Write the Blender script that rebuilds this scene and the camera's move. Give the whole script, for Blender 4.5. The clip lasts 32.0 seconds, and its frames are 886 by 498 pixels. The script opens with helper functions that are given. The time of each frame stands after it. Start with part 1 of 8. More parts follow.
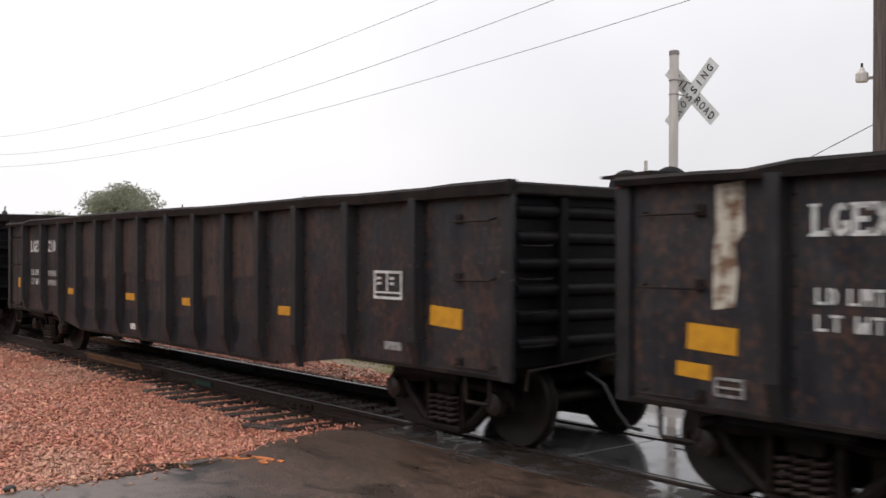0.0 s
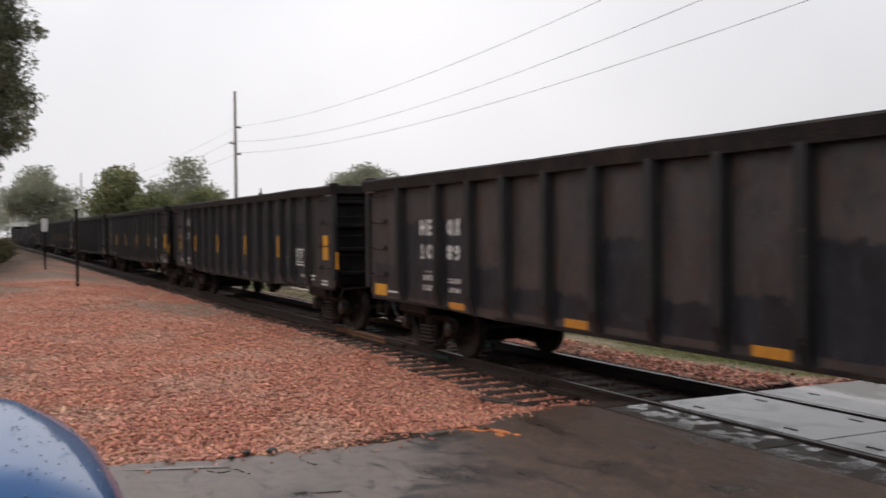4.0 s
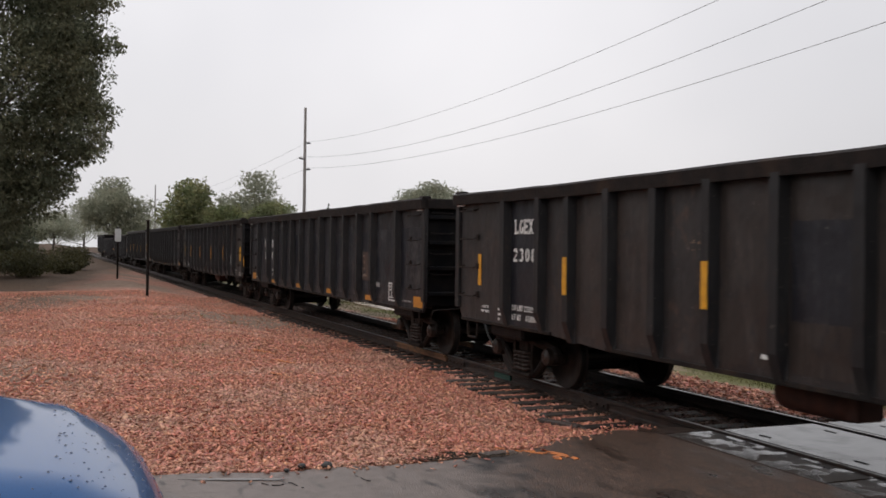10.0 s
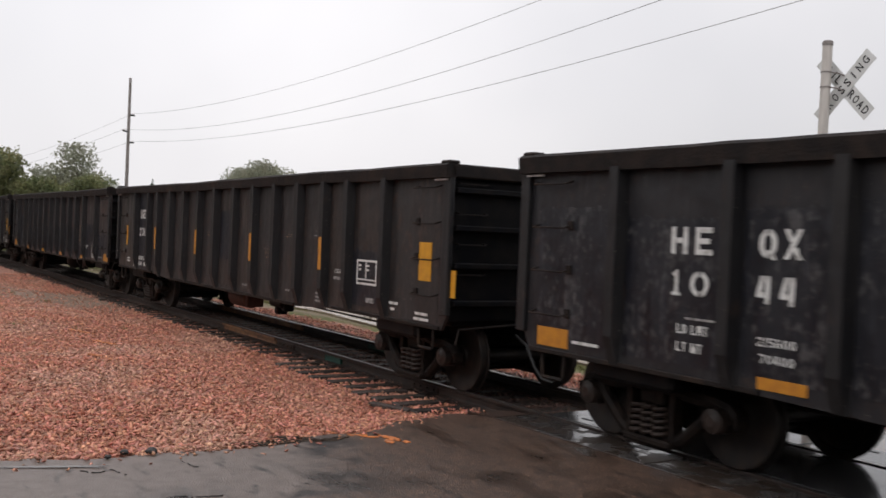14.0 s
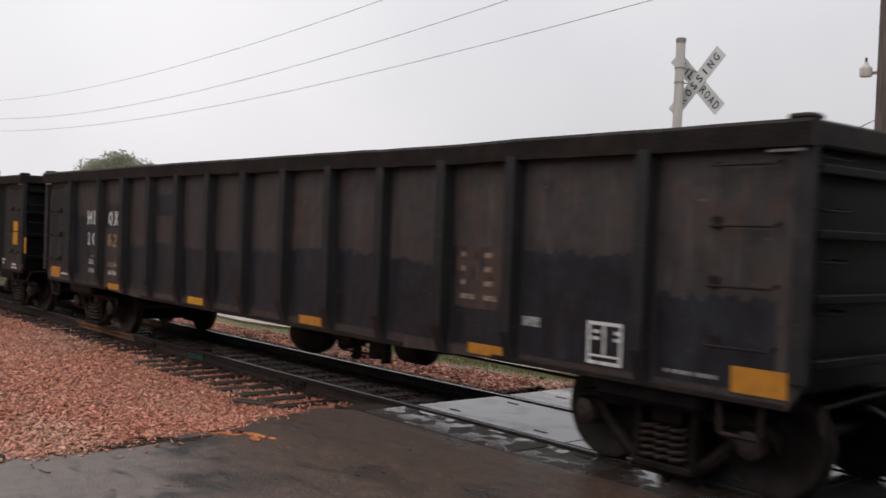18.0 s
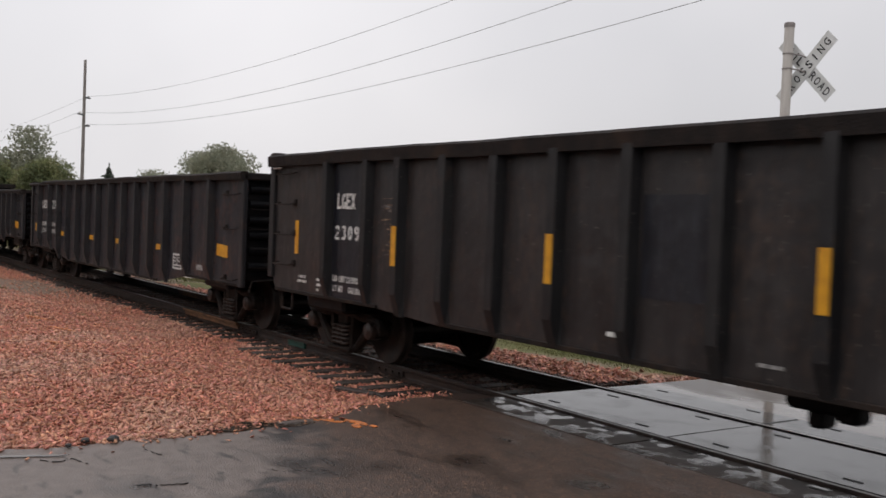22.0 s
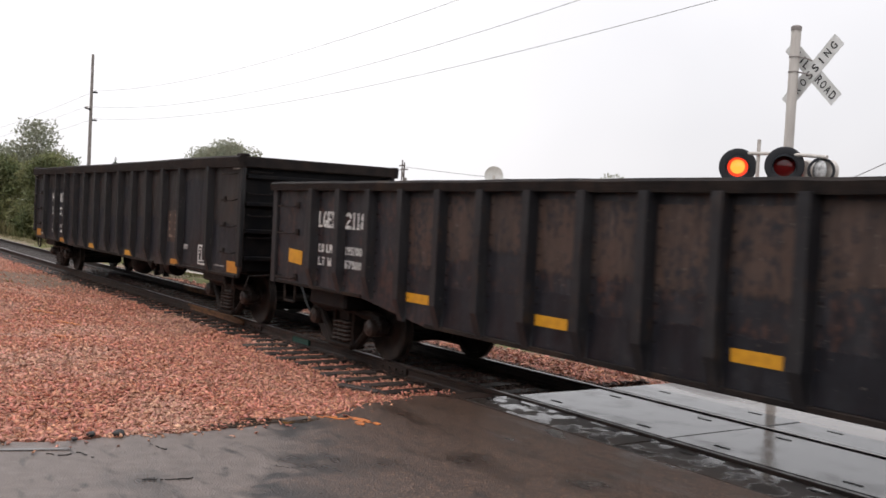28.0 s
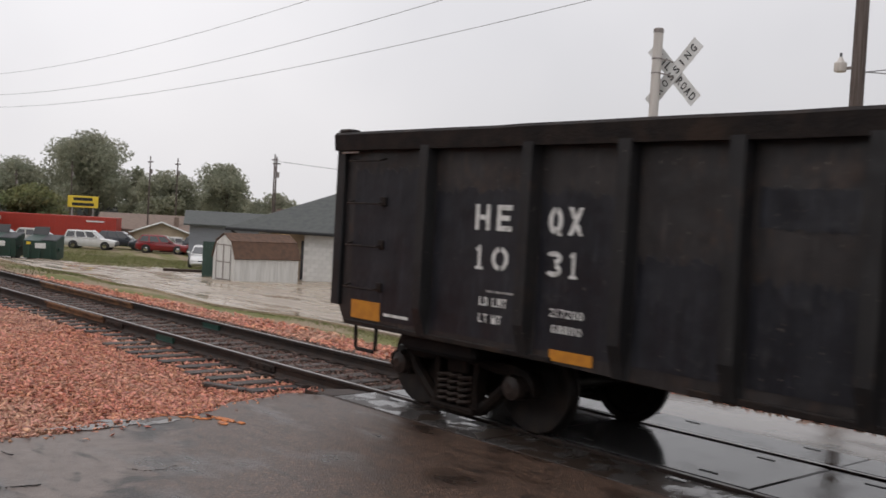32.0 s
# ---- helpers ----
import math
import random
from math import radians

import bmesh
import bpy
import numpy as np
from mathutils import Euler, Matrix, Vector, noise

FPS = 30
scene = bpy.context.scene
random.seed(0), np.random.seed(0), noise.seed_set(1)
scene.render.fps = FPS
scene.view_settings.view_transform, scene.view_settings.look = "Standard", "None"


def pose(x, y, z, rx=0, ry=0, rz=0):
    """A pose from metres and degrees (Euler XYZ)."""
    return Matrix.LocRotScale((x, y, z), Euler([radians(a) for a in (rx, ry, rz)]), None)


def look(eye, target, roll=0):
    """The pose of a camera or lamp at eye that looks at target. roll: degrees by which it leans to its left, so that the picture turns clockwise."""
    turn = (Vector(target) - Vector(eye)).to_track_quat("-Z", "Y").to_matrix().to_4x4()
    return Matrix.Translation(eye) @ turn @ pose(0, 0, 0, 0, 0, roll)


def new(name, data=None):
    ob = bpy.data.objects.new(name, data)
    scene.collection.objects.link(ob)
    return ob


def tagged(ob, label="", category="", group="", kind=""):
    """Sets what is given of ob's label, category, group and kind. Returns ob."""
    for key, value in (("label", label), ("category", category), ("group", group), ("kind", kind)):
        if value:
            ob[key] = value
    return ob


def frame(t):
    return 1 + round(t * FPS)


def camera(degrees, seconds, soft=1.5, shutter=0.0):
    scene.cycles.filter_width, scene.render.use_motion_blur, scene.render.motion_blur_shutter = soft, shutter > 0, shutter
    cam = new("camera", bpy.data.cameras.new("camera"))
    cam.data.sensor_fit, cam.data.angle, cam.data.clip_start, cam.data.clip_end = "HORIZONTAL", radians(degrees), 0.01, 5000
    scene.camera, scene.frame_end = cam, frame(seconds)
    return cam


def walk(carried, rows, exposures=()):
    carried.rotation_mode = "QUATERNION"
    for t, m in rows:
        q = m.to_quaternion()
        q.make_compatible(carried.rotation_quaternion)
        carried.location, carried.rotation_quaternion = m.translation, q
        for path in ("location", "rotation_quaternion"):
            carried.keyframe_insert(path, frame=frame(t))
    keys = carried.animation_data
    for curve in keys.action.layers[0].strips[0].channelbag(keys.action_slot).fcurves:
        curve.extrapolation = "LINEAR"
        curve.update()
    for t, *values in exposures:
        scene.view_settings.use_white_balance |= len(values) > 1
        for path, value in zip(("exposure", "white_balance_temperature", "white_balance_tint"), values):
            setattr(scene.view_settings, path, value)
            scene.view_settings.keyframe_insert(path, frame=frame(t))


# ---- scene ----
cam = camera(48.5, 32.0, soft=1.6, shutter=0.3)
PATH = [
    (0, pose(0.069, -0.002, 2.038, 90.194, -0.132, 50.651)),
    (0.5, pose(0.062, -0.002, 2.040, 90.061, -0.246, 50.561)),
    (1, pose(0.051, -0.015, 2.044, 90.106, -0.397, 50.621)),
    (1.5, pose(0.042, -0.026, 2.051, 90.234, -0.583, 50.852)),
    (2, pose(0.050, -0.024, 2.051, 90.213, -0.638, 51.138)),
    (2.5, pose(0.067, -0.002, 2.047, 90.072, -0.460, 51.897)),
    (3, pose(0.083, -0.003, 2.049, 89.649, -0.236, 52.229)),
    (3.5, pose(0.118, -0.054, 2.065, 88.694, -0.093, 55.187)),
    (4, pose(0.164, -0.058, 2.069, 88.807, 0.513, 64.182)),
    (4.5, pose(0.131, 0.070, 2.065, 89.247, 0.752, 67.579)),
    (6.5, pose(0.083, 0.036, 2.054, 88.473, -0.478, 62.964)),
    (7, pose(0.092, 0.009, 2.055, 88.173, -0.506, 62.672)),
    (7.5, pose(0.111, 0.005, 2.056, 88.310, -0.549, 64.896)),
    (8, pose(0.102, -0.007, 2.068, 89.809, -0.849, 67.091)),
    (8.5, pose(0.134, -0.030, 2.060, 91.230, -0.299, 68.595)),
    (9, pose(0.113, -0.014, 2.057, 90.598, -0.515, 69.035)),
    (9.5, pose(0.105, -0.004, 2.055, 90.439, -0.828, 68.956)),
    (10, pose(0.108, 0.019, 2.058, 89.866, -0.771, 68.012)),
    (10.5, pose(0.110, 0.048, 2.058, 89.560, -0.675, 65.962)),
    (11, pose(0.106, 0.061, 2.060, 89.857, -1.178, 63.335)),
    (11.5, pose(0.087, 0.085, 2.053, 89.883, -1.107, 60.732)),
    (12, pose(0.055, 0.116, 2.044, 89.521, -1.393, 55.585)),
    (12.5, pose(0.064, 0.050, 2.054, 89.153, -2.322, 56.036)),
    (13, pose(0.058, 0.035, 2.050, 89.275, -2.489, 58.246)),
    (13.5, pose(0.066, 0.011, 2.056, 89.104, -2.721, 59.349)),
    (15.5, pose(-0.260, -0.107, 2.052, 89.060, -1.802, 50.539)),
    (16, pose(-0.191, -0.081, 2.052, 88.836, -2.196, 50.269)),
    (16.5, pose(-0.072, -0.005, 2.052, 88.446, -2.829, 50.074)),
    (17, pose(-0.036, 0.030, 2.057, 88.800, -2.899, 47.921)),
    (17.5, pose(-0.011, 0.002, 2.059, 89.037, -1.719, 48.241)),
    (18, pose(-0.041, 0.012, 2.052, 89.041, -2.139, 50.311)),
    (18.5, pose(-0.037, -0.004, 2.049, 89.143, -2.292, 52.418)),
    (19, pose(-0.037, -0.018, 2.046, 89.066, -2.726, 52.971)),
    (19.5, pose(-0.055, -0.043, 2.047, 89.047, -2.766, 53.814)),
    (20, pose(-0.080, -0.066, 2.054, 88.791, -1.823, 56.509)),
    (20.5, pose(-0.085, -0.066, 2.049, 88.737, -1.633, 58.325)),
    (21, pose(-0.085, -0.030, 2.044, 88.111, -2.274, 57.190)),
    (21.5, pose(-0.083, -0.032, 2.048, 88.115, -2.145, 55.997)),
    (22, pose(-0.093, -0.018, 2.041, 88.309, -2.238, 55.826)),
    (22.5, pose(-0.089, -0.035, 2.042, 88.159, -2.448, 55.213)),
    (23, pose(-0.093, -0.020, 2.037, 88.358, -2.537, 54.833)),
    (23.5, pose(-0.088, -0.024, 2.037, 88.091, -2.588, 54.490)),
    (24, pose(-0.095, -0.023, 2.037, 87.964, -2.603, 54.305)),
    (24.5, pose(-0.091, -0.035, 2.039, 87.981, -2.545, 55.080)),
    (26.5, pose(-0.051, -0.036, 2.050, 88.021, -3.072, 53.180)),
    (27, pose(-0.037, -0.048, 2.056, 87.912, -3.184, 53.539)),
    (27.5, pose(-0.033, -0.063, 2.062, 88.307, -2.958, 55.403)),
    (28, pose(-0.049, -0.050, 2.056, 88.181, -2.889, 56.122)),
    (28.5, pose(-0.055, -0.047, 2.057, 88.198, -2.978, 56.284)),
    (29, pose(-0.044, -0.048, 2.052, 87.914, -3.034, 56.938)),
    (29.5, pose(-0.063, -0.026, 2.051, 87.701, -3.072, 56.779)),
    (30, pose(-0.065, -0.014, 2.047, 87.676, -2.963, 56.111)),
    (30.5, pose(-0.058, -0.018, 2.051, 87.608, -2.960, 55.597)),
    (31, pose(-0.057, 0.001, 2.051, 87.536, -2.988, 54.490)),
    (31.5, pose(-0.055, 0.021, 2.051, 88.054, -3.092, 51.404)),
    (32, pose(-0.084, 0.054, 2.047, 88.332, -3.217, 48.815)),
]

EXPOSURES = [(0, 0.36, 6500, 14), (1, 0.40, 6500, 14), (2, 0.28, 6500, 14), (3, 0.38, 6500, 14), (4, 0.17, 6500, 14), (7, 0.18, 6500, 14), (8, -0.08, 6500, 14), (9, 0.0, 6500, 14), (10, 0.03, 6500, 14), (11, 0.08, 6500, 14), (12, 0.2, 6500, 14), (13, 0.2, 6500, 14), (16, 0.05, 6500, 14),
             (17, 0.12, 6500, 14), (18, 0.06, 6500, 14), (19, 0.27, 6500, 14), (20, 0.18, 6500, 14), (21, 0.03, 6500, 14), (22, 0.0, 6500, 14), (23, 0.12, 6500, 14), (24, 0.0, 6500, 14), (27, 0.60, 6500, 14), (28, 0.44, 6500, 14), (29, 0.42, 6500, 14), (30.5, 0.08, 6500, 14), (32, 0.06, 6500, 14)]
walk(cam, PATH, EXPOSURES)

# ---- world and light: a flat overcast, drizzling sky ----
world = bpy.data.worlds.new("world")
scene.world = world
world.use_nodes = True
wn, wl = world.node_tree.nodes, world.node_tree.links
wn.clear()
sky = wn.new("ShaderNodeTexSky")
sky.sky_type = 'NISHITA'
sky.sun_disc = False
sky.sun_elevation, sky.sun_rotation = radians(48), radians(200)
sky.dust_density, sky.air_density = 6.0, 1.0
sky_gain = wn.new("ShaderNodeVectorMath")
sky_gain.operation = 'SCALE'
sky_gain.inputs["Scale"].default_value = 0.10
wl.new(sky.outputs[0], sky_gain.inputs[0])
coord = wn.new("ShaderNodeTexCoord")
cloud = wn.new("ShaderNodeTexNoise")
cloud.inputs["Scale"].default_value = 1.6
cloud.inputs["Detail"].default_value = 4.0
wl.new(coord.outputs["Generated"], cloud.inputs["Vector"])
veil = wn.new("ShaderNodeValToRGB")
veil.color_ramp.elements[0].position, veil.color_ramp.elements[0].color = 0.28, (0.76, 0.772, 0.785, 1)
veil.color_ramp.elements[1].position, veil.color_ramp.elements[1].color = 0.70, (1.0, 1.0, 0.995, 1)
wl.new(cloud.outputs["Fac"], veil.inputs[0])
blend = wn.new("ShaderNodeMix")
blend.data_type = 'RGBA'
blend.inputs[0].default_value = 0.9
wl.new(sky_gain.outputs[0], blend.inputs[6])
rise = wn.new("ShaderNodeSeparateXYZ")
wl.new(coord.outputs["Generated"], rise.inputs[0])
thin = wn.new("ShaderNodeMapRange")
thin.inputs[1].default_value, thin.inputs[2].default_value = -0.02, 0.42
thin.inputs[3].default_value, thin.inputs[4].default_value = 0.80, 1.0
wl.new(rise.outputs[2], thin.inputs[0])
toward = wn.new("ShaderNodeVectorMath")       # the cloud is thicker towards the north
toward.operation = 'DOT_PRODUCT'
toward.inputs[1].default_value = (0.4, 0.9, 0.0)
wl.new(coord.outputs["Generated"], toward.inputs[0])
dull = wn.new("ShaderNodeMapRange")
dull.inputs[1].default_value, dull.inputs[2].default_value = -0.05, 0.65
dull.inputs[3].default_value, dull.inputs[4].default_value = 1.0, 0.80
wl.new(toward.outputs["Value"], dull.inputs[0])
cover = wn.new("ShaderNodeMath")
cover.operation = 'MULTIPLY'
wl.new(thin.outputs[0], cover.inputs[0])
wl.new(dull.outputs[0], cover.inputs[1])
layer = wn.new("ShaderNodeVectorMath")
layer.operation = 'SCALE'
wl.new(veil.outputs[0], layer.inputs[0])
wl.new(cover.outputs[0], layer.inputs["Scale"])
wl.new(layer.outputs[0], blend.inputs[7])
back = wn.new("ShaderNodeBackground")
wl.new(blend.outputs[2], back.inputs[0])
back.inputs[1].default_value = 1.12
wout = wn.new("ShaderNodeOutputWorld")
wl.new(back.outputs[0], wout.inputs[0])

sun = new("sun", bpy.data.lights.new("sun", 'SUN'))
sun.data.energy, sun.data.angle, sun.data.color = 0.6, radians(40), (1.0, 0.97, 0.93)
sun.matrix_basis = look((0, 0, 30), (0, 0, 0)) @ pose(0, 0, 0, 30, 12, 0)


# ---- materials ----
def mix_rgb(nt, fac, a, b):
    m = nt.nodes.new("ShaderNodeMix")
    m.data_type = 'RGBA'
    for sock, val in ((0, fac), (6, a), (7, b)):
        if isinstance(val, bpy.types.NodeSocket):
            nt.links.new(val, m.inputs[sock])
        elif sock == 0:
            m.inputs[0].default_value = val
        else:
            m.inputs[sock].default_value = (*val, 1)
    return m.outputs[2]


def ramp(nt, src, lo, hi):
    r = nt.nodes.new("ShaderNodeMapRange")
    r.inputs[1].default_value, r.inputs[2].default_value = lo, hi
    nt.links.new(src, r.inputs[0])
    return r.outputs[0]


def tex(nt, kind, scale, detail=4.0, stretch=None, space="Object"):
    tc = nt.nodes.new("ShaderNodeNewGeometry" if space == "World" else "ShaderNodeTexCoord")
    out = tc.outputs["Position" if space == "World" else "Object"]
    if stretch:
        mp = nt.nodes.new("ShaderNodeMapping")
        mp.inputs["Scale"].default_value = stretch
        nt.links.new(out, mp.inputs[0])
        out = mp.outputs[0]
    if space == "Own":
        away = nt.nodes.new("ShaderNodeVectorMath")
        away.operation = 'MULTIPLY_ADD'
        nt.links.new(nt.nodes.new("ShaderNodeObjectInfo").outputs["Random"], away.inputs[0])
        away.inputs[1].default_value = (41.0, 23.0, 17.0)
        nt.links.new(out, away.inputs[2])
        out = away.outputs[0]
    n = nt.nodes.new(kind)
    n.inputs["Scale"].default_value = scale
    if "Detail" in n.inputs:
        n.inputs["Detail"].default_value = detail
    nt.links.new(out, n.inputs["Vector"])
    return n


def material(name, color, rough=0.6, metal=0.0, second=None, scale=3.0, amount=(0.4, 0.65), bump=0.0, bump_scale=40.0,
             stretch=None, third=None, scale3=0.7, amount3=(0.5, 0.7), rough2=None, space="Object", island=0.0, piece=0.0,
             emit=0.0, coat=0.0, spec=0.5):
    mat = bpy.data.materials.new(name)
    mat.use_nodes = True
    nt = mat.node_tree
    bsdf = nt.nodes["Principled BSDF"]
    bsdf.inputs["Base Color"].default_value = (*color, 1)
    bsdf.inputs["Roughness"].default_value, bsdf.inputs["Metallic"].default_value = rough, metal
    bsdf.inputs["Coat Weight"].default_value = coat
    bsdf.inputs["Coat Roughness"].default_value = 0.06
    bsdf.inputs["Specular IOR Level"].default_value = spec
    col = color
    if second:
        fac = ramp(nt, tex(nt, "ShaderNodeTexNoise", scale, 6.0, stretch, space).outputs[0], *amount)
        col = mix_rgb(nt, fac, color, second)
        if rough2 is not None:
            r = nt.nodes.new("ShaderNodeMapRange")
            r.inputs[3].default_value, r.inputs[4].default_value = rough, rough2
            nt.links.new(fac, r.inputs[0])
            nt.links.new(r.outputs[0], bsdf.inputs["Roughness"])
    if third:
        fac3 = ramp(nt, tex(nt, "ShaderNodeTexNoise", scale3, 5.0, None, space).outputs[0], *amount3)
        col = mix_rgb(nt, fac3, col, third)
    if island or piece:
        src = (nt.nodes.new("ShaderNodeNewGeometry").outputs["Random Per Island"] if island
               else nt.nodes.new("ShaderNodeObjectInfo").outputs["Random"])
        hsv = nt.nodes.new("ShaderNodeHueSaturation")
        k = island or piece
        r = nt.nodes.new("ShaderNodeMapRange")
        r.inputs[3].default_value, r.inputs[4].default_value = 1 - k, 1 + k
        nt.links.new(src, r.inputs[0])
        nt.links.new(r.outputs[0], hsv.inputs["Value"])
        r2 = nt.nodes.new("ShaderNodeMath")
        r2.operation = 'MULTIPLY_ADD'
        r2.inputs[1].default_value, r2.inputs[2].default_value = 0.03, 0.485
        frac = nt.nodes.new("ShaderNodeMath")
        frac.operation = 'MULTIPLY'
        frac.inputs[1].default_value = 17.31
        nt.links.new(src, frac.inputs[0])
        fr = nt.nodes.new("ShaderNodeMath")
        fr.operation = 'FRACT'
        nt.links.new(frac.outputs[0], fr.inputs[0])
        nt.links.new(fr.outputs[0], r2.inputs[0])
        nt.links.new(r2.outputs[0], hsv.inputs["Hue"])
        if isinstance(col, bpy.types.NodeSocket):
            nt.links.new(col, hsv.inputs["Color"])
        else:
            hsv.inputs["Color"].default_value = (*col, 1)
        col = hsv.outputs[0]
    if isinstance(col, bpy.types.NodeSocket):
        nt.links.new(col, bsdf.inputs["Base Color"])
    if bump:
        b = nt.nodes.new("ShaderNodeBump")
        b.inputs["Strength"].default_value, b.inputs["Distance"].default_value = bump, 0.02
        nt.links.new(tex(nt, "ShaderNodeTexNoise", bump_scale, 5.0, None, space).outputs[0], b.inputs["Height"])
        nt.links.new(b.outputs[0], bsdf.inputs["Normal"])
    if emit:
        bsdf.inputs["Emission Color"].default_value = (*color, 1)
        bsdf.inputs["Emission Strength"].default_value = emit
    return mat


def paint(name, base, streak, rust, rust_amount, rough=0.42, grain=3.2, run=0.45):
    """Weathered freight car paint: upright streaks, rust in clouds that break up into small flecks, pale runs, chips and dents."""
    mat = material(name, base, rough, second=streak, scale=2.2, amount=(0.42, 0.62), stretch=(2.2, 2.2, 0.35), rough2=rough + 0.16, spec=0.46, space="Own")
    nt = mat.node_tree
    bsdf = nt.nodes["Principled BSDF"]

    def maths(op, a, b):
        m = nt.nodes.new("ShaderNodeMath")
        m.operation = op
        for k, v in enumerate((a, b)):
            if isinstance(v, bpy.types.NodeSocket):
                nt.links.new(v, m.inputs[k])
            else:
                m.inputs[k].default_value = v
        return m.outputs[0]
    col = bsdf.inputs["Base Color"].links[0].from_socket
    # rust: a broad cloud plus fine flecks plus short drips decide together
    cloud_n = tex(nt, "ShaderNodeTexNoise", grain * 0.5, 5.0, None, "Own").outputs[0]
    fleck_n = tex(nt, "ShaderNodeTexNoise", grain * 3.6, 9.0, (1.0, 1.0, 0.7), "Own").outputs[0]
    drip_n = tex(nt, "ShaderNodeTexNoise", grain * 2.0, 6.0, (3.0, 3.0, 0.4), "Own").outputs[0]
    both = maths('ADD', maths('ADD', maths('MULTIPLY', cloud_n, 0.32), maths('MULTIPLY', fleck_n, 0.46)), maths('MULTIPLY', drip_n, 0.22))
    col = mix_rgb(nt, ramp(nt, both, *rust_amount), col, rust)
    deep = ramp(nt, tex(nt, "ShaderNodeTexNoise", grain * 2.4, 8.0, (1.0, 1.0, 0.8), "Own").outputs[0], 0.56, 0.68)
    col = mix_rgb(nt, maths('MULTIPLY', deep, 0.55), col, tuple(c * 0.42 for c in base))
    # thin pale runs down the sheet
    runs = ramp(nt, tex(nt, "ShaderNodeTexNoise", 4.0, 6.0, (6.0, 6.0, 0.55), "Own").outputs[0], 0.57, 0.70)
    col = mix_rgb(nt, maths('MULTIPLY', runs, run), col, tuple(min(1.0, c * 2.2 + 0.008) for c in streak))
    # small chips
    chips = ramp(nt, tex(nt, "ShaderNodeTexNoise", 24.0, 3.0, None, "Own").outputs[0], 0.69, 0.74)
    col = mix_rgb(nt, maths('MULTIPLY', chips, 0.6), col, (0.15, 0.125, 0.11))
    nt.links.new(col, bsdf.inputs["Base Color"])
    # dents and grain
    dent = nt.nodes.new("ShaderNodeBump")
    dent.inputs["Strength"].default_value, dent.inputs["Distance"].default_value = 0.6, 0.045
    nt.links.new(tex(nt, "ShaderNodeTexNoise", 2.0, 2.0, None, "Own").outputs[0], dent.inputs["Height"])
    fine = nt.nodes.new("ShaderNodeBump")
    fine.inputs["Strength"].default_value, fine.inputs["Distance"].default_value = 0.35, 0.012
    nt.links.new(fleck_n, fine.inputs["Height"])
    nt.links.new(dent.outputs[0], fine.inputs["Normal"])
    nt.links.new(fine.outputs[0], bsdf.inputs["Normal"])
    return mat


M_TALL = paint("car_paint_black", (0.0320, 0.0265, 0.0268), (0.0430, 0.0335, 0.0325), (0.052, 0.0290, 0.0215), (0.51, 0.60))
M_BROWN = paint("car_paint_brown_black", (0.0150, 0.0131, 0.0135), (0.0222, 0.0185, 0.0180), (0.036, 0.0235, 0.0185), (0.51, 0.62))
M_LOW = paint("car_paint_rusty", (0.0090, 0.0100, 0.0150), (0.0175, 0.0170, 0.0195), (0.062, 0.0310, 0.0210), (0.49, 0.58), 0.42, 4.5)
M_LOWDARK = paint("car_paint_rust_flecked", (0.0085, 0.0090, 0.0130), (0.0150, 0.0145, 0.0180), (0.050, 0.0240, 0.0190), (0.515, 0.58), 0.42, 4.0, 0.6)
M_POST = paint("post_paint_black", (0.0095, 0.0094, 0.0118), (0.0145, 0.0135, 0.0150), (0.030, 0.0180, 0.0140), (0.54, 0.64), 0.45)
M_UPRIGHT = paint("upright_paint_black", (0.0058, 0.0056, 0.0068), (0.0092, 0.0084, 0.0088), (0.026, 0.0160, 0.0125), (0.56, 0.66), 0.5)
M_BAYBROWN = paint("faded_brown_bay", (0.0225, 0.0172, 0.0150), (0.0320, 0.0235, 0.0200), (0.0120, 0.0110, 0.0125), (0.53, 0.60), 0.42, 3.0)
M_BAYGREY = paint("faded_grey_bay", (0.0160, 0.0142, 0.0142), (0.0230, 0.0200, 0.0195), (0.052, 0.0330, 0.0250), (0.54, 0.62), 0.42, 3.6)
M_RUSTPANEL = paint("rusty_panel", (0.058, 0.0335, 0.0245), (0.040, 0.0260, 0.0210), (0.0095, 0.0100, 0.0140), (0.50, 0.58), 0.55, 4.2)
M_PATCH = paint("repainted_patch", (0.0052, 0.0058, 0.0096), (0.0086, 0.0094, 0.0138), (0.023, 0.023, 0.026), (0.54, 0.64), 0.4, 4.0, 0.6)
M_MOTTLED = paint("mottled_paint", (0.0044, 0.0050, 0.0085), (0.0085, 0.0092, 0.0130), (0.055, 0.053, 0.054), (0.515, 0.60), 0.36, 5.0, 0.6)
M_RIM = material("rim_steel", (0.0130, 0.0110, 0.0108), 0.6, second=(0.024, 0.0180, 0.0155), scale=5, third=(0.036, 0.024, 0.018), scale3=2.2, amount3=(0.55, 0.7), bump=0.4, spec=0.12)
M_END = material("end_wall_black", (0.0045, 0.0048, 0.0062), 0.5, second=(0.011, 0.0095, 0.0092), scale=4, bump=0.2, spec=0.12)
M_TRUCK = material("truck_cast_iron", (0.0080, 0.0060, 0.0056), 0.55, second=(0.019, 0.0130, 0.0100), scale=7, bump=0.3, spec=0.14)
M_WHEEL = material("wheel_steel", (0.0105, 0.0082, 0.0074), 0.55, second=(0.030, 0.021, 0.016), scale=6, amount=(0.45, 0.7), spec=0.3)
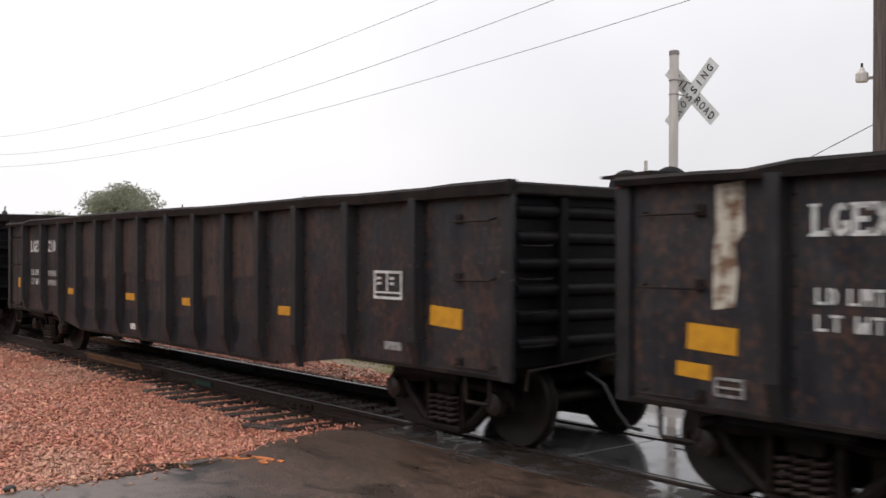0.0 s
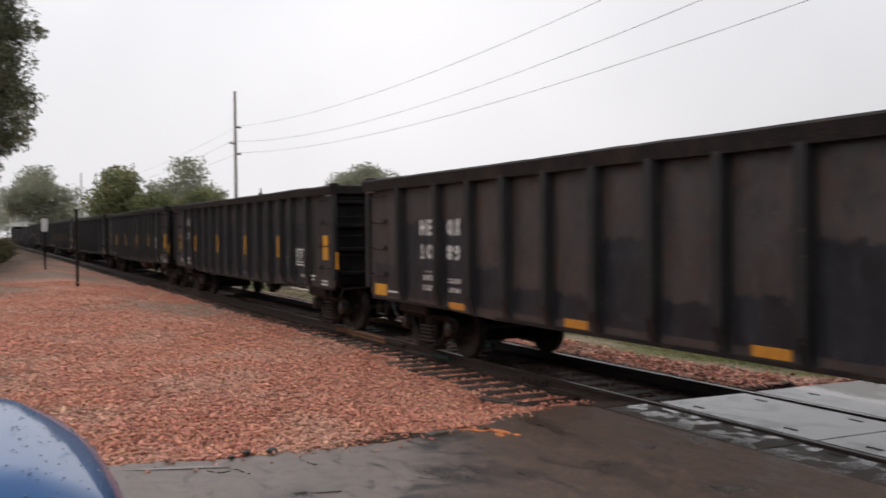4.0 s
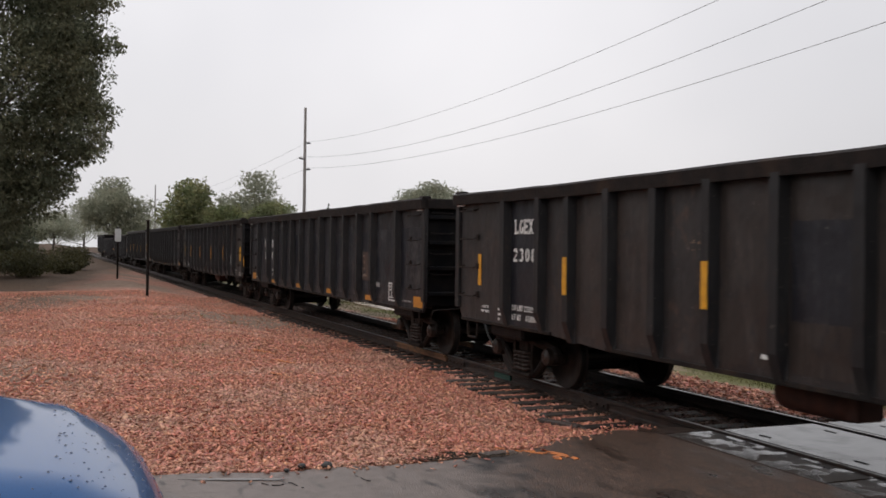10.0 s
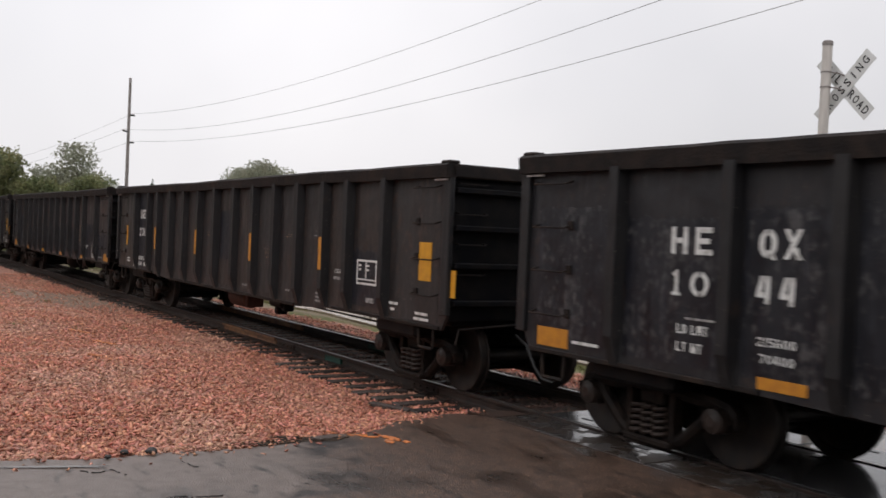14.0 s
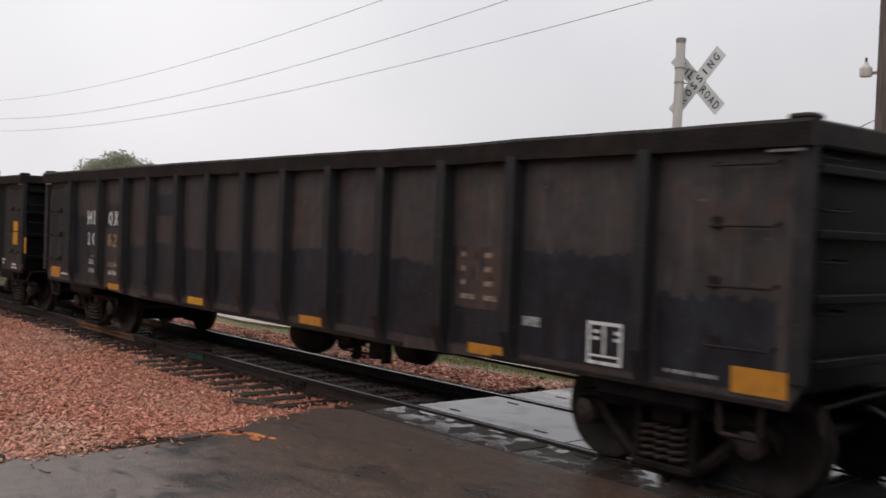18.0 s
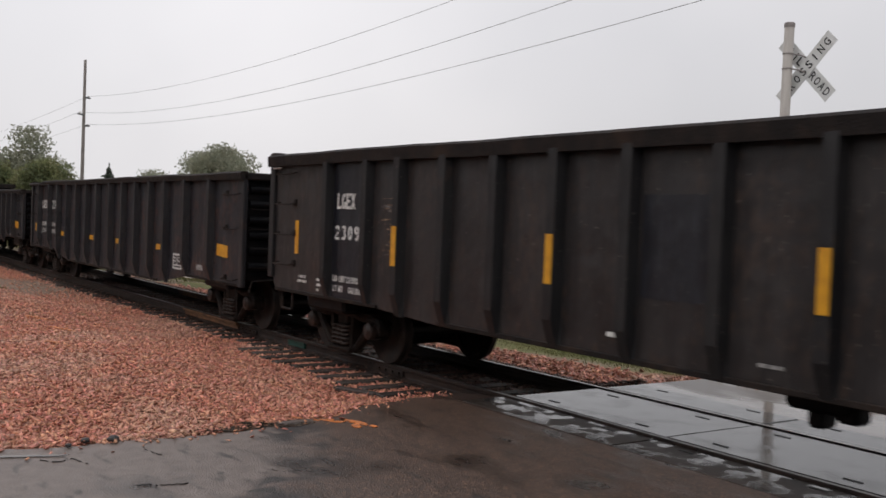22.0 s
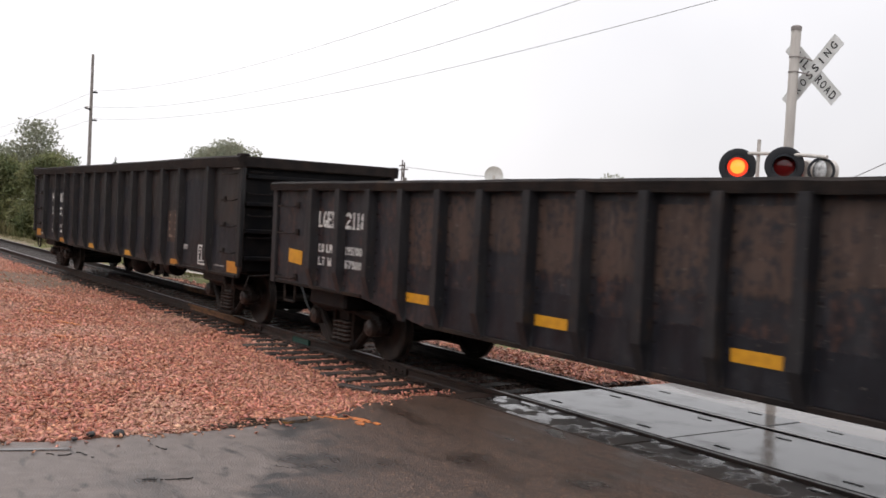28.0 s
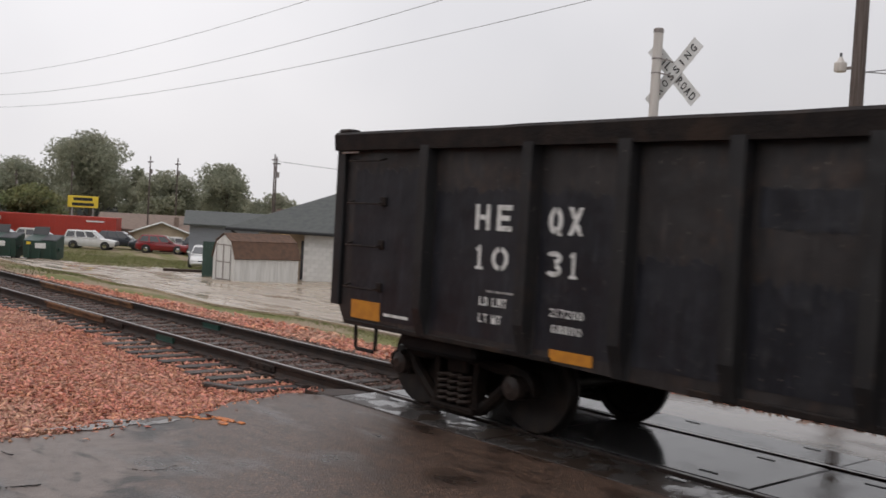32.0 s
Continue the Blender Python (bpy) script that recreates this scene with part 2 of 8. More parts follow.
M_CAP = material("bearing_cap_iron", (0.034, 0.023, 0.019), 0.45, second=(0.016, 0.0105, 0.0085), scale=9, bump=0.2, spec=0.4)
M_SPRING = material("spring_steel", (0.040, 0.026, 0.021), 0.6, second=(0.024, 0.017, 0.014), scale=20, spec=0.3)
M_RESERVOIR = material("reservoir_rust_paint", (0.085, 0.034, 0.024), 0.6, second=(0.045, 0.022, 0.017), scale=4, spec=0.25)
M_YELLOW = material("reflective_yellow", (0.62, 0.30, 0.018), 0.4, second=(0.50, 0.23, 0.015), scale=9, emit=0.0)
M_ORANGE = material("reflective_orange", (0.50, 0.21, 0.02), 0.42, second=(0.40, 0.16, 0.02), scale=9)
M_WHITE = material("stencil_white", (0.62, 0.62, 0.60), 0.6, second=(0.30, 0.29, 0.27), scale=12, amount=(0.5, 0.75))
M_DIM = material("stencil_faded", (0.30, 0.29, 0.28), 0.7, second=(0.10, 0.10, 0.10), scale=16, amount=(0.45, 0.7))
M_TANSTENCIL = material("stencil_tan", (0.40, 0.29, 0.18), 0.7, second=(0.2, 0.13, 0.08), scale=12)
M_FADEDTAN = material("stencil_faded_tan", (0.30, 0.215, 0.155), 0.7, second=(0.12, 0.09, 0.07), scale=14)
M_BAREOCHRE = material("peeled_ochre", (0.46, 0.30, 0.13), 0.7, second=(0.10, 0.05, 0.03), scale=11, amount=(0.42, 0.58))
M_BARE = material("peeled_primer", (0.50, 0.46, 0.38), 0.7, second=(0.16, 0.09, 0.05), scale=7, amount=(0.45, 0.6))
M_HOSE = material("rubber_hose", (0.012, 0.012, 0.013), 0.5)

M_STONE = material("pink_crushed_stone", (0.64, 0.285, 0.190), 0.55, second=(0.43, 0.185, 0.125), scale=14, spec=0.3, third=(0.55, 0.300, 0.215), scale3=0.55, amount3=(0.48, 0.62), island=0.42, space="World")
M_BALLAST = material("brown_ballast_stone", (0.15, 0.080, 0.060), 0.6, second=(0.06, 0.038, 0.030), scale=14, island=0.45, space="World")
M_RAIL = material("rail_steel", (0.018, 0.0135, 0.012), 0.55, spec=0.3, second=(0.036, 0.023, 0.018), scale=6, bump=0.2)
M_RAILTOP = material("rail_head_polished", (0.36, 0.345, 0.34), 0.34, metal=1.0, second=(0.20, 0.175, 0.16), scale=3, amount=(0.45, 0.7))
M_RAILRUST = material("rail_rust_orange", (0.19, 0.092, 0.040), 0.7, second=(0.075, 0.040, 0.025), scale=5, bump=0.2)
M_GREEN = material("joint_green", (0.008, 0.042, 0.032), 0.6)
M_TIE = material("wet_tie_wood", (0.026, 0.021, 0.018), 0.55, second=(0.078, 0.062, 0.054), scale=5, spec=0.25, stretch=(8, 0.8, 8), bump=0.5, bump_scale=30, piece=0.3)
M_CONC = material("wet_concrete", (0.080, 0.080, 0.081), 0.05, second=(0.044, 0.043, 0.043), spec=0.36, scale=2.6, amount=(0.42, 0.62), rough2=0.20,
                  third=(0.020, 0.018, 0.017), scale3=3.4, amount3=(0.58, 0.66), bump=0.05, bump_scale=22, space="World", piece=0.12)
M_STRIP = material("wet_stained_strip", (0.060, 0.055, 0.053), 0.05, second=(0.030, 0.021, 0.016), scale=3.4, amount=(0.44, 0.54), rough2=0.45, bump=0.05,
                   bump_scale=20, space="World", spec=0.4)
M_LOT = material("wet_lot_concrete", (0.42, 0.335, 0.245), 0.10, second=(0.26, 0.205, 0.15), scale=0.7, amount=(0.42, 0.6), rough2=0.45, stretch=(0.5, 1.6, 1.0), third=(0.16, 0.125, 0.095), scale3=1.6, amount3=(0.60, 0.72),
                 bump=0.05, bump_scale=8, space="World")
M_FARROAD = material("wet_road_concrete", (0.25, 0.215, 0.185), 0.10, second=(0.15, 0.128, 0.110), scale=0.8, amount=(0.42, 0.6), rough2=0.4, stretch=(0.5, 1.6, 1.0), third=(0.10, 0.085, 0.070), scale3=1.8, amount3=(0.58, 0.70), bump=0.05, bump_scale=9, space="World")
M_RUBBER = material("flangeway_rubber", (0.012, 0.012, 0.012), 0.5)
M_RUSTEDGE = material("crossing_edge_rust", (0.050, 0.030, 0.022), 0.6, second=(0.03, 0.02, 0.017), scale=5, spec=0.25)


def asphalt_material():
    """Two pavings that meet beside the crossing: brown gritty asphalt, and a paler, smoother one; damp stains over both."""
    mat = bpy.data.materials.new("wet_asphalt")
    mat.use_nodes = True
    nt = mat.node_tree
    bsdf = nt.nodes["Principled BSDF"]
    bsdf.inputs["Specular IOR Level"].default_value = 0.55
    wet = ramp(nt, tex(nt, "ShaderNodeTexNoise", 1.3, 9.0, (0.7, 1.5, 1.0), "World").outputs[0], 0.53, 0.70)
    spots = ramp(nt, tex(nt, "ShaderNodeTexNoise", 5.0, 8.0, (0.6, 1.5, 1.0), "World").outputs[0], 0.58, 0.70)
    grit = tex(nt, "ShaderNodeTexVoronoi", 60.0, 0, None, "World")
    mid = tex(nt, "ShaderNodeTexNoise", 7.0, 8.0, None, "World").outputs[0]
    flecks = tex(nt, "ShaderNodeTexNoise", 46.0, 3.0, None, "World").outputs[0]
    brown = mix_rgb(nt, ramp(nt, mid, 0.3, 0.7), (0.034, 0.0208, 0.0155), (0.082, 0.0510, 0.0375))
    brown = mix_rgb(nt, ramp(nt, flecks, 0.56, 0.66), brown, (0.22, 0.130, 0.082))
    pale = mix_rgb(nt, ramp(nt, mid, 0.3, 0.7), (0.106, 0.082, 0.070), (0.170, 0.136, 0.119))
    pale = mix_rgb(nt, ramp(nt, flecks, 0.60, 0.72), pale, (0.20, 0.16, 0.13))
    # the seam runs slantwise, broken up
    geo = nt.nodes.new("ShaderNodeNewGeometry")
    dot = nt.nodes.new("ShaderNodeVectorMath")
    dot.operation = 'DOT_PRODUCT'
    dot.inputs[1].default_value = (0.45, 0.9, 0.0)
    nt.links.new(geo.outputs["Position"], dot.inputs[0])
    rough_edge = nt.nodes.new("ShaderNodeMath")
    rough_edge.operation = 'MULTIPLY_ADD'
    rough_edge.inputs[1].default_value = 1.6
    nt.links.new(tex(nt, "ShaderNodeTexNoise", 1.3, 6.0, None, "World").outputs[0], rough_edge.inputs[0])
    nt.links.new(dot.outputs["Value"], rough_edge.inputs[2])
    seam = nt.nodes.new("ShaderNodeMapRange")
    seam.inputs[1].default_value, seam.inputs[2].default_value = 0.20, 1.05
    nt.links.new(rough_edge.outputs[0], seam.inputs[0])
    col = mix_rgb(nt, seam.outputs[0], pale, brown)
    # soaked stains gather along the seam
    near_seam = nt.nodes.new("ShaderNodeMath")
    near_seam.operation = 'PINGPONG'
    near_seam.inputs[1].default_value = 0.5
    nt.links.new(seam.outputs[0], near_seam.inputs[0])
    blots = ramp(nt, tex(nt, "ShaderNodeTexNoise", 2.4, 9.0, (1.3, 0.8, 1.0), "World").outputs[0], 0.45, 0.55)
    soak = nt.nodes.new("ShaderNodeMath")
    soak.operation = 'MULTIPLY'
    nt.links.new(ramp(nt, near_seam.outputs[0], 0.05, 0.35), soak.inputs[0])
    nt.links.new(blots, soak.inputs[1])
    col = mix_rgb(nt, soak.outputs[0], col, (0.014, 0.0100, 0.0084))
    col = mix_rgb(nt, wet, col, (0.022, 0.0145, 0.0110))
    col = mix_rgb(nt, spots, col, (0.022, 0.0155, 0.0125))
    nt.links.new(col, bsdf.inputs["Base Color"])
    r = nt.nodes.new("ShaderNodeMapRange")
    r.inputs[3].default_value, r.inputs[4].default_value = 0.44, 0.20
    nt.links.new(wet, r.inputs[0])
    nt.links.new(r.outputs[0], bsdf.inputs["Roughness"])
    b = nt.nodes.new("ShaderNodeBump")
    b.inputs["Strength"].default_value, b.inputs["Distance"].default_value = 0.40, 0.012
    nt.links.new(grit.outputs["Distance"], b.inputs["Height"])
    nt.links.new(b.outputs[0], bsdf.inputs["Normal"])
    return mat


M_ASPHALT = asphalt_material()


def ground_material():
    """Pink stone grit by the track, tan dirt, grass further off."""
    mat = bpy.data.materials.new("ground_soil")
    mat.use_nodes = True
    nt = mat.node_tree
    bsdf = nt.nodes["Principled BSDF"]
    bsdf.inputs["Roughness"].default_value, bsdf.inputs["Specular IOR Level"].default_value = 0.85, 0.12
    vor = tex(nt, "ShaderNodeTexVoronoi", 14.0, 0, None, "World")
    big = tex(nt, "ShaderNodeTexNoise", 0.35, 5.0, None, "World").outputs[0]
    fine = tex(nt, "ShaderNodeTexNoise", 5.0, 6.0, None, "World").outputs[0]
    hs = nt.nodes.new("ShaderNodeSeparateColor")
    nt.links.new(vor.outputs["Color"], hs.inputs[0])
    stone = mix_rgb(nt, hs.outputs[0], (0.27, 0.135, 0.100), (0.52, 0.275, 0.205))
    dirt = mix_rgb(nt, ramp(nt, fine, 0.3, 0.7), (0.20, 0.135, 0.100), (0.30, 0.215, 0.165))
    grass = mix_rgb(nt, ramp(nt, fine, 0.3, 0.7), (0.105, 0.118, 0.042), (0.205, 0.195, 0.085))
    bare_verge = ramp(nt, tex(nt, "ShaderNodeTexNoise", 0.9, 6.0, (0.35, 1.0, 1.0), "World").outputs[0], 0.44, 0.56)
    grass = mix_rgb(nt, bare_verge, grass, (0.27, 0.215, 0.150))
    geo = nt.nodes.new("ShaderNodeNewGeometry")
    sep = nt.nodes.new("ShaderNodeSeparateXYZ")
    nt.links.new(geo.outputs["Position"], sep.inputs[0])

    def math_node(op, a, b):
        m = nt.nodes.new("ShaderNodeMath")
        m.operation = op
        for i, v in enumerate((a, b)):
            if isinstance(v, bpy.types.NodeSocket):
                nt.links.new(v, m.inputs[i])
            else:
                m.inputs[i].default_value = v
        return m.outputs[0]
    wob = math_node('MULTIPLY', math_node('SUBTRACT', big, 0.5), 3.0)
    wob2 = math_node('MULTIPLY', math_node('SUBTRACT', fine, 0.5), 1.2)
    yy = math_node('ADD', math_node('ADD', sep.outputs[1], wob), wob2)
    to_grass = ramp(nt, math_node('ADD', yy, math_node('MULTIPLY', sep.outputs[0], -0.05)), 11.45, 11.85)
    dirt_mask = ramp(nt, math_node('ADD', math_node('MULTIPLY', big, 1.0), math_node('MULTIPLY', sep.outputs[0], -0.0012)), 0.58, 0.68)
    def sine(v):
        return math_node('SINE', v, 0.0)
    xx, y0 = sep.outputs[0], sep.outputs[1]
    s1 = sine(math_node('ADD', math_node('MULTIPLY', xx, 0.31), math_node('MULTIPLY', sine(math_node('MULTIPLY', y0, 0.4)), 1.3)))
    s2 = sine(math_node('ADD', math_node('ADD', math_node('MULTIPLY', y0, 0.55), math_node('MULTIPLY', sine(math_node('MULTIPLY', xx, 0.23)), 0.8)), 2.0))
    bare = math_node('ADD', math_node('MULTIPLY', s1, s2), math_node('MULTIPLY', math_node('SUBTRACT', fine, 0.5), 0.8))
    bare_mask = math_node('MULTIPLY', ramp(nt, bare, 0.15, 0.55), ramp(nt, xx, -10.5, -15.0))
    dirt_mask = math_node('MAXIMUM', dirt_mask, bare_mask)
    col = mix_rgb(nt, dirt_mask, stone, dirt)
    col = mix_rgb(nt, to_grass, col, grass)
    litter = mix_rgb(nt, ramp(nt, fine, 0.3, 0.7), (0.060, 0.042, 0.030), (0.125, 0.085, 0.060))
    side = ramp(nt, math_node('ADD', yy, math_node('MULTIPLY', math_node('ADD', sep.outputs[0], 34.0), 0.12)), 1.6, -1.4)
    col = mix_rgb(nt, side, col, litter)
    nt.links.new(col, bsdf.inputs["Base Color"])
    b = nt.nodes.new("ShaderNodeBump")
    b.inputs["Strength"].default_value, b.inputs["Distance"].default_value = 0.6, 0.04
    nt.links.new(vor.outputs["Distance"], b.inputs["Height"])
    nt.links.new(b.outputs[0], bsdf.inputs["Normal"])
    return mat


M_GROUND = ground_material()
M_GRASS = material("grass_blades", (0.125, 0.150, 0.045), 0.7, second=(0.215, 0.200, 0.085), scale=0.6, island=0.35, space="World")
M_WEED = material("dry_weeds", (0.16, 0.13, 0.06), 0.75, second=(0.10, 0.12, 0.035), scale=0.7, island=0.4, space="World")


def leaf_material(name, a, b, rough=0.6, vary=0.4):
    mat = material(name, a, rough, second=b, scale=0.5, amount=(0.35, 0.7), island=vary, space="World")
    nt = mat.node_tree
    bsdf = nt.nodes["Principled BSDF"]
    glow = nt.nodes.new("ShaderNodeBsdfTranslucent")
    nt.links.new(bsdf.inputs["Base Color"].links[0].from_socket, glow.inputs[0])
    both = nt.nodes.new("ShaderNodeMixShader")
    both.inputs[0].default_value = 0.5
    nt.links.new(bsdf.outputs[0], both.inputs[1])
    nt.links.new(glow.outputs[0], both.inputs[2])
    nt.links.new(both.outputs[0], nt.nodes["Material Output"].inputs[0])
    return mat


M_LEAF = leaf_material("leaves_dark", (0.130, 0.148, 0.095), (0.180, 0.172, 0.100))
M_LEAF2 = leaf_material("leaves_green", (0.150, 0.180, 0.085), (0.235, 0.225, 0.10))
# far foliage: the paling of distance haze is put into this base colour
M_LEAF3 = leaf_material("leaves_hazed", (0.27, 0.29, 0.215), (0.31, 0.305, 0.22), 0.6, 0.2)
M_CONIFER = leaf_material("needles", (0.070, 0.090, 0.070), (0.090, 0.110, 0.080), 0.6, 0.25)
M_BRUSH = leaf_material("brush_leaves", (0.060, 0.060, 0.026), (0.095, 0.085, 0.035))
M_BARK = material("bark", (0.075, 0.060, 0.048), 0.85, second=(0.12, 0.10, 0.085), scale=8, stretch=(3, 3, 0.4), bump=0.6)
M_GALV = material("painted_mast", (0.56, 0.53, 0.49), 0.45, second=(0.46, 0.43, 0.40), scale=4, stretch=(3, 3, 0.4), bump=0.1)
M_POLESTEEL = material("weathered_pole", (0.20, 0.18, 0.17), 0.75, second=(0.28, 0.255, 0.24), scale=2)
M_WOODPOLE = material("creosoted_pole", (0.060, 0.043, 0.036), 0.75, second=(0.115, 0.092, 0.082), scale=3, stretch=(7, 7, 0.3), bump=0.5)
M_SIGNWHITE = material("sign_white", (0.66, 0.67, 0.66), 0.35, second=(0.56, 0.57, 0.55), scale=4)
M_BLACK = material("sign_black", (0.012, 0.012, 0.013), 0.5)
M_HOOD = material("signal_hood_black", (0.010, 0.011, 0.015), 0.35)
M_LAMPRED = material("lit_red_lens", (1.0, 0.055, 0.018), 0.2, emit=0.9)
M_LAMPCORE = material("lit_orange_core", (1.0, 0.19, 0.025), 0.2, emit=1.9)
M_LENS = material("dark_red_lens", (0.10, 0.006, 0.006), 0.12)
M_CLEARLENS = material("clear_lens", (0.55, 0.56, 0.56), 0.08, second=(0.2, 0.2, 0.2), scale=18)
M_WIRE = material("wire", (0.09, 0.088, 0.085), 0.6)
M_SPRAY = material("orange_spray_paint", (0.62, 0.20, 0.05), 0.6, second=(0.35, 0.13, 0.06), scale=20)
M_BLUE = material("metallic_blue_paint", (0.006, 0.082, 0.25), 0.42, metal=0.1, coat=0.75, second=(0.005, 0.070, 0.22), scale=300, spec=0.25)
M_DROP = material("water_drop", (0.01, 0.03, 0.09), 0.03, coat=1.0)
M_GLASS = material("dark_glass", (0.010, 0.012, 0.014), 0.05, coat=1.0)
M_TYRE = material("tyre_rubber", (0.015, 0.015, 0.015), 0.7)
M_CHROME = material("chrome", (0.6, 0.6, 0.6), 0.15, metal=1.0)
M_SHEDWHITE = material("shed_white_boards", (0.62, 0.62, 0.60), 0.6, second=(0.50, 0.50, 0.48), scale=2, stretch=(5, 5, 0.4))
M_SHEDROOF = material("shed_brown_shingles", (0.115, 0.062, 0.038), 0.8, second=(0.075, 0.042, 0.028), scale=5, bump=0.5, bump_scale=25)
M_ROOF = material("dark_shingles", (0.075, 0.082, 0.078), 0.75, second=(0.055, 0.06, 0.06), scale=4, bump=0.4, bump_scale=20)
M_ROOFTAN = material("tan_shingles", (0.20, 0.145, 0.115), 0.8, second=(0.15, 0.11, 0.09), scale=3, bump=0.4)
M_BLOCK = material("painted_block", (0.60, 0.60, 0.58), 0.6, second=(0.52, 0.52, 0.50), scale=2, piece=0.06)
M_MORTAR = material("block_joint", (0.52, 0.52, 0.50), 0.8, second=(0.46, 0.46, 0.44), scale=3)
M_BACKWALL = material("added_wall_dark", (0.075, 0.070, 0.060), 0.9, second=(0.045, 0.048, 0.038), scale=0.8, third=(0.10, 0.085, 0.07), scale3=2.5, spec=0.1, bump=0.2, bump_scale=6)
M_SIDING = material("grey_siding", (0.22, 0.235, 0.26), 0.6, second=(0.19, 0.20, 0.225), scale=2, stretch=(0.5, 0.5, 8))
M_TANWALL = material("tan_wall", (0.42, 0.34, 0.25), 0.7, second=(0.36, 0.29, 0.22), scale=2)
M_PEACH = material("peach_wall", (0.50, 0.32, 0.21), 0.7, second=(0.44, 0.28, 0.19), scale=1.5)
M_FENCE = material("green_fence_panel", (0.020, 0.050, 0.038), 0.5, second=(0.028, 0.06, 0.046), scale=3)
M_DUMP = material("dumpster_green", (0.010, 0.042, 0.030), 0.45, second=(0.015, 0.036, 0.027), scale=4)
M_LID = material("dumpster_lid", (0.008, 0.009, 0.011), 0.5)
M_TRAILER = material("trailer_red", (0.36, 0.035, 0.022), 0.45, second=(0.30, 0.035, 0.025), scale=1.5, stretch=(0.4, 0.4, 3))
M_SIGNYELLOW = material("sign_yellow", (0.72, 0.52, 0.04), 0.5, second=(0.64, 0.46, 0.04), scale=2)
M_CARWHITE = material("car_white", (0.62, 0.62, 0.61), 0.25, coat=0.6, second=(0.56, 0.56, 0.55), scale=3)
M_CARRED = material("car_red", (0.20, 0.014, 0.018), 0.25, coat=0.6)
M_CARDARK = material("car_dark", (0.020, 0.024, 0.032), 0.25, coat=0.6)
M_CARTAN = material("car_silver", (0.42, 0.41, 0.38), 0.3, coat=0.5)


# ---- geometry helpers ----
class Geo:
    def __init__(self):
        self.v, self.f = [], []

    def add(self, verts, faces):
        n = len(self.v)
        self.v += [tuple(p) for p in verts]
        self.f += [tuple(i + n for i in f) for f in faces]
        return self

    def box(self, x0, x1, y0, y1, z0, z1, c=0.0, m=None):
        if c <= 0:
            vs = [(x, y, z) for x in (x0, x1) for y in (y0, y1) for z in (z0, z1)]
            fs = [(0, 1, 3, 2), (4, 6, 7, 5), (0, 4, 5, 1), (2, 3, 7, 6), (0, 2, 6, 4), (1, 5, 7, 3)]
        else:
            vs, idx = [], {}
            for i, (x, sx) in enumerate(((x0, 1), (x1, -1))):
                for j, (y, sy) in enumerate(((y0, 1), (y1, -1))):
                    for k, (z, sz) in enumerate(((z0, 1), (z1, -1))):
                        idx[i, j, k] = len(vs)
                        vs += [(x, y + sy * c, z + sz * c), (x + sx * c, y, z + sz * c), (x + sx * c, y + sy * c, z)]
            q = [(0, 0), (0, 1), (1, 1), (1, 0)]
            fs = []
            for i in (0, 1):
                fs.append([idx[i, a, b] for a, b in q])
                fs.append([idx[a, i, b] + 1 for a, b in q])
                fs.append([idx[a, b, i] + 2 for a, b in q])
            for a in (0, 1):
                for b in (0, 1):
                    fs.append([idx[a, b, 0], idx[a, b, 1], idx[a, b, 1] + 1, idx[a, b, 0] + 1])
                    fs.append([idx[a, 0, b], idx[a, 1, b], idx[a, 1, b] + 2, idx[a, 0, b] + 2])
                    fs.append([idx[0, a, b] + 1, idx[1, a, b] + 1, idx[1, a, b] + 2, idx[0, a, b] + 2])
            fs += [(n, n + 1, n + 2) for n in idx.values()]
        if m is not None:
            vs = [m @ Vector(p) for p in vs]
        return self.add(vs, fs)

    def tube(self, pts, r, seg=8, r1=None, cap=True):
        """A round bar through the points, from radius r to r1."""
        pts = [Vector(p) for p in pts]
        r1 = r if r1 is None else r1
        vs, fs = [], []
        for i, p in enumerate(pts):
            d = (pts[min(i + 1, len(pts) - 1)] - pts[max(i - 1, 0)]).normalized()
            a = d.cross(Vector((0, 0, 1)) if abs(d.z) < 0.9 else Vector((1, 0, 0))).normalized()
            b = d.cross(a)
            rr = r + (r1 - r) * i / max(1, len(pts) - 1)
            vs += [p + rr * (math.cos(t) * a + math.sin(t) * b) for t in (2 * math.pi * k / seg for k in range(seg))]
        for i in range(len(pts) - 1):
            fs += [(i * seg + k, i * seg + (k + 1) % seg, (i + 1) * seg + (k + 1) % seg, (i + 1) * seg + k) for k in range(seg)]
        if cap:
            fs += [tuple(range(seg)), tuple(range((len(pts) - 1) * seg, len(pts) * seg))]
        return self.add(vs, fs)

    def lathe(self, profile, centre, axis="y", seg=32):
        """Turn a profile of (radius, along) about an axis."""
        vs, fs = [], []
        n = len(profile)
        for k in range(seg):
            t = 2 * math.pi * k / seg
            for r, a in profile:
                c, s = r * math.cos(t), r * math.sin(t)
                p = {"y": (c, a, s), "x": (a, c, s), "z": (c, s, a)}[axis]
                vs.append((p[0] + centre[0], p[1] + centre[1], p[2] + centre[2]))
        for k in range(seg):
            for i in range(n - 1):
                fs.append((k * n + i, k * n + i + 1, (k + 1) % seg * n + i + 1, (k + 1) % seg * n + i))
        return self.add(vs, fs)

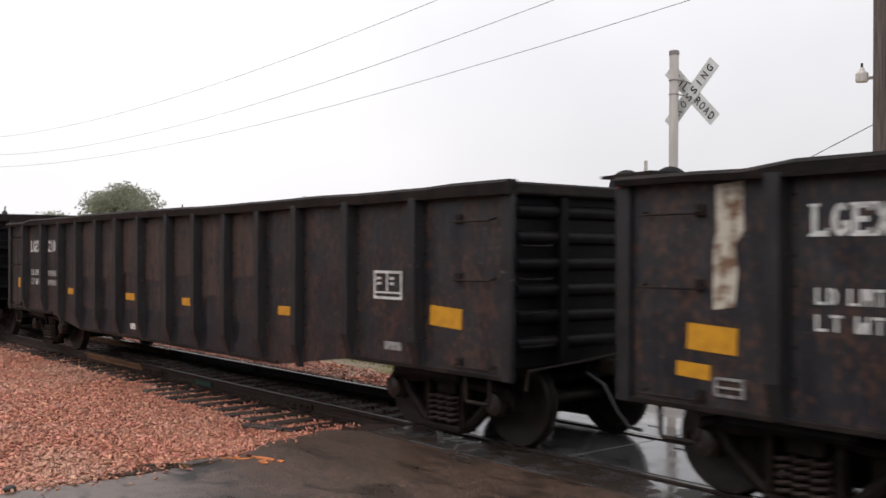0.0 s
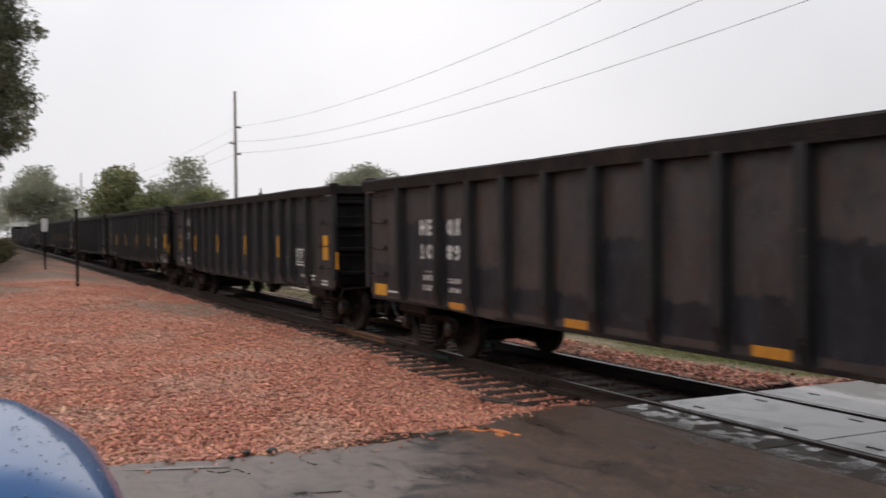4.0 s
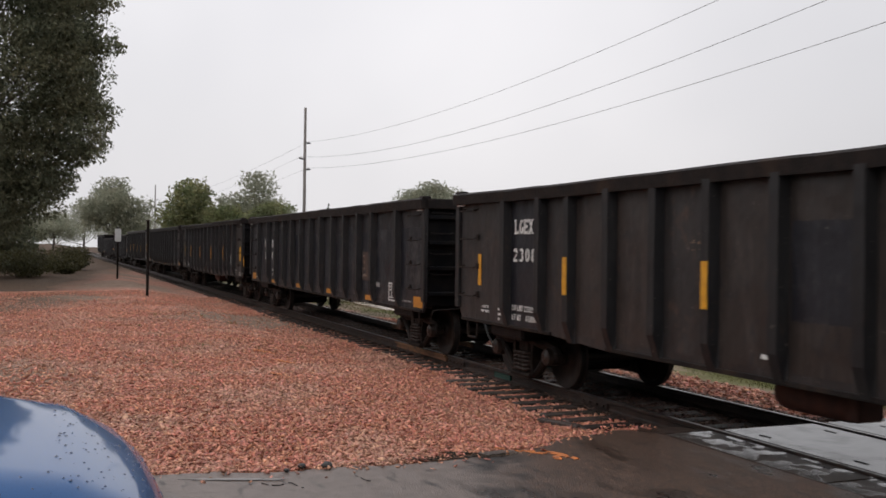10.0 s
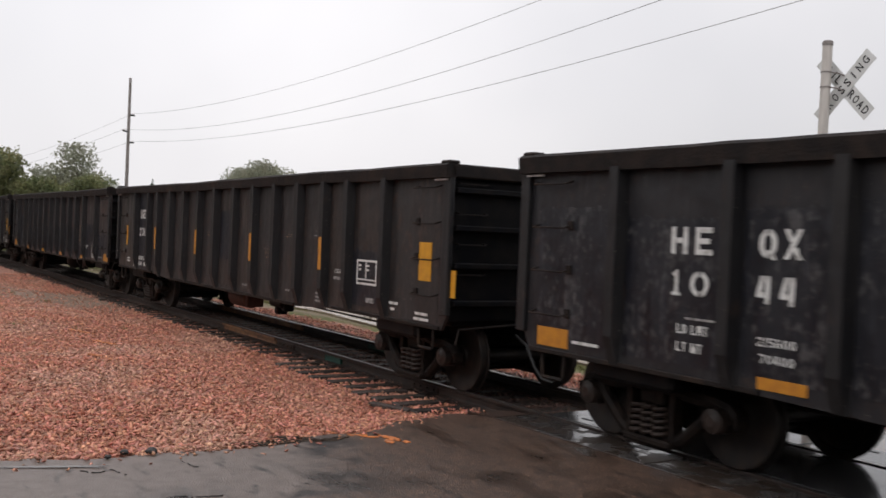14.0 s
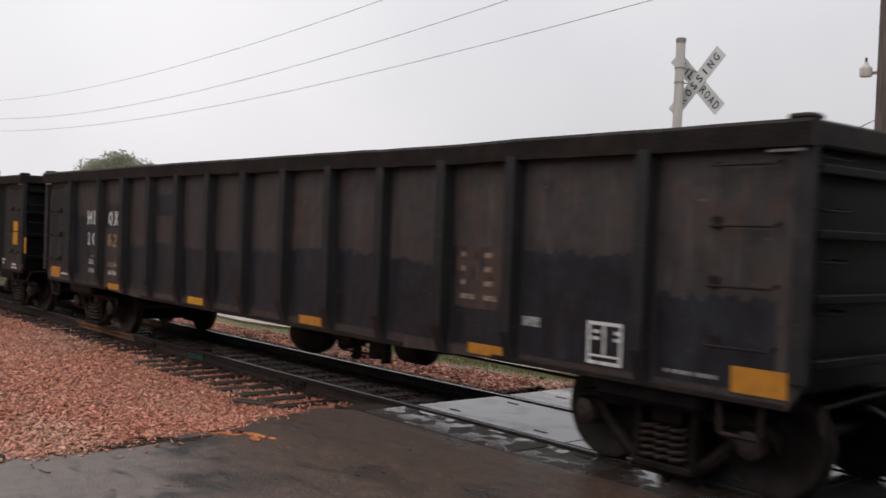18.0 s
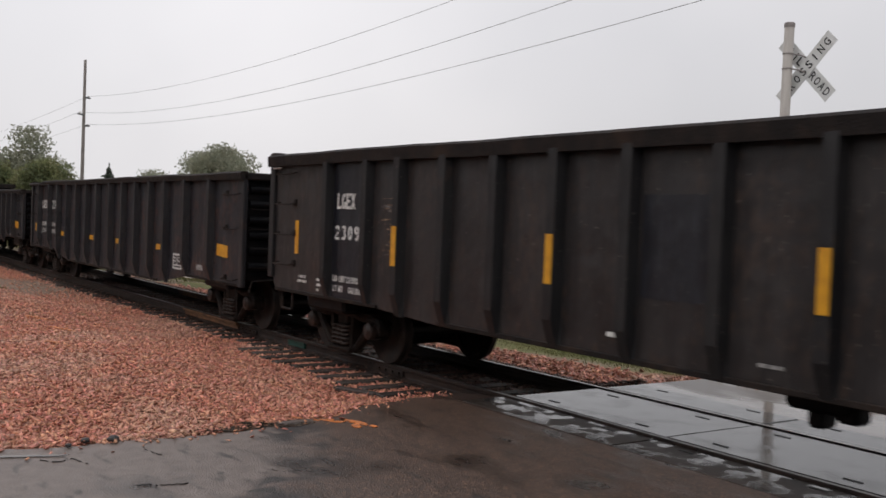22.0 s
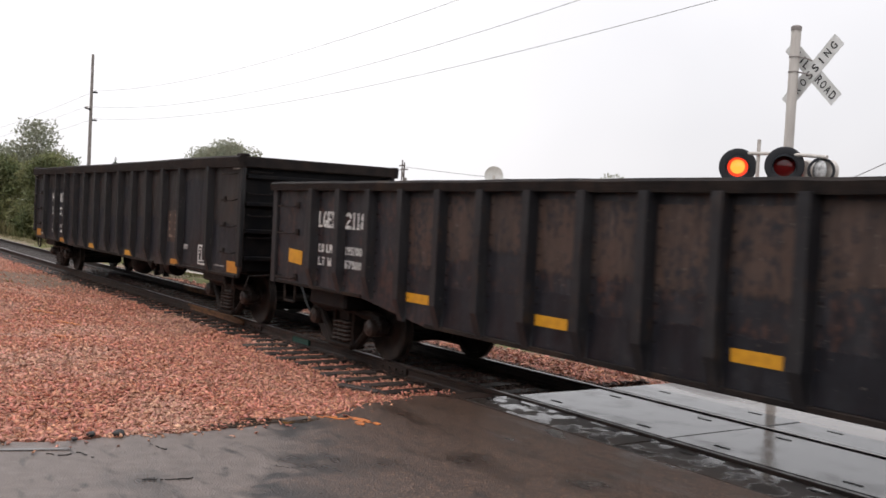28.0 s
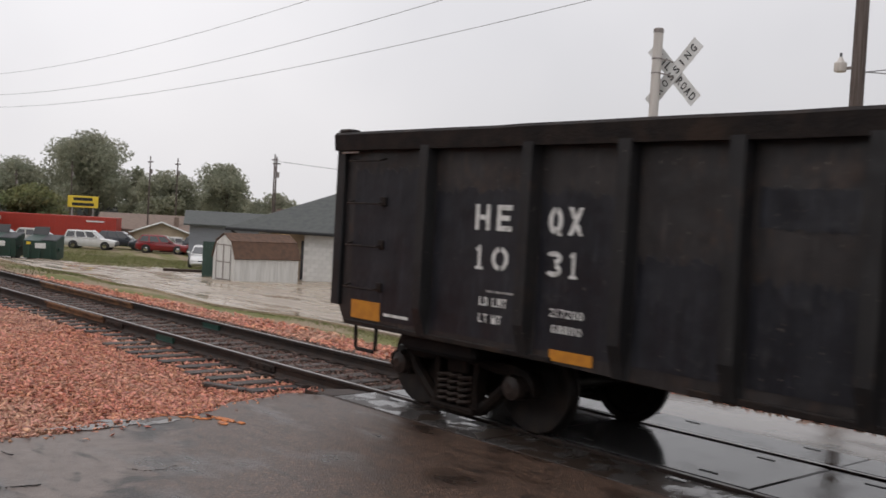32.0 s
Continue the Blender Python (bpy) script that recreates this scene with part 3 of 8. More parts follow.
    def prism(self, outline, lo, hi, plane="xz"):
        """Extrude a closed outline: plane xz along y, yz along x, xy along z."""
        n = len(outline)
        put = {"xz": lambda a, b, h: (a, h, b), "yz": lambda a, b, h: (h, a, b), "xy": lambda a, b, h: (a, b, h)}[plane]
        vs = [put(a, b, lo) for a, b in outline] + [put(a, b, hi) for a, b in outline]
        fs = [tuple(range(n)), tuple(range(n, 2 * n))] + [(i, (i + 1) % n, n + (i + 1) % n, n + i) for i in range(n)]
        return self.add(vs, fs)


def finish(me, smooth):
    if smooth:
        for p in me.polygons:
            p.use_smooth = True
        me.set_sharp_from_angle(angle=radians(38))
    return me


SHARED = {}


def part(name, geo, mat, parent=None, label="", at=None, key=None, smooth=False, kind=""):
    """One mesh object; key shares the mesh between alike parts."""
    if key is not None and key in SHARED:
        me = SHARED[key]
    else:
        g = geo() if callable(geo) else geo
        me = g if isinstance(g, bpy.types.Mesh) else None
        if me is None:
            me = bpy.data.meshes.new(name)
            me.from_pydata(g.v, [], g.f)
            me.materials.append(mat)
            bm = bmesh.new()
            bm.from_mesh(me)
            bmesh.ops.recalc_face_normals(bm, faces=bm.faces)
            bm.to_mesh(me)
            bm.free()
            finish(me, smooth)
        if key is not None:
            SHARED[key] = me
    ob = new(name, me)
    ob.parent = parent
    if at is not None:
        ob.matrix_basis = at if isinstance(at, Matrix) else Matrix.Translation(at)
    if label or kind:
        tagged(ob, label, kind=kind)
    return ob


def thing(name, label, category, at=None, group="", kind=""):
    ob = new(name)
    if at is not None:
        ob.matrix_basis = at if isinstance(at, Matrix) else Matrix.Translation(at)
    return tagged(ob, label, category, group, kind)


def words(text, width, height, depth=0.004):
    """A mesh of lettering, width by height, its lower left corner at the origin, facing -y."""
    key = ("words", text, round(width, 3), round(height, 3))
    if key in SHARED:
        return SHARED[key].copy()
    cu = bpy.data.curves.new("lettering", 'FONT')
    cu.body = text
    cu.extrude = 0.01
    cu.resolution_u = 3
    cu.offset = 0.012
    if text.isdigit():
        cu.space_character = 1.22
    ob = bpy.data.objects.new("lettering", cu)
    scene.collection.objects.link(ob)
    bpy.context.view_layer.update()
    me = bpy.data.meshes.new_from_object(ob.evaluated_get(bpy.context.evaluated_depsgraph_get()))
    bpy.data.objects.remove(ob)
    bpy.data.curves.remove(cu)
    co = np.empty(len(me.vertices) * 3)
    me.vertices.foreach_get("co", co)
    co = co.reshape(-1, 3)
    lo, hi = co.min(0), co.max(0)
    s = (co - lo) / (hi - lo)
    out = np.stack([s[:, 0] * width, -s[:, 2] * depth, s[:, 1] * height], 1)
    me.vertices.foreach_set("co", out.ravel())
    me.update()
    SHARED[key] = me
    return me


def lettering(name, text, width, height, mat, parent, at, label=""):
    me = words(text, width, height).copy()
    me.materials.clear()
    me.materials.append(mat)
    return part(name, me, mat, parent, label, at)


def glyph(ch, w, h, t, slab=False):
    """One stencilled character, w by h, with strokes t wide and the stencil's gaps, lying in the plane y = 0 and facing -y."""
    g = Geo()
    d = 0.004

    def strip(a, b):
        n = len(a)
        g.v += [(x, 0.0, z) for x, z in a + b] + [(x, -d, z) for x, z in a + b]
        o = len(g.v) - 4 * n
        for k in range(n - 1):
            q = (k, k + 1, n + k + 1, n + k)
            g.f.append(tuple(o + i for i in q))
            g.f.append(tuple(o + 2 * n + i for i in q))
            g.f.append((o + k, o + k + 1, o + 2 * n + k + 1, o + 2 * n + k))
            g.f.append((o + n + k, o + n + k + 1, o + 3 * n + k + 1, o + 3 * n + k))
        for k in (0, n - 1):
            g.f.append((o + k, o + n + k, o + 3 * n + k, o + 2 * n + k))

    def bar(x0, x1, z0, z1):
        strip([(x0, z0), (x1, z0)], [(x0, z1), (x1, z1)])

    def slant(x0, z0, x1, z1):
        strip([(x0, z0), (x1, z1)], [(x0 + t, z0), (x1 + t, z1)])

    def arc(cx, cz, rx, rz, a0, a1):
        an = [math.radians(a0 + (a1 - a0) * k / 9) for k in range(10)]
        strip([(cx + rx * math.cos(a), cz + rz * math.sin(a)) for a in an], [(cx + (rx - t) * math.cos(a), cz + (rz - t) * math.sin(a)) for a in an])
    m, r, e = w / 2, w - t, t * 0.45
    if ch in "EFHLPDNMW":
        if ch not in "WM":
            bar(0, t, 0, h)
        if ch in "EL":
            bar(t, w, 0, t)
        if ch in "EF":
            bar(t, w, h - t, h)
            bar(t, w * 0.85, (h - t) / 2, (h + t) / 2)
        if ch == "H":
            bar(r, w, 0, h)
            bar(t + e * 0.6, r - e * 0.6, (h - t) / 2, (h + t) / 2)
        if ch == "P":
            arc(t, h * 0.72, w - t, h * 0.28, -85, 85)
        if ch == "D":
            arc(t + e, h / 2, w - t - e, h / 2, -86, 86)
        if ch == "N":
            bar(r, w, 0, h)
            slant(t, h, r - t, 0)
        if ch in "MW":
            bar(0, t, 0, h)
            bar(r, w, 0, h)
            z0, z1 = (h, h * 0.35) if ch == "M" else (0, h * 0.65)
            slant(t, z0, m - t / 2, z1)
            slant(r - t, z0, m + t / 2, z1)
    elif ch in "OQ0":
        arc(m, h / 2, m, h / 2, 100, 260)
        arc(m, h / 2, m, h / 2, -80, 80)
        if ch == "Q":
            slant(m - t * 0.2, h * 0.28, r, -0.04 * h)
    elif ch in "CG":
        arc(m, h / 2, m, h / 2, 45, 180)
        arc(m, h / 2, m, h / 2, 180, 315)
        if ch == "G":
            bar(w * 0.55, w, h * 0.42 - t * 0.5, h * 0.42 + t * 0.3)
            bar(r, w, h * 0.10, h * 0.42 - t * 0.5)
    elif ch == "X":
        slant(0, 0, r, h)
        slant(0, h, m - t * 0.75, h / 2 + e)
        slant(m - t * 0.25, h / 2 - e, r, 0)
    elif ch in "I1":
        bar(m - t / 2, m + t / 2, 0, h)
        if ch == "1":
            bar(m - t * 1.3, m - t / 2, h - t * 1.5, h - t * 0.6)
            bar(m - t * 1.4, m - t / 2, 0, t * 0.8)
            bar(m + t / 2, m + t * 1.4, 0, t * 0.8)
    elif ch == "T":
        bar(0, w, h - t, h)
        bar(m - t / 2, m + t / 2, 0, h - t - e * 0.5)
    elif ch == "S":
        arc(m, h * 0.73, m, h * 0.27 + t * 0.25, 30, 260)
        arc(m, h * 0.27, m, h * 0.27 + t * 0.25, -150, 80)
    elif ch == "2":
        arc(m, h * 0.70, m, h * 0.30, -15, 165)
        slant(0, t, r - t * 0.3, h * 0.56)
        bar(0, w, 0, t * 0.95)
    elif ch == "3":
        arc(m, h * 0.74, m, h * 0.26, -78, 150)
        arc(m, h * 0.27, m, h * 0.27, -150, 70)
    elif ch == "4":
        bar(r - t * 0.6, w - t * 0.6, 0, h)
        slant(0, h * 0.34, r - t * 1.7, h)
        bar(0, r - t * 0.6 - e * 0.5, h * 0.22, h * 0.22 + t)
    elif ch == "5":
        bar(0, w, h - t, h)
        bar(0, t, h * 0.5, h - t)
        arc(m, h * 0.32, m, h * 0.32, -150, 120)
    elif ch == "7":
        bar(0, w, h - t, h)
        slant(w * 0.2, 0, r, h - t)
    elif ch in "69":
        f = (lambda z: z) if ch == "6" else (lambda z: h - z)
        k = 1 if ch == "6" else -1
        arc(m, f(h * 0.30), m, h * 0.30, 100 * k, 260 * k)
        arc(m, f(h * 0.30), m, h * 0.30, -80, 80)
        if ch == "6":
            arc(m, h * 0.5, m, h / 2, 50, 166)
        else:
            arc(m, h * 0.5, m, h / 2, -130, -14)
    elif ch == "8":
        for cz, rz in ((h * 0.745, h * 0.255), (h * 0.265, h * 0.265)):
            arc(m, cz, m, rz, 100, 260)
            arc(m, cz, m, rz, -80, 80)
    elif ch == "-":
        bar(0, w, (h - t) / 2, (h + t) / 2)
    if slab and ch in "LEX":           # slab serifs
        k = 0.5 * t
        for x0, x1, z0 in {"L": ((-k, 0, 0), (-k, 0, h - k), (t, t + k, h - k), (w - k, w, t)), "E": ((-k, 0, 0), (-k, 0, h - k), (w - k, w, t), (w - k, w, h - t - k)),
                           "X": ((-k, 0, 0), (-k, 0, h - k), (w, w + k, 0), (w, w + k, h - k))}[ch]:
            bar(x0, x1, z0, z0 + k)
    return g


def stencil_text(text, width, height, mat, parent, x, y, z, weight=0.20, gap=0.30, slab=False):
    """A line of stencilled characters, each a part of its own, from (x, z) to the right."""
    units = [0.55 if c in " I1" else 1.15 if c in "MW" else 1.0 for c in text]
    u = width / (sum(units) + gap * (len(text) - 1))
    for c, k in zip(text, units):
        if c != " ":
            key = ("glyph", c, round(k * u, 4), round(height, 4), mat.name, slab)
            part("character", lambda: glyph(c, k * u, height, min(weight * height, 0.31 * k * u), slab), mat, parent, at=(x, y, z), key=key)
        x += (k + gap) * u


def smooth01(a, b, x):
    t = np.clip((np.asarray(x, float) - a) / (b - a), 0, 1)
    return t * t * (3 - 2 * t)


# ---- lie of the land ----
TRACK_Y = 7.985
RAIL = (TRACK_Y - 0.755, TRACK_Y + 0.755)


def rail_z(x):
    """Top of the rails: level over the crossing, a little lower along the ballast."""
    return -0.008 - 0.014 * (1 - smooth01(-13.0, -7.5, x))


def ground_z(x, y):
    x, y = np.asarray(x, float), np.asarray(y, float)
    road = smooth01(-10.6, -9.2, x)
    near = 0.05 - 0.315 * smooth01(3.4, 6.3, y)
    fall = np.minimum(2.2, 0.030 * np.maximum(0, y - 11.5) + 0.0246 * np.maximum(0, -x - 15) * smooth01(10.5, 15, y))
    far = -0.265 + 0.025 * smooth01(9.6, 10.8, y) - fall
    gravel = np.where(y < TRACK_Y, near, far)
    paved = np.where(y < TRACK_Y, -0.05, -0.05 - 0.030 * np.maximum(0, y - 14)) - 0.22 * smooth01(6.3, 6.5, y) * (1 - smooth01(9.5, 9.7, y))
    paved = np.maximum(paved, -1.8)
    out = gravel * (1 - road) + paved * road
    return out + 0.03 * np.sin(x * 0.9 + y * 0.4) * (1 - road) * (np.abs(y - TRACK_Y) > 2.6)


def ground():
    xs = np.concatenate([[-900, -600, -400, -280, -200, -150, -120, -100], np.arange(-90, -30, 3.0), np.arange(-30, -8, 0.4), np.arange(-8, 6, 1.0),
                         [8, 12, 20, 30, 50, 80, 130, 200, 350, 600, 900]])
    ys = np.concatenate([[-900, -600, -350, -200, -120, -70, -40, -25, -16], np.arange(-12, -2, 1.5), np.arange(-2, 13, 0.4), np.arange(13, 40, 1.5),
                         [42, 46, 52, 60, 70, 85, 110, 150, 220, 350, 600, 900]])
    gx, gy = np.meshgrid(xs, ys, indexing="ij")
    gz = ground_z(gx, gy)
    g = Geo()
    g.v = list(zip(gx.ravel().tolist(), gy.ravel().tolist(), gz.ravel().tolist()))
    n = len(ys)
    g.f = [(i * n + j, (i + 1) * n + j, (i + 1) * n + j + 1, i * n + j + 1) for i in range(len(xs) - 1) for j in range(n - 1)]
    ob = part("ground", g, M_GROUND, smooth=True)
    tagged(ob, "pink stone grit, dirt and grass on both sides of the track", "ground", kind="structure")


ground()


def wall_behind():
    """An unseen dark wall, added behind the camera to block sky from the train's reflections."""
    w = part("wall_south", Geo().box(-42, 60, -17.3, -17.0, -0.3, 7.0), M_BACKWALL)
    tagged(w, "unseen dark wall added to dim reflections in the train", "wall", kind="structure")


wall_behind()

# asphalt road on the camera's side, its ragged edge against the stones
EDGE = [(-40, -9.4), (-6, -9.2), (-1, -9.05), (0.6, -8.95), (1.3, -8.92), (1.95, -8.8), (2.5, -8.78), (3.2, -8.75), (3.75, -8.74), (4.2, -9.0), (4.75, -8.95),
        (5.2, -9.3), (5.75, -9.5), (6.15, -9.72), (6.5, -9.5)]


EY, EX = [p[0] for p in EDGE], [p[1] for p in EDGE]


def road_near():
    ys = np.concatenate([np.arange(-40, -2, 2.0), np.arange(-2, 6.5, 0.12), [6.5]])
    rnd = np.random.RandomState(3)
    e = np.interp(ys, EY, EX) + rnd.normal(0, 0.03, len(ys))
    cols = [0.0, 0.15, 0.5, 1.2, 2.5, 4.5, 8, 14, 30]
    g = Geo()
    top = []
    for y, x0 in zip(ys, e):
        for c in cols:
            z = 0.012 + 0.006 * math.sin(1.7 * y + 0.8 * c) - (0.03 if c == 0 else 0) - 0.035 * float(smooth01(5.2, 6.5, y))
            top.append((x0 + c, y, z))
    n = len(cols)
    g.v = top + [(x, y, z - 0.12) for x, y, z in top]
    m = len(top)
    for i in range(len(ys) - 1):
        for j in range(n - 1):
            g.f.append((i * n + j, i * n + j + 1, (i + 1) * n + j + 1, (i + 1) * n + j))
        g.f.append((i * n, (i + 1) * n, (i + 1) * n + m, i * n + m))
    g.f += [((len(ys) - 1) * n + j, (len(ys) - 1) * n + j + 1, (len(ys) - 1) * n + j + 1 + m, (len(ys) - 1) * n + j + m) for j in range(n - 1)]
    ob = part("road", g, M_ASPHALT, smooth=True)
    tagged(ob, "wet worn brown-grey asphalt road up to the crossing", "road", kind="structure")


road_near()


def road_far():
    g = Geo()
    xs, ys = [-9.3, -6, -3, 0, 4, 8, 14, 24], [9.47, 10.2, 11, 12.5, 14, 18, 24, 32, 45, 70, 110, 180]
    for x in xs:
        for y in ys:
            g.v.append((x, y, -0.03 - 0.030 * max(0, y - 14)))
    n = len(ys)
    g.f = [(i * n + j, (i + 1) * n + j, (i + 1) * n + j + 1, i * n + j + 1) for i in range(len(xs) - 1) for j in range(n - 1)]
    ob = part("road_beyond_crossing", g, M_FARROAD, smooth=True)
    tagged(ob, "wet pale concrete road beyond the tracks", "road", kind="structure")


road_far()


# ---- railway track ----
def rail_profile():
    return [(-0.075, -0.172), (0.075, -0.172), (0.075, -0.160), (0.020, -0.140), (0.010, -0.125), (0.010, -0.055), (0.036, -0.042),
            (0.037, -0.010), (0.028, 0.0), (-0.028, 0.0), (-0.037, -0.010), (-0.036, -0.042), (-0.010, -0.055), (-0.010, -0.125), (-0.020, -0.140), (-0.075, -0.160)]


def sweep_rail(y, x0, x1):
    xs = [x for x in list(np.arange(-320, -30, 15.0)) + list(np.arange(-30, 6, 0.5)) + [12, 30, 60, 120] if x0 < x < x1]
    xs = [x0] + xs + [x1]
    g = Geo()
    pr = rail_profile()
    n = len(pr)
    for x in xs:
        z = float(rail_z(x))
        g.v += [(x, y + a, z + b) for a, b in pr]
    for i in range(len(xs) - 1):
        g.f += [(i * n + k, i * n + (k + 1) % n, (i + 1) * n + (k + 1) % n, (i + 1) * n + k) for k in range(n)]
    return g


def track():
    tr = thing("railway_track", "single railway track with dark wet timber ties and brown rails", "railway track", kind="structure")
    for y in RAIL:
        rail = part("rail", sweep_rail(y, -320, 120), M_RAIL, tr, "brown steel rail with a worn bright head", smooth=False)
        g = Geo()
        xs = [-320, -100, -60] + list(np.arange(-30, 6, 1.0)) + [30, 120]
        for a, b in zip(xs[:-1], xs[1:]):
            za, zb = float(rail_z(a)) + 0.0015, float(rail_z(b)) + 0.0015
            g.add([(a, y - 0.024, za), (a, y + 0.020, za), (b, y + 0.020, zb), (b, y - 0.024, zb),
                   (a, y - 0.024, za - 0.004), (a, y + 0.020, za - 0.004), (b, y + 0.020, zb - 0.004), (b, y - 0.024, zb - 0.004)],
                  [(0, 1, 2, 3), (4, 5, 6, 7), (0, 1, 5, 4), (1, 2, 6, 5), (2, 3, 7, 6), (3, 0, 4, 7)])
        part("running_surface", g, M_RAILTOP, rail, "bright worn rail head")
    # rust-orange length of the near and far rail, joint bars, green insulated joints
    for y, x0, x1 in ((RAIL[0], -20.3, -17.4), (RAIL[1], -25.0, -19.6)):
        g = Geo()
        zc = float(rail_z(-18))
        for s in (-1, 1):
            g.box(x0, x1, y + s * 0.011, y + s * 0.034, zc - 0.13, zc - 0.045, 0.006)
        g.box(x0, x1, y - 0.079, y - 0.0405, zc - 0.05, zc - 0.006, 0.006)
        part("rusty_rail_side", g, M_RAILRUST, tr, "rust-orange side of the rail")
    for y, x in ((RAIL[0], -14.9), (RAIL[1], -16.2)):
        g = Geo()
        zc = float(rail_z(x))
        for s in (-1, 1):
            g.box(x - 0.3, x + 0.3, y + s * 0.011, y + s * 0.042, zc - 0.135, zc - 0.044, 0.008)
        part("insulated_joint", g, M_GREEN, tr, "green insulated rail joint")
    for x in (-16.9, -11.9):
        g = Geo()
        zc = float(rail_z(x))
        g.box(x - 0.35, x + 0.35, RAIL[0] - 0.045, RAIL[0] - 0.011, zc - 0.135, zc - 0.044, 0.008)
        for k in range(4):
            g.tube([(x - 0.27 + 0.18 * k, RAIL[0] - 0.07, zc - 0.09), (x - 0.27 + 0.18 * k, RAIL[0] - 0.03, zc - 0.09)], 0.018, 6)
        part("joint_bar", g, M_RAIL, tr)
    tie = Geo().box(-0.115, 0.115, -1.32, 1.32, -0.17, 0.0, 0.012)
    rnd = random.Random(5)
    x = -9.75
    count = 0
    far = Geo()
    while x > -300:
        z = float(rail_z(x)) - 0.175
        if count < 120:
            m = pose(x + rnd.uniform(-0.02, 0.02), TRACK_Y + rnd.uniform(-0.06, 0.06), z, 0, 0, rnd.uniform(-1.2, 1.2))
            if -15.6 < x < -10.2:
                part("tie", lambda: Geo().box(-0.115, 0.115, -1.66, 1.32, -0.17, 0.0, 0.012), M_TIE, tr, at=m, key="long_tie")
            else:
                part("tie", tie, M_TIE, tr, at=m, key="tie")
            if count < 60:
                for y in RAIL:
                    part("tie_plate", lambda: Geo().box(-0.09, 0.09, -0.17, 0.17, 0.0, 0.016, 0.004), M_RAIL, tr, at=(x, y, z + 0.001), key="tie_plate")
        else:
            far.box(x - 0.115, x + 0.115, TRACK_Y - 1.32, TRACK_Y + 1.32, z - 0.17, z)
        count += 1
        x -= 0.50
    part("distant_ties", far, M_TIE, tr, kind="stuff")


track()


def crossing():
    """Concrete crossing panels outside and between the rails, with flangeways."""
    cr = thing("crossing_panels", "wet pale grey concrete railway crossing panels between and beside the rails", "crossing", kind="structure")
    zt = -0.016
    x0, length = -9.25, 2.44
    strips = [(6.56, RAIL[0] - 0.075), (RAIL[0] + 0.085, RAIL[1] - 0.085), (RAIL[1] + 0.075, 9.44)]
    for i in range(7):
        a, b = x0 + i * length + 0.008, x0 + (i + 1) * length - 0.008
        for k, (ya, yb) in enumerate(strips):
            panel = part("panel", lambda ya=ya, yb=yb: Geo().box(0, b - a, 0, yb - ya, -0.2, 0, 0.012 if k else 0.003), M_CONC if k else M_STRIP, cr, at=(a, ya, zt - 0.004 * ((i + k) % 2) - (0.0 if k else 0.009)), key=("panel", k))
            for xx in (0.5, 1.9):
                for fy in (0.15, 0.85) if k == 1 else (0.8,):
                    part("lifting_slot", lambda: Geo().box(-0.09, 0.09, -0.016, 0.016, -0.004, 0.004, 0.0015), M_RUBBER, panel,
                         at=(xx, fy * (yb - ya), 0.001), key="slot")
    for y, s in ((RAIL[0], 1), (RAIL[0], -1), (RAIL[1], 1), (RAIL[1], -1)):
        ya, yb = sorted((y + s * 0.040, y + s * (0.082 if True else 0.07)))
        part("flangeway_seal", Geo().box(x0, x0 + 7 * length, ya, yb, -0.14, -0.073), M_RUBBER, cr, "black rubber flangeway seal")
    part("edge_strip", Geo().box(-9.75, 7.8, 6.505, 6.553, -0.14, -0.03, 0.002), M_RUSTEDGE, cr, "rusty steel edge strip")
    g = Geo()
    g.prism([(-9.75, 6.56), (-9.28, 6.56), (-9.28, 7.1), (-9.55, 7.0)], -0.14, -0.028, "xy")
    part("broken_asphalt_corner", g, M_RUSTEDGE, cr)


crossing()


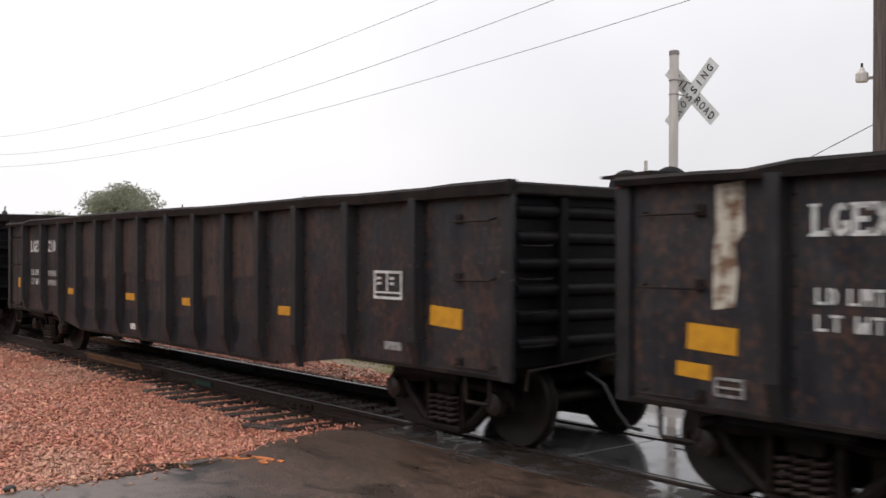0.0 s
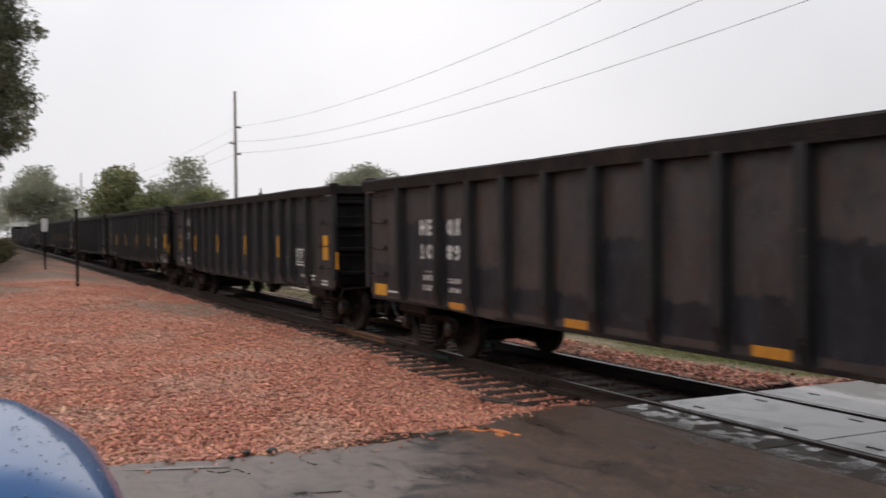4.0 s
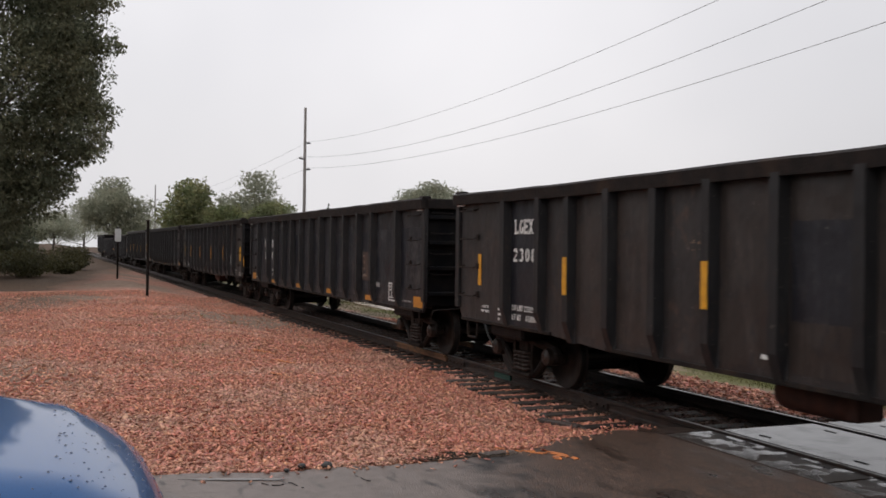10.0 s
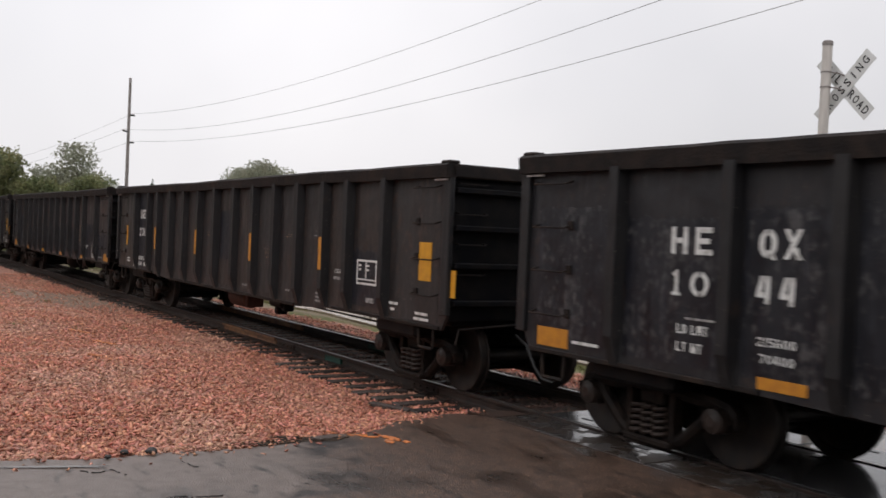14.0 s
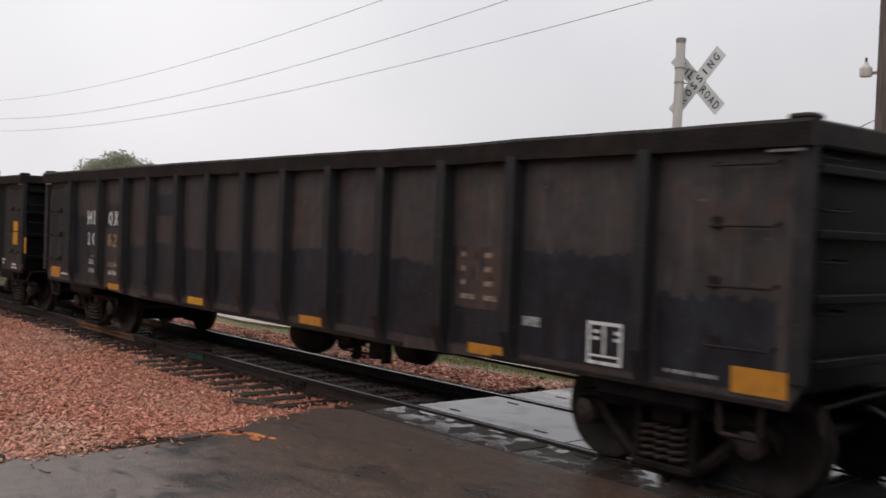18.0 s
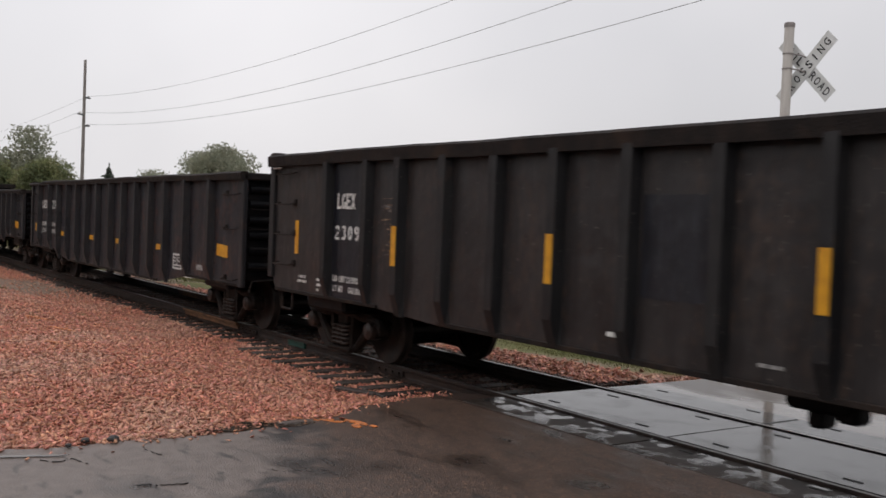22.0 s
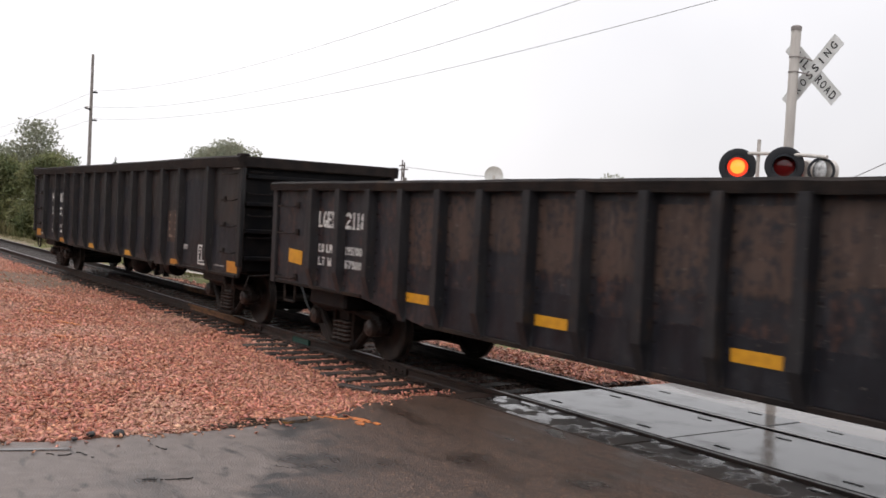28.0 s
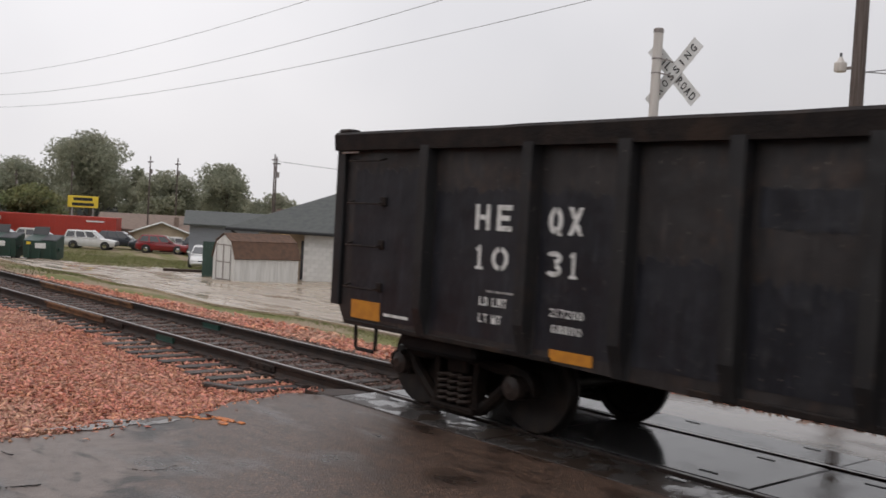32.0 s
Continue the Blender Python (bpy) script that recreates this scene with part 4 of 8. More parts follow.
# ---- crushed stone ----
def stones(name, n, place, size, mat, seed, label, lift=0.0):
    rnd = np.random.RandomState(seed)
    x, y = place(rnd, n)
    n = len(x)
    z = np.maximum(np.maximum(ground_z(x, y), np.where((y > 5.9) & (y < 7.3), -0.243, -9.0)), np.where((x > np.interp(y, EY, EX)) & (y < 6.5), 0.004, -9.0))
    base = np.array([(-1, 0.1, 0), (1, -0.1, 0), (0.2, -1, 0.1), (-0.2, 1, -0.1), (0.1, 0.1, -1), (-0.1, 0, 1)], float) * 0.62
    s = rnd.uniform(size[0], size[1], (n, 1, 1)) * rnd.uniform(0.6, 1.35, (n, 1, 3)) * np.array([1.5, 1.0, 0.40])
    v = base[None] * s + rnd.normal(0, 0.20, (n, 6, 3)) * s
    turn = rnd.uniform(0, np.pi, n)
    q = np.stack([np.cos(turn), rnd.normal(0, 0.22, n), rnd.normal(0, 0.22, n), np.sin(turn)], 1)
    q /= np.linalg.norm(q, axis=1, keepdims=True)
    w, a, b, c = q.T
    R = np.stack([1 - 2 * (b * b + c * c), 2 * (a * b - c * w), 2 * (a * c + b * w), 2 * (a * b + c * w), 1 - 2 * (a * a + c * c), 2 * (b * c - a * w),
                  2 * (a * c - b * w), 2 * (b * c + a * w), 1 - 2 * (a * a + b * b)], 1).reshape(n, 3, 3)
    v = np.einsum("nij,nkj->nki", R, v)
    v += np.stack([x, y, z + lift + rnd.uniform(0.0, 0.03, n)], 1)[:, None]
    f = np.array([(0, 2, 5), (2, 1, 5), (1, 3, 5), (3, 0, 5), (2, 0, 4), (1, 2, 4), (3, 1, 4), (0, 3, 4)])
    faces = (f[None] + (np.arange(n) * 6)[:, None, None]).reshape(-1, 3)
    me = bpy.data.meshes.new(name)
    me.vertices.add(n * 6)
    me.vertices.foreach_set("co", v.ravel())
    me.loops.add(len(faces) * 3)
    me.loops.foreach_set("vertex_index", faces.ravel())
    me.polygons.add(len(faces))
    me.polygons.foreach_set("loop_start", np.arange(len(faces)) * 3)
    me.update(calc_edges=True)
    me.materials.append(mat)
    ob = new(name, me)
    tagged(ob, label, "gravel", kind="stuff")


def place_near(rnd, n):
    u = rnd.uniform(0, 1, n)
    x = -8.2 - 34 * u ** 1.9
    y = rnd.uniform(-4.5, 7.2, n)
    stray = np.where(rnd.uniform(0, 1, n) < 0.16, 0.20, 0.05)
    keep = x < np.where(y > 6.5, -9.75, np.interp(y, EY, EX)) + np.abs(rnd.normal(0, 1, n)) * stray - 0.02
    thin = noise_patch(x, y) < rnd.uniform(0.0, 1.0, n)
    return x[keep & thin], y[keep & thin]


def noise_patch(x, y):
    """Bare dirt shows through where this is high."""
    v = 0.5 + 0.5 * np.sin(0.31 * x + 1.3 * np.sin(0.4 * y)) * np.sin(0.55 * y + 0.8 * np.sin(0.23 * x) + 2.0)
    return np.clip((v - 0.52) * 2.6, 0, 0.93) * smooth01(-11, -20, x)


def place_bed(rnd, n):
    x = -9.4 - 26 * rnd.uniform(0, 1, n) ** 1.5
    return x, rnd.uniform(7.15, 9.7, n)


def place_beyond(rnd, n):
    x = -30 + 36 * rnd.uniform(0, 1, n)
    y = 10.1 + rnd.uniform(-0.5, 1.15, n) * np.where(x < -9.4, 1.0, 0.7) + np.where(x < -9.4, 0, 1.0)
    keep = ((x < -9.35) & (y < 11.55 + 0.05 * x + rnd.normal(0, 0.12, n))) | (x > -9.2)
    return x[keep], y[keep]


stones("crushed_stone", 205000, place_near, (0.020, 0.046), M_STONE, 11, "wet pink crushed stone beside the track")
stones("track_ballast", 30000, place_bed, (0.03, 0.055), M_BALLAST, 12, "brown wet ballast stone between the ties", 0.035)
stones("far_side_stone", 14000, place_beyond, (0.04, 0.075), M_STONE, 13, "pink crushed stone beyond the far rail")


# ---- the freight train ----
HALF = 1.6            # half the width of a car over its posts
LONG = 1.022           # the cars' true length over the drawn one
WHEEL_R = 0.47
AXLE = 0.87            # from the truck centre
TRUCK_REAR, TRUCK_FRONT = 1.56, 1.46      # truck centres from the car's ends
WAY_T = [0, 1.5, 3, 4.5, 6.5, 8, 9.5, 11, 12.5, 13.5, 15.5, 17, 18.5, 20, 21.5, 23, 24.5, 26.5, 28, 29.5, 31, 32]
WAY = [0, 9.27, 18.70, 28.20, 40.80, 50.21, 59.59, 68.95, 78.18, 84.25, 96.39, 105.49, 114.37, 123.31, 132.25, 141.25, 150.08, 161.72, 170.35, 179.04, 187.81, 193.65]
REAR_START = [-5.40, -23.14, -41.48, -59.85, -77.90, -96.00, -114.07, -131.65, -149.69, -167.20, -184.88, -202.83]     # rear end of each car at the start


def travelled(t):
    """Metres that the train has rolled."""
    return np.interp(t, WAY_T, WAY)


ROLLING = []          # wheelsets, keyed at the end
CARS = []             # (car, length, order in the train)


def side_frame():
    """Cast side frame: arched top member, arms that sweep down to the spring seat, columns, pedestal jaws."""
    g = Geo()
    z = WHEEL_R
    for s in (-1, 1):
        g.tube([(s * 1.06, 0, z + 0.03), (s * 0.98, 0, z + 0.12), (s * 0.80, 0, z + 0.155), (s * 0.52, 0, z + 0.155), (s * 0.25, 0, z + 0.20), (0, 0, z + 0.21)], 0.066, 8, 0.085)
        g.tube([(s * 0.80, 0, z + 0.12), (s * 0.70, 0, z - 0.02), (s * 0.56, 0, z - 0.14), (s * 0.42, 0, z - 0.26), (s * 0.32, 0, z - 0.32), (s * 0.2, 0, z - 0.335)], 0.070, 8, 0.066)
        g.prism([(s * 0.265, z - 0.36), (s * 0.345, z - 0.36), (s * 0.315, z - 0.1), (s * 0.345, z + 0.2), (s * 0.265, z + 0.2)], -0.07, 0.07)
        g.box(*sorted((s * 0.76, s * 0.80)), -0.075, 0.075, z - 0.12, z + 0.10, 0.012)
        g.box(*sorted((s * 1.06, s * 1.10)), -0.075, 0.075, z - 0.06, z + 0.08, 0.012)
    g.box(-0.33, 0.33, -0.13, 0.13, z - 0.385, z - 0.31, 0.02)
    return g


def make_truck(car, x, direction):
    tr = part("truck", lambda: Geo().box(-0.16, 0.16, -1.06, 1.06, 0.48, 0.66, 0.02).box(-0.22, 0.22, -0.35, 0.35, 0.60, 0.80, 0.02)
              .box(-0.30, 0.30, -0.6, 0.6, 0.40, 0.48, 0.02), M_TRUCK, car, "brown cast truck bolster", at=(x, 0, 0), key="bolster")
    # solid dark block in place of rigging, added to stop light between the wheels
    part("brake_rigging", lambda: Geo().box(-0.48, 0.48, -0.62, 0.62, 0.20, 0.52, 0.05).box(-0.62, 0.62, -0.30, 0.30, 0.30, 0.50, 0.03), M_END, tr, "dark block added between the wheels to stop light showing through", key="rigging")
    for s in (-1, 1):
        fr = part("side_frame", side_frame, M_TRUCK, tr, "rusty cast side frame", at=(0, s * 1.0, 0), key="side_frame")
        for ax in (-1, 1):
            part("journal_box", lambda: Geo().box(-0.12, 0.12, -0.09, 0.09, -0.10, 0.14, 0.04), M_TRUCK, tr, at=(ax * AXLE, s * 1.0, WHEEL_R), key="journal_box")
            part("journal_cap", lambda: Geo().lathe([(0.0, -0.17), (0.05, -0.17), (0.075, -0.15), (0.115, -0.14), (0.125, -0.11), (0.125, 0.05), (0.0, 0.05)], (0, 0, 0), "y", 14),
                 M_CAP, tr, "brown round bearing cap", at=(ax * AXLE, s * 1.0, WHEEL_R) if s < 0 else pose(ax * AXLE, s * 1.0, WHEEL_R, 0, 0, 180), key="journal", smooth=True)
        # added dark plate: gives the springs a shaded background
        part("spring_seat", lambda: Geo().box(-0.25, 0.25, -0.03, 0.03, 0.11, 0.52, 0.01), M_END, tr, at=(0, s * 0.93, 0), key="spring_seat")
        for k in range(3):
            def spring():
                g = Geo()
                n = 40
                pts = [(0.075 * math.cos(2 * math.pi * 5 * i / n), 0.075 * math.sin(2 * math.pi * 5 * i / n), 0.16 + 0.31 * i / n) for i in range(n + 1)]
                return g.tube(pts, 0.021, 5)
            part("spring", spring, M_SPRING, tr, at=((k - 1) * 0.15, s * 1.06, 0), key="spring", smooth=True)
        part("brake_beam_end", lambda: Geo().box(-0.05, 0.05, -0.05, 0.05, 0.24, 0.42, 0.01), M_TRUCK, tr, at=(0.45, s * 0.74, 0), key="beam")
    for ax in (-AXLE, AXLE):
        def wheelset():
            g = Geo()
            g.tube([(0, -0.98, 0), (0, 0.98, 0)], 0.075, 12)
            for s in (-1, 1):
                r = WHEEL_R
                prof = [(0.0, 0.83), (0.13, 0.83), (0.14, 0.80), (0.20, 0.775), (0.33, 0.785), (r - 0.055, 0.81), (r - 0.01, 0.81), (r, 0.80), (r + 0.003, 0.715),
                        (r + 0.026, 0.705), (r + 0.026, 0.69), (r - 0.06, 0.685), (r - 0.075, 0.72), (0.2, 0.735), (0.13, 0.70), (0.0, 0.70)]
                g.lathe([(a, s * b) for a, b in prof], (0, 0, 0), "y", 36)
            return g
        ws = part("wheelset", wheelset, M_WHEEL, tr, "rusty steel wheels on an axle", at=(ax, 0, WHEEL_R), key="wheelset", smooth=True)
        ROLLING.append((ws, ax))
    return tr


def posts_of(style, order):
    if style == "heqx":
        return [1.47, 2.88, 3.95, 4.97, 5.99, 7.02, 8.05, 9.08, 10.11, 11.13, 12.18, 13.18, 14.71]
    if style == "lgex":
        return [8.2 + s * d for d in (0.52, 1.53, 2.5, 3.47, 4.45, 5.25, 6.35) for s in (-1, 1)]
    if style == "lowest":
        return [1.33 + 0.826 * k for k in range(17)]
    return [1.42 if order == 0 else 1.12, 2.34, 3.38, 4.36, 5.35, 6.31, 7.26, 8.36, 9.32, 10.27, 11.22, 12.16, 13.3, 14.55]


def car_dims(style):
    # top, underside at the ends, underside between the trucks, rim depth
    return {"heqx": (2.97, 0.85, 0.81, 0.20), "lgex": (2.97, 0.87, 0.80, 0.18), "low": (2.735, 0.79, 0.58, 0.13), "lowest": (2.51, 0.93, 0.72, 0.13)}[style]


def gondola(order, style, label, mark="", number="", seed=0):
    L = 16.1 if style in ("heqx", "lgex") else 15.95
    top, zend, zmid, rim = car_dims(style)
    low = style in ("low", "lowest")
    body = M_POST if number == "1044" else M_BROWN if number == "1031" else {"heqx": M_TALL, "lgex": M_BROWN}.get(style, M_LOWDARK if order > 8 else M_LOW)
    upright = M_POST if low else M_UPRIGHT
    rnd = random.Random(seed)
    car = thing("gondola_car", label, "freight car", group="cars of the train")
    H = L / 2
    CARS.append((car, L * LONG, order))
    yface = HALF - 0.13
    rear = TRUCK_REAR - (0.20 if style == "low" else 0.0)

    # floor and centre sill
    part("floor", lambda: Geo().box(-H + 0.1, H - 0.1, -yface + 0.06, yface - 0.06, 1.02, 1.12), M_END, car, key=("floor", style))
    part("centre_sill", lambda: Geo().box(-H + 0.15, H - 0.15, -0.2, 0.2, 0.72, 1.02, 0.02), M_END, car, key=("sill", style))

    # underfloor and bolster boxes, filled out to block sky showing above the trucks
    part("underfloor", lambda: Geo().box(-H + 0.25, H - 0.25, -yface + 0.25, yface - 0.25, 0.90, 1.015, 0.02), M_END, car, key=("underfloor", style))
    for s in (-1, 1):
        part("body_bolster", lambda: Geo().box(-0.55, 0.55, -yface + 0.1, yface - 0.1, 0.68, 0.96, 0.04), M_END, car, at=(H - TRUCK_FRONT if s > 0 else rear - H, 0, 0), key="body_bolster")

    # sides: one sheet each, with the drop between the trucks
    a, b = (2.75, 4.35) if low else (3.2, 4.6)
    cut = 0.0 if low else 0.2          # the bottom corners of the tall cars are cut off
    outline = [(-H, zend + cut), (-H + 0.6 * cut, zend), (-H + a, zend), (-H + b, zmid), (H - b, zmid), (H - a, zend), (H - 0.6 * cut, zend), (H, zend + cut), (H, top - 0.08), (-H, top - 0.08)]
    for s in (-1, 1):
        lo, hi = sorted((s * yface, s * (yface - 0.05)))
        part("side_sheet", lambda: Geo().prism(outline, lo, hi), body, car, key=("sheet", style, s, body.name))

    # flange along the foot of the side
    for s in (-1, 1):
        lo, hi = sorted((s * (yface + 0.002), s * (yface + 0.032)))
        part("side_sill", lambda: Geo().box(-H + b, H - b, lo, hi, zmid, zmid + 0.055, 0.008), M_RIM, car, key=("side_sill", style, s))
        for e in (-1, 1):
            xa0, xb0 = sorted((e * (H - 0.02 - 0.6 * cut), e * (H - a)))
            part("side_sill", lambda: Geo().box(xa0, xb0, lo, hi, zend, zend + 0.05, 0.008), M_RIM, car, key=("side_sill_end", style, s, e))

    # posts: channels proud of the sheet, tapering in at the foot
    def post():
        g = Geo()
        w = 0.085 if not low else 0.075
        for z0, z1, d0, d1 in ((zmid + 0.02, zmid + 0.30, 0.035, 0.13), (zmid + 0.30, top - rim + 0.03, 0.13, 0.13)):
            v = []
            for z, d in ((z0, d0), (z1, d1)):
                v += [(-w, 0, z), (-w * 0.75, -d, z), (w * 0.75, -d, z), (w, 0, z)]
            g.add(v, [(0, 1, 2, 3), (4, 5, 6, 7), (0, 1, 5, 4), (1, 2, 6, 5), (2, 3, 7, 6), (3, 0, 4, 7)])
        return g

    def post_end():
        g = Geo()
        w = 0.08
        v = []
        for z, d in ((zend + 0.02, 0.04), (zend + 0.3, 0.13), (top - rim + 0.03, 0.13)):
            v += [(-w, 0, z), (-w * 0.75, -d, z), (w * 0.75, -d, z), (w, 0, z)]
        fs = [(0, 1, 2, 3), (8, 9, 10, 11)]
        for k in (0, 4):
            fs += [(k, k + 1, k + 5, k + 4), (k + 1, k + 2, k + 6, k + 5), (k + 2, k + 3, k + 7, k + 6), (k + 3, k, k + 4, k + 7)]
        return g.add(v, fs)
    px = sorted(posts_of(style, order))
    for s in (-1, 1):
        for x in px:
            at_end = x < a + 0.3 or x > L - a - 0.3
            m = pose(x - H, s * yface, 0, rnd.uniform(-0.15, 0.15), 0, 0 if s < 0 else 180)
            part("side_post", post_end if at_end else post, upright, car, at=m, key=("post", style, at_end))
    # rows of rivets on the posts of the low cars
    if low:
        def rivets():
            g = Geo()
            for x in px:
                for k in range(8):
                    z = zend + 0.12 + k * (top - rim - zend - 0.25) / 7
                    for dx in (-0.105, 0.105):
                        g.box(x - H + dx - 0.013, x - H + dx + 0.013, -0.012, 0.004, z - 0.013, z + 0.013, 0.005)
            return g
        part("riveting", rivets, M_RIM, car, at=(0, -yface, 0), key=("rivets", style, order == 0), kind="stuff")

    # rim: a heavy angle round the top
    def rim_side():
        g = Geo()
        xs = np.linspace(-H - 0.06, H + 0.06, 40)
        rr = np.random.RandomState(seed)
        wob = np.cumsum(rr.normal(0, 0.0055, 40))
        wob -= np.linspace(wob[0], wob[-1], 40)
        prof = [(-0.11, -rim), (0.03, -rim), (0.03, -rim * 0.15), (0.0, 0.0), (-0.09, 0.0), (-0.125, -0.03)]
        n = len(prof)
        for x, wv in zip(xs, wob):
            zz = 0.0 if style != "low" else -0.05 if x < -H + 1.3 else 0.015 if x > H - 1.0 else 0.0
            g.v += [(x, -yface - 0.005 + p + wv * 0.6, top + q + wv * 0.7 + (zz if q > -rim * 0.5 else 0)) for p, q in prof]
        for i in range(39):
            g.f += [(i * n + k, i * n + (k + 1) % n, (i + 1) * n + (k + 1) % n, (i + 1) * n + k) for k in range(n)]
        g.f += [tuple(range(n)), tuple(range(39 * n, 40 * n))]
        return g
    part("top_rim", rim_side, M_RIM, car, "dark dented steel rim", key=("rim", seed))
    part("top_rim", rim_side, M_RIM, car, at=pose(0, 0, 0, 0, 0, 180), key=("rim", seed))
    for s in (-1, 1):
        part("end_rim", lambda: Geo().box(-0.07, 0.06, -yface - 0.06, yface + 0.06, top - rim, top - 0.004, 0.02), M_RIM, car, at=(s * H, 0, 0), key=("endrim", style))
        if order in (0, 9) and s < 0:
            part("bent_lip", lambda: Geo().prism([(0.0, -0.06), (-0.24, -0.035), (-0.25, -0.01), (0.30, 0.012), (0.30, -0.06)], -yface - 0.06, -yface + 0.30), M_RIM, car,
                 "bent lip of the rim", at=(-H, 0, top - 0.02), key="bent_lip")
        if not low:
            part("corner_lug", lambda: Geo().box(-0.10, 0.10, -0.09, 0.09, 0, 0.05, 0.02), M_RIM, car, at=(s * (H - 0.05), -yface, top - 0.01), key="lug")

    # ends: sheet, corner posts, horizontal ribs, ladder bay
    for s in (-1, 1):
        e = part("end_wall", lambda: Geo().box(-0.05, 0.05, -yface + 0.05, yface - 0.05, zend + 0.12, top - rim + 0.06, 0.01), M_END, car,
                 "black end wall with horizontal ribs", at=pose(s * (H - 0.12), 0, 0, 0, 0, 0 if s > 0 else 180), key=("end", style))
        n_ribs = 6 if low else 4
        for k in range(n_ribs):
            z = zend + 0.35 + (top - rim - zend - 0.5) * k / (n_ribs - 1)
            if low:
                part("corrugation", lambda: Geo().tube([(0, -yface + 0.1, 0), (0, -yface + 0.2, 0), (0, yface - 0.2, 0), (0, yface - 0.1, 0)], 0.072, 10), M_END, e,
                     at=(0.055, 0, z), key="corrugation", smooth=True)
            else:
                part("end_rib", lambda: Geo().box(0.0, 0.14, -yface + 0.06, yface - 0.06, -0.035, 0.035, 0.01), M_END, e, at=(0.04, 0, z), key="endrib")
        if low:
            part("end_strap", lambda: Geo().box(0.06, 0.15, -0.05, 0.05, zend + 0.15, top - rim, 0.01), M_END, e, at=(0, -0.75, 0), key=("strap", style))
        for y in (-yface - 0.02, yface + 0.02):
            part("corner_post", lambda: Geo().box(-0.09, 0.055, -0.035, 0.035, zend + cut, top - rim + 0.02, 0.01), upright, car, at=(s * H, y, 0), key=("corner", style))
        for k in range(4 if low else 5):
            part("end_rung", lambda: Geo().tube([(0, 0, 0), (0.09, 0, -0.01), (0.09, 0.02, -0.02), (0.09, 0.40, -0.02), (0.09, 0.42, -0.01), (0, 0.42, 0)], 0.011, 6),
                 M_RIM, car, at=(s * (H - 0.07), -yface + 0.12, zend + 0.35 + (0.33 if low else 0.38) * k) if s > 0 else pose(-(H - 0.07), -yface + 0.56, zend + 0.35 + (0.33 if low else 0.38) * k, 0, 0, 180), key="rung", smooth=True)
        # grab irons on the side at the corner
        for k, z in enumerate((zend + 0.10, (zend + top) / 2, top - 0.38) if low else [zend + 0.42 + j * 0.46 for j in range(4)]):
            x0 = s * (H - 0.75) - 0.0 if s > 0 else -H + 0.2
            part("grab_iron", lambda: Geo().tube([(0, 0, 0.03), (0.0, -0.10, 0.0), (0.03, -0.105, 0), (0.5, -0.105, 0), (0.53, -0.10, 0), (0.53, 0, 0.03)], 0.011, 6),
                 M_RIM, car, at=(x0, -yface, z), key="grab", smooth=True)
            if k < 3:
                part("grab_bracket", lambda: Geo().box(-0.045, 0.045, -0.03, 0.002, -0.05, 0.05, 0.01), M_RIM, car, at=(x0 + (0.0 if s > 0 else 0.53), -yface, z + 0.03), key="bracket")
        # sill step
        part("sill_step", lambda: Geo().tube([(-0.19, 0, 0.12), (-0.17, 0, -0.24), (-0.15, 0, -0.26), (0.15, 0, -0.26), (0.17, 0, -0.24), (0.19, 0, 0.12)], 0.022, 6),
             M_RIM, car, at=(s * (H - 0.5), -yface + 0.02, zend), key="step")
        # coupler, draft gear, uncoupling lever, hose
        c = part("coupler", lambda: Geo().box(-0.9, 0.48, -0.09, 0.09, 0.76, 0.92, 0.02)
                 .prism([(0.42, -0.16), (0.70, -0.20), (0.80, -0.12), (0.78, 0.02), (0.68, 0.04), (0.72, 0.15), (0.54, 0.18), (0.42, 0.12)], 0.70, 0.98, "xy"),
                 M_TRUCK, car, "rusty knuckle coupler", at=pose(s * (H - 0.02), 0, 0, 0, 0, 0 if s > 0 else 180), key="coupler")
        part("air_hose", lambda: Geo().tube([(0.0, -0.35, 0.80), (0.25, -0.36, 0.70), (0.40, -0.34, 0.45), (0.52, -0.30, 0.30), (0.62, -0.22, 0.27)], 0.019, 7), M_HOSE, car,
             at=pose(s * (H - 0.05), 0, 0, 0, 0, 0 if s > 0 else 180), key="hose", smooth=True)
        part("uncoupling_lever", lambda: Geo().tube([(0.18, 0.0, 1.0), (0.2, -0.5, 0.96), (0.16, -1.35, 0.90), (0.2, -1.42, 0.72)], 0.014, 6), M_RIM, car,
             at=pose(s * (H - 0.05), 0, 0, 0, 0, 0 if s > 0 else 180), key="lever")
        make_truck(car, H - TRUCK_FRONT if s > 0 else rear - H, s)

    # underframe gear: brake cylinder, reservoir, rods, cross bearers
    if style == "heqx":
        gy, gz = (-0.80, 0.0) if number in ("1031", "1062") else (0.80, 0.14)     # two of the cars carry their gear on this side
        part("air_reservoir", lambda: Geo().lathe([(0.0, -0.34), (0.16, -0.33), (0.24, -0.27), (0.27, -0.17), (0.27, 0.06), (0.23, 0.20), (0.16, 0.30), (0.08, 0.36), (0.0, 0.37)], (0, 0, 0), "x", 20)
             .box(-0.14, -0.08, -0.05, 0.05, 0.1, 0.34).box(0.08, 0.13, -0.05, 0.05, 0.1, 0.34), M_END, car, "dark round air reservoir", at=(8.75 - H, gy, 0.65 + gz), key="tall_reservoir", smooth=True)
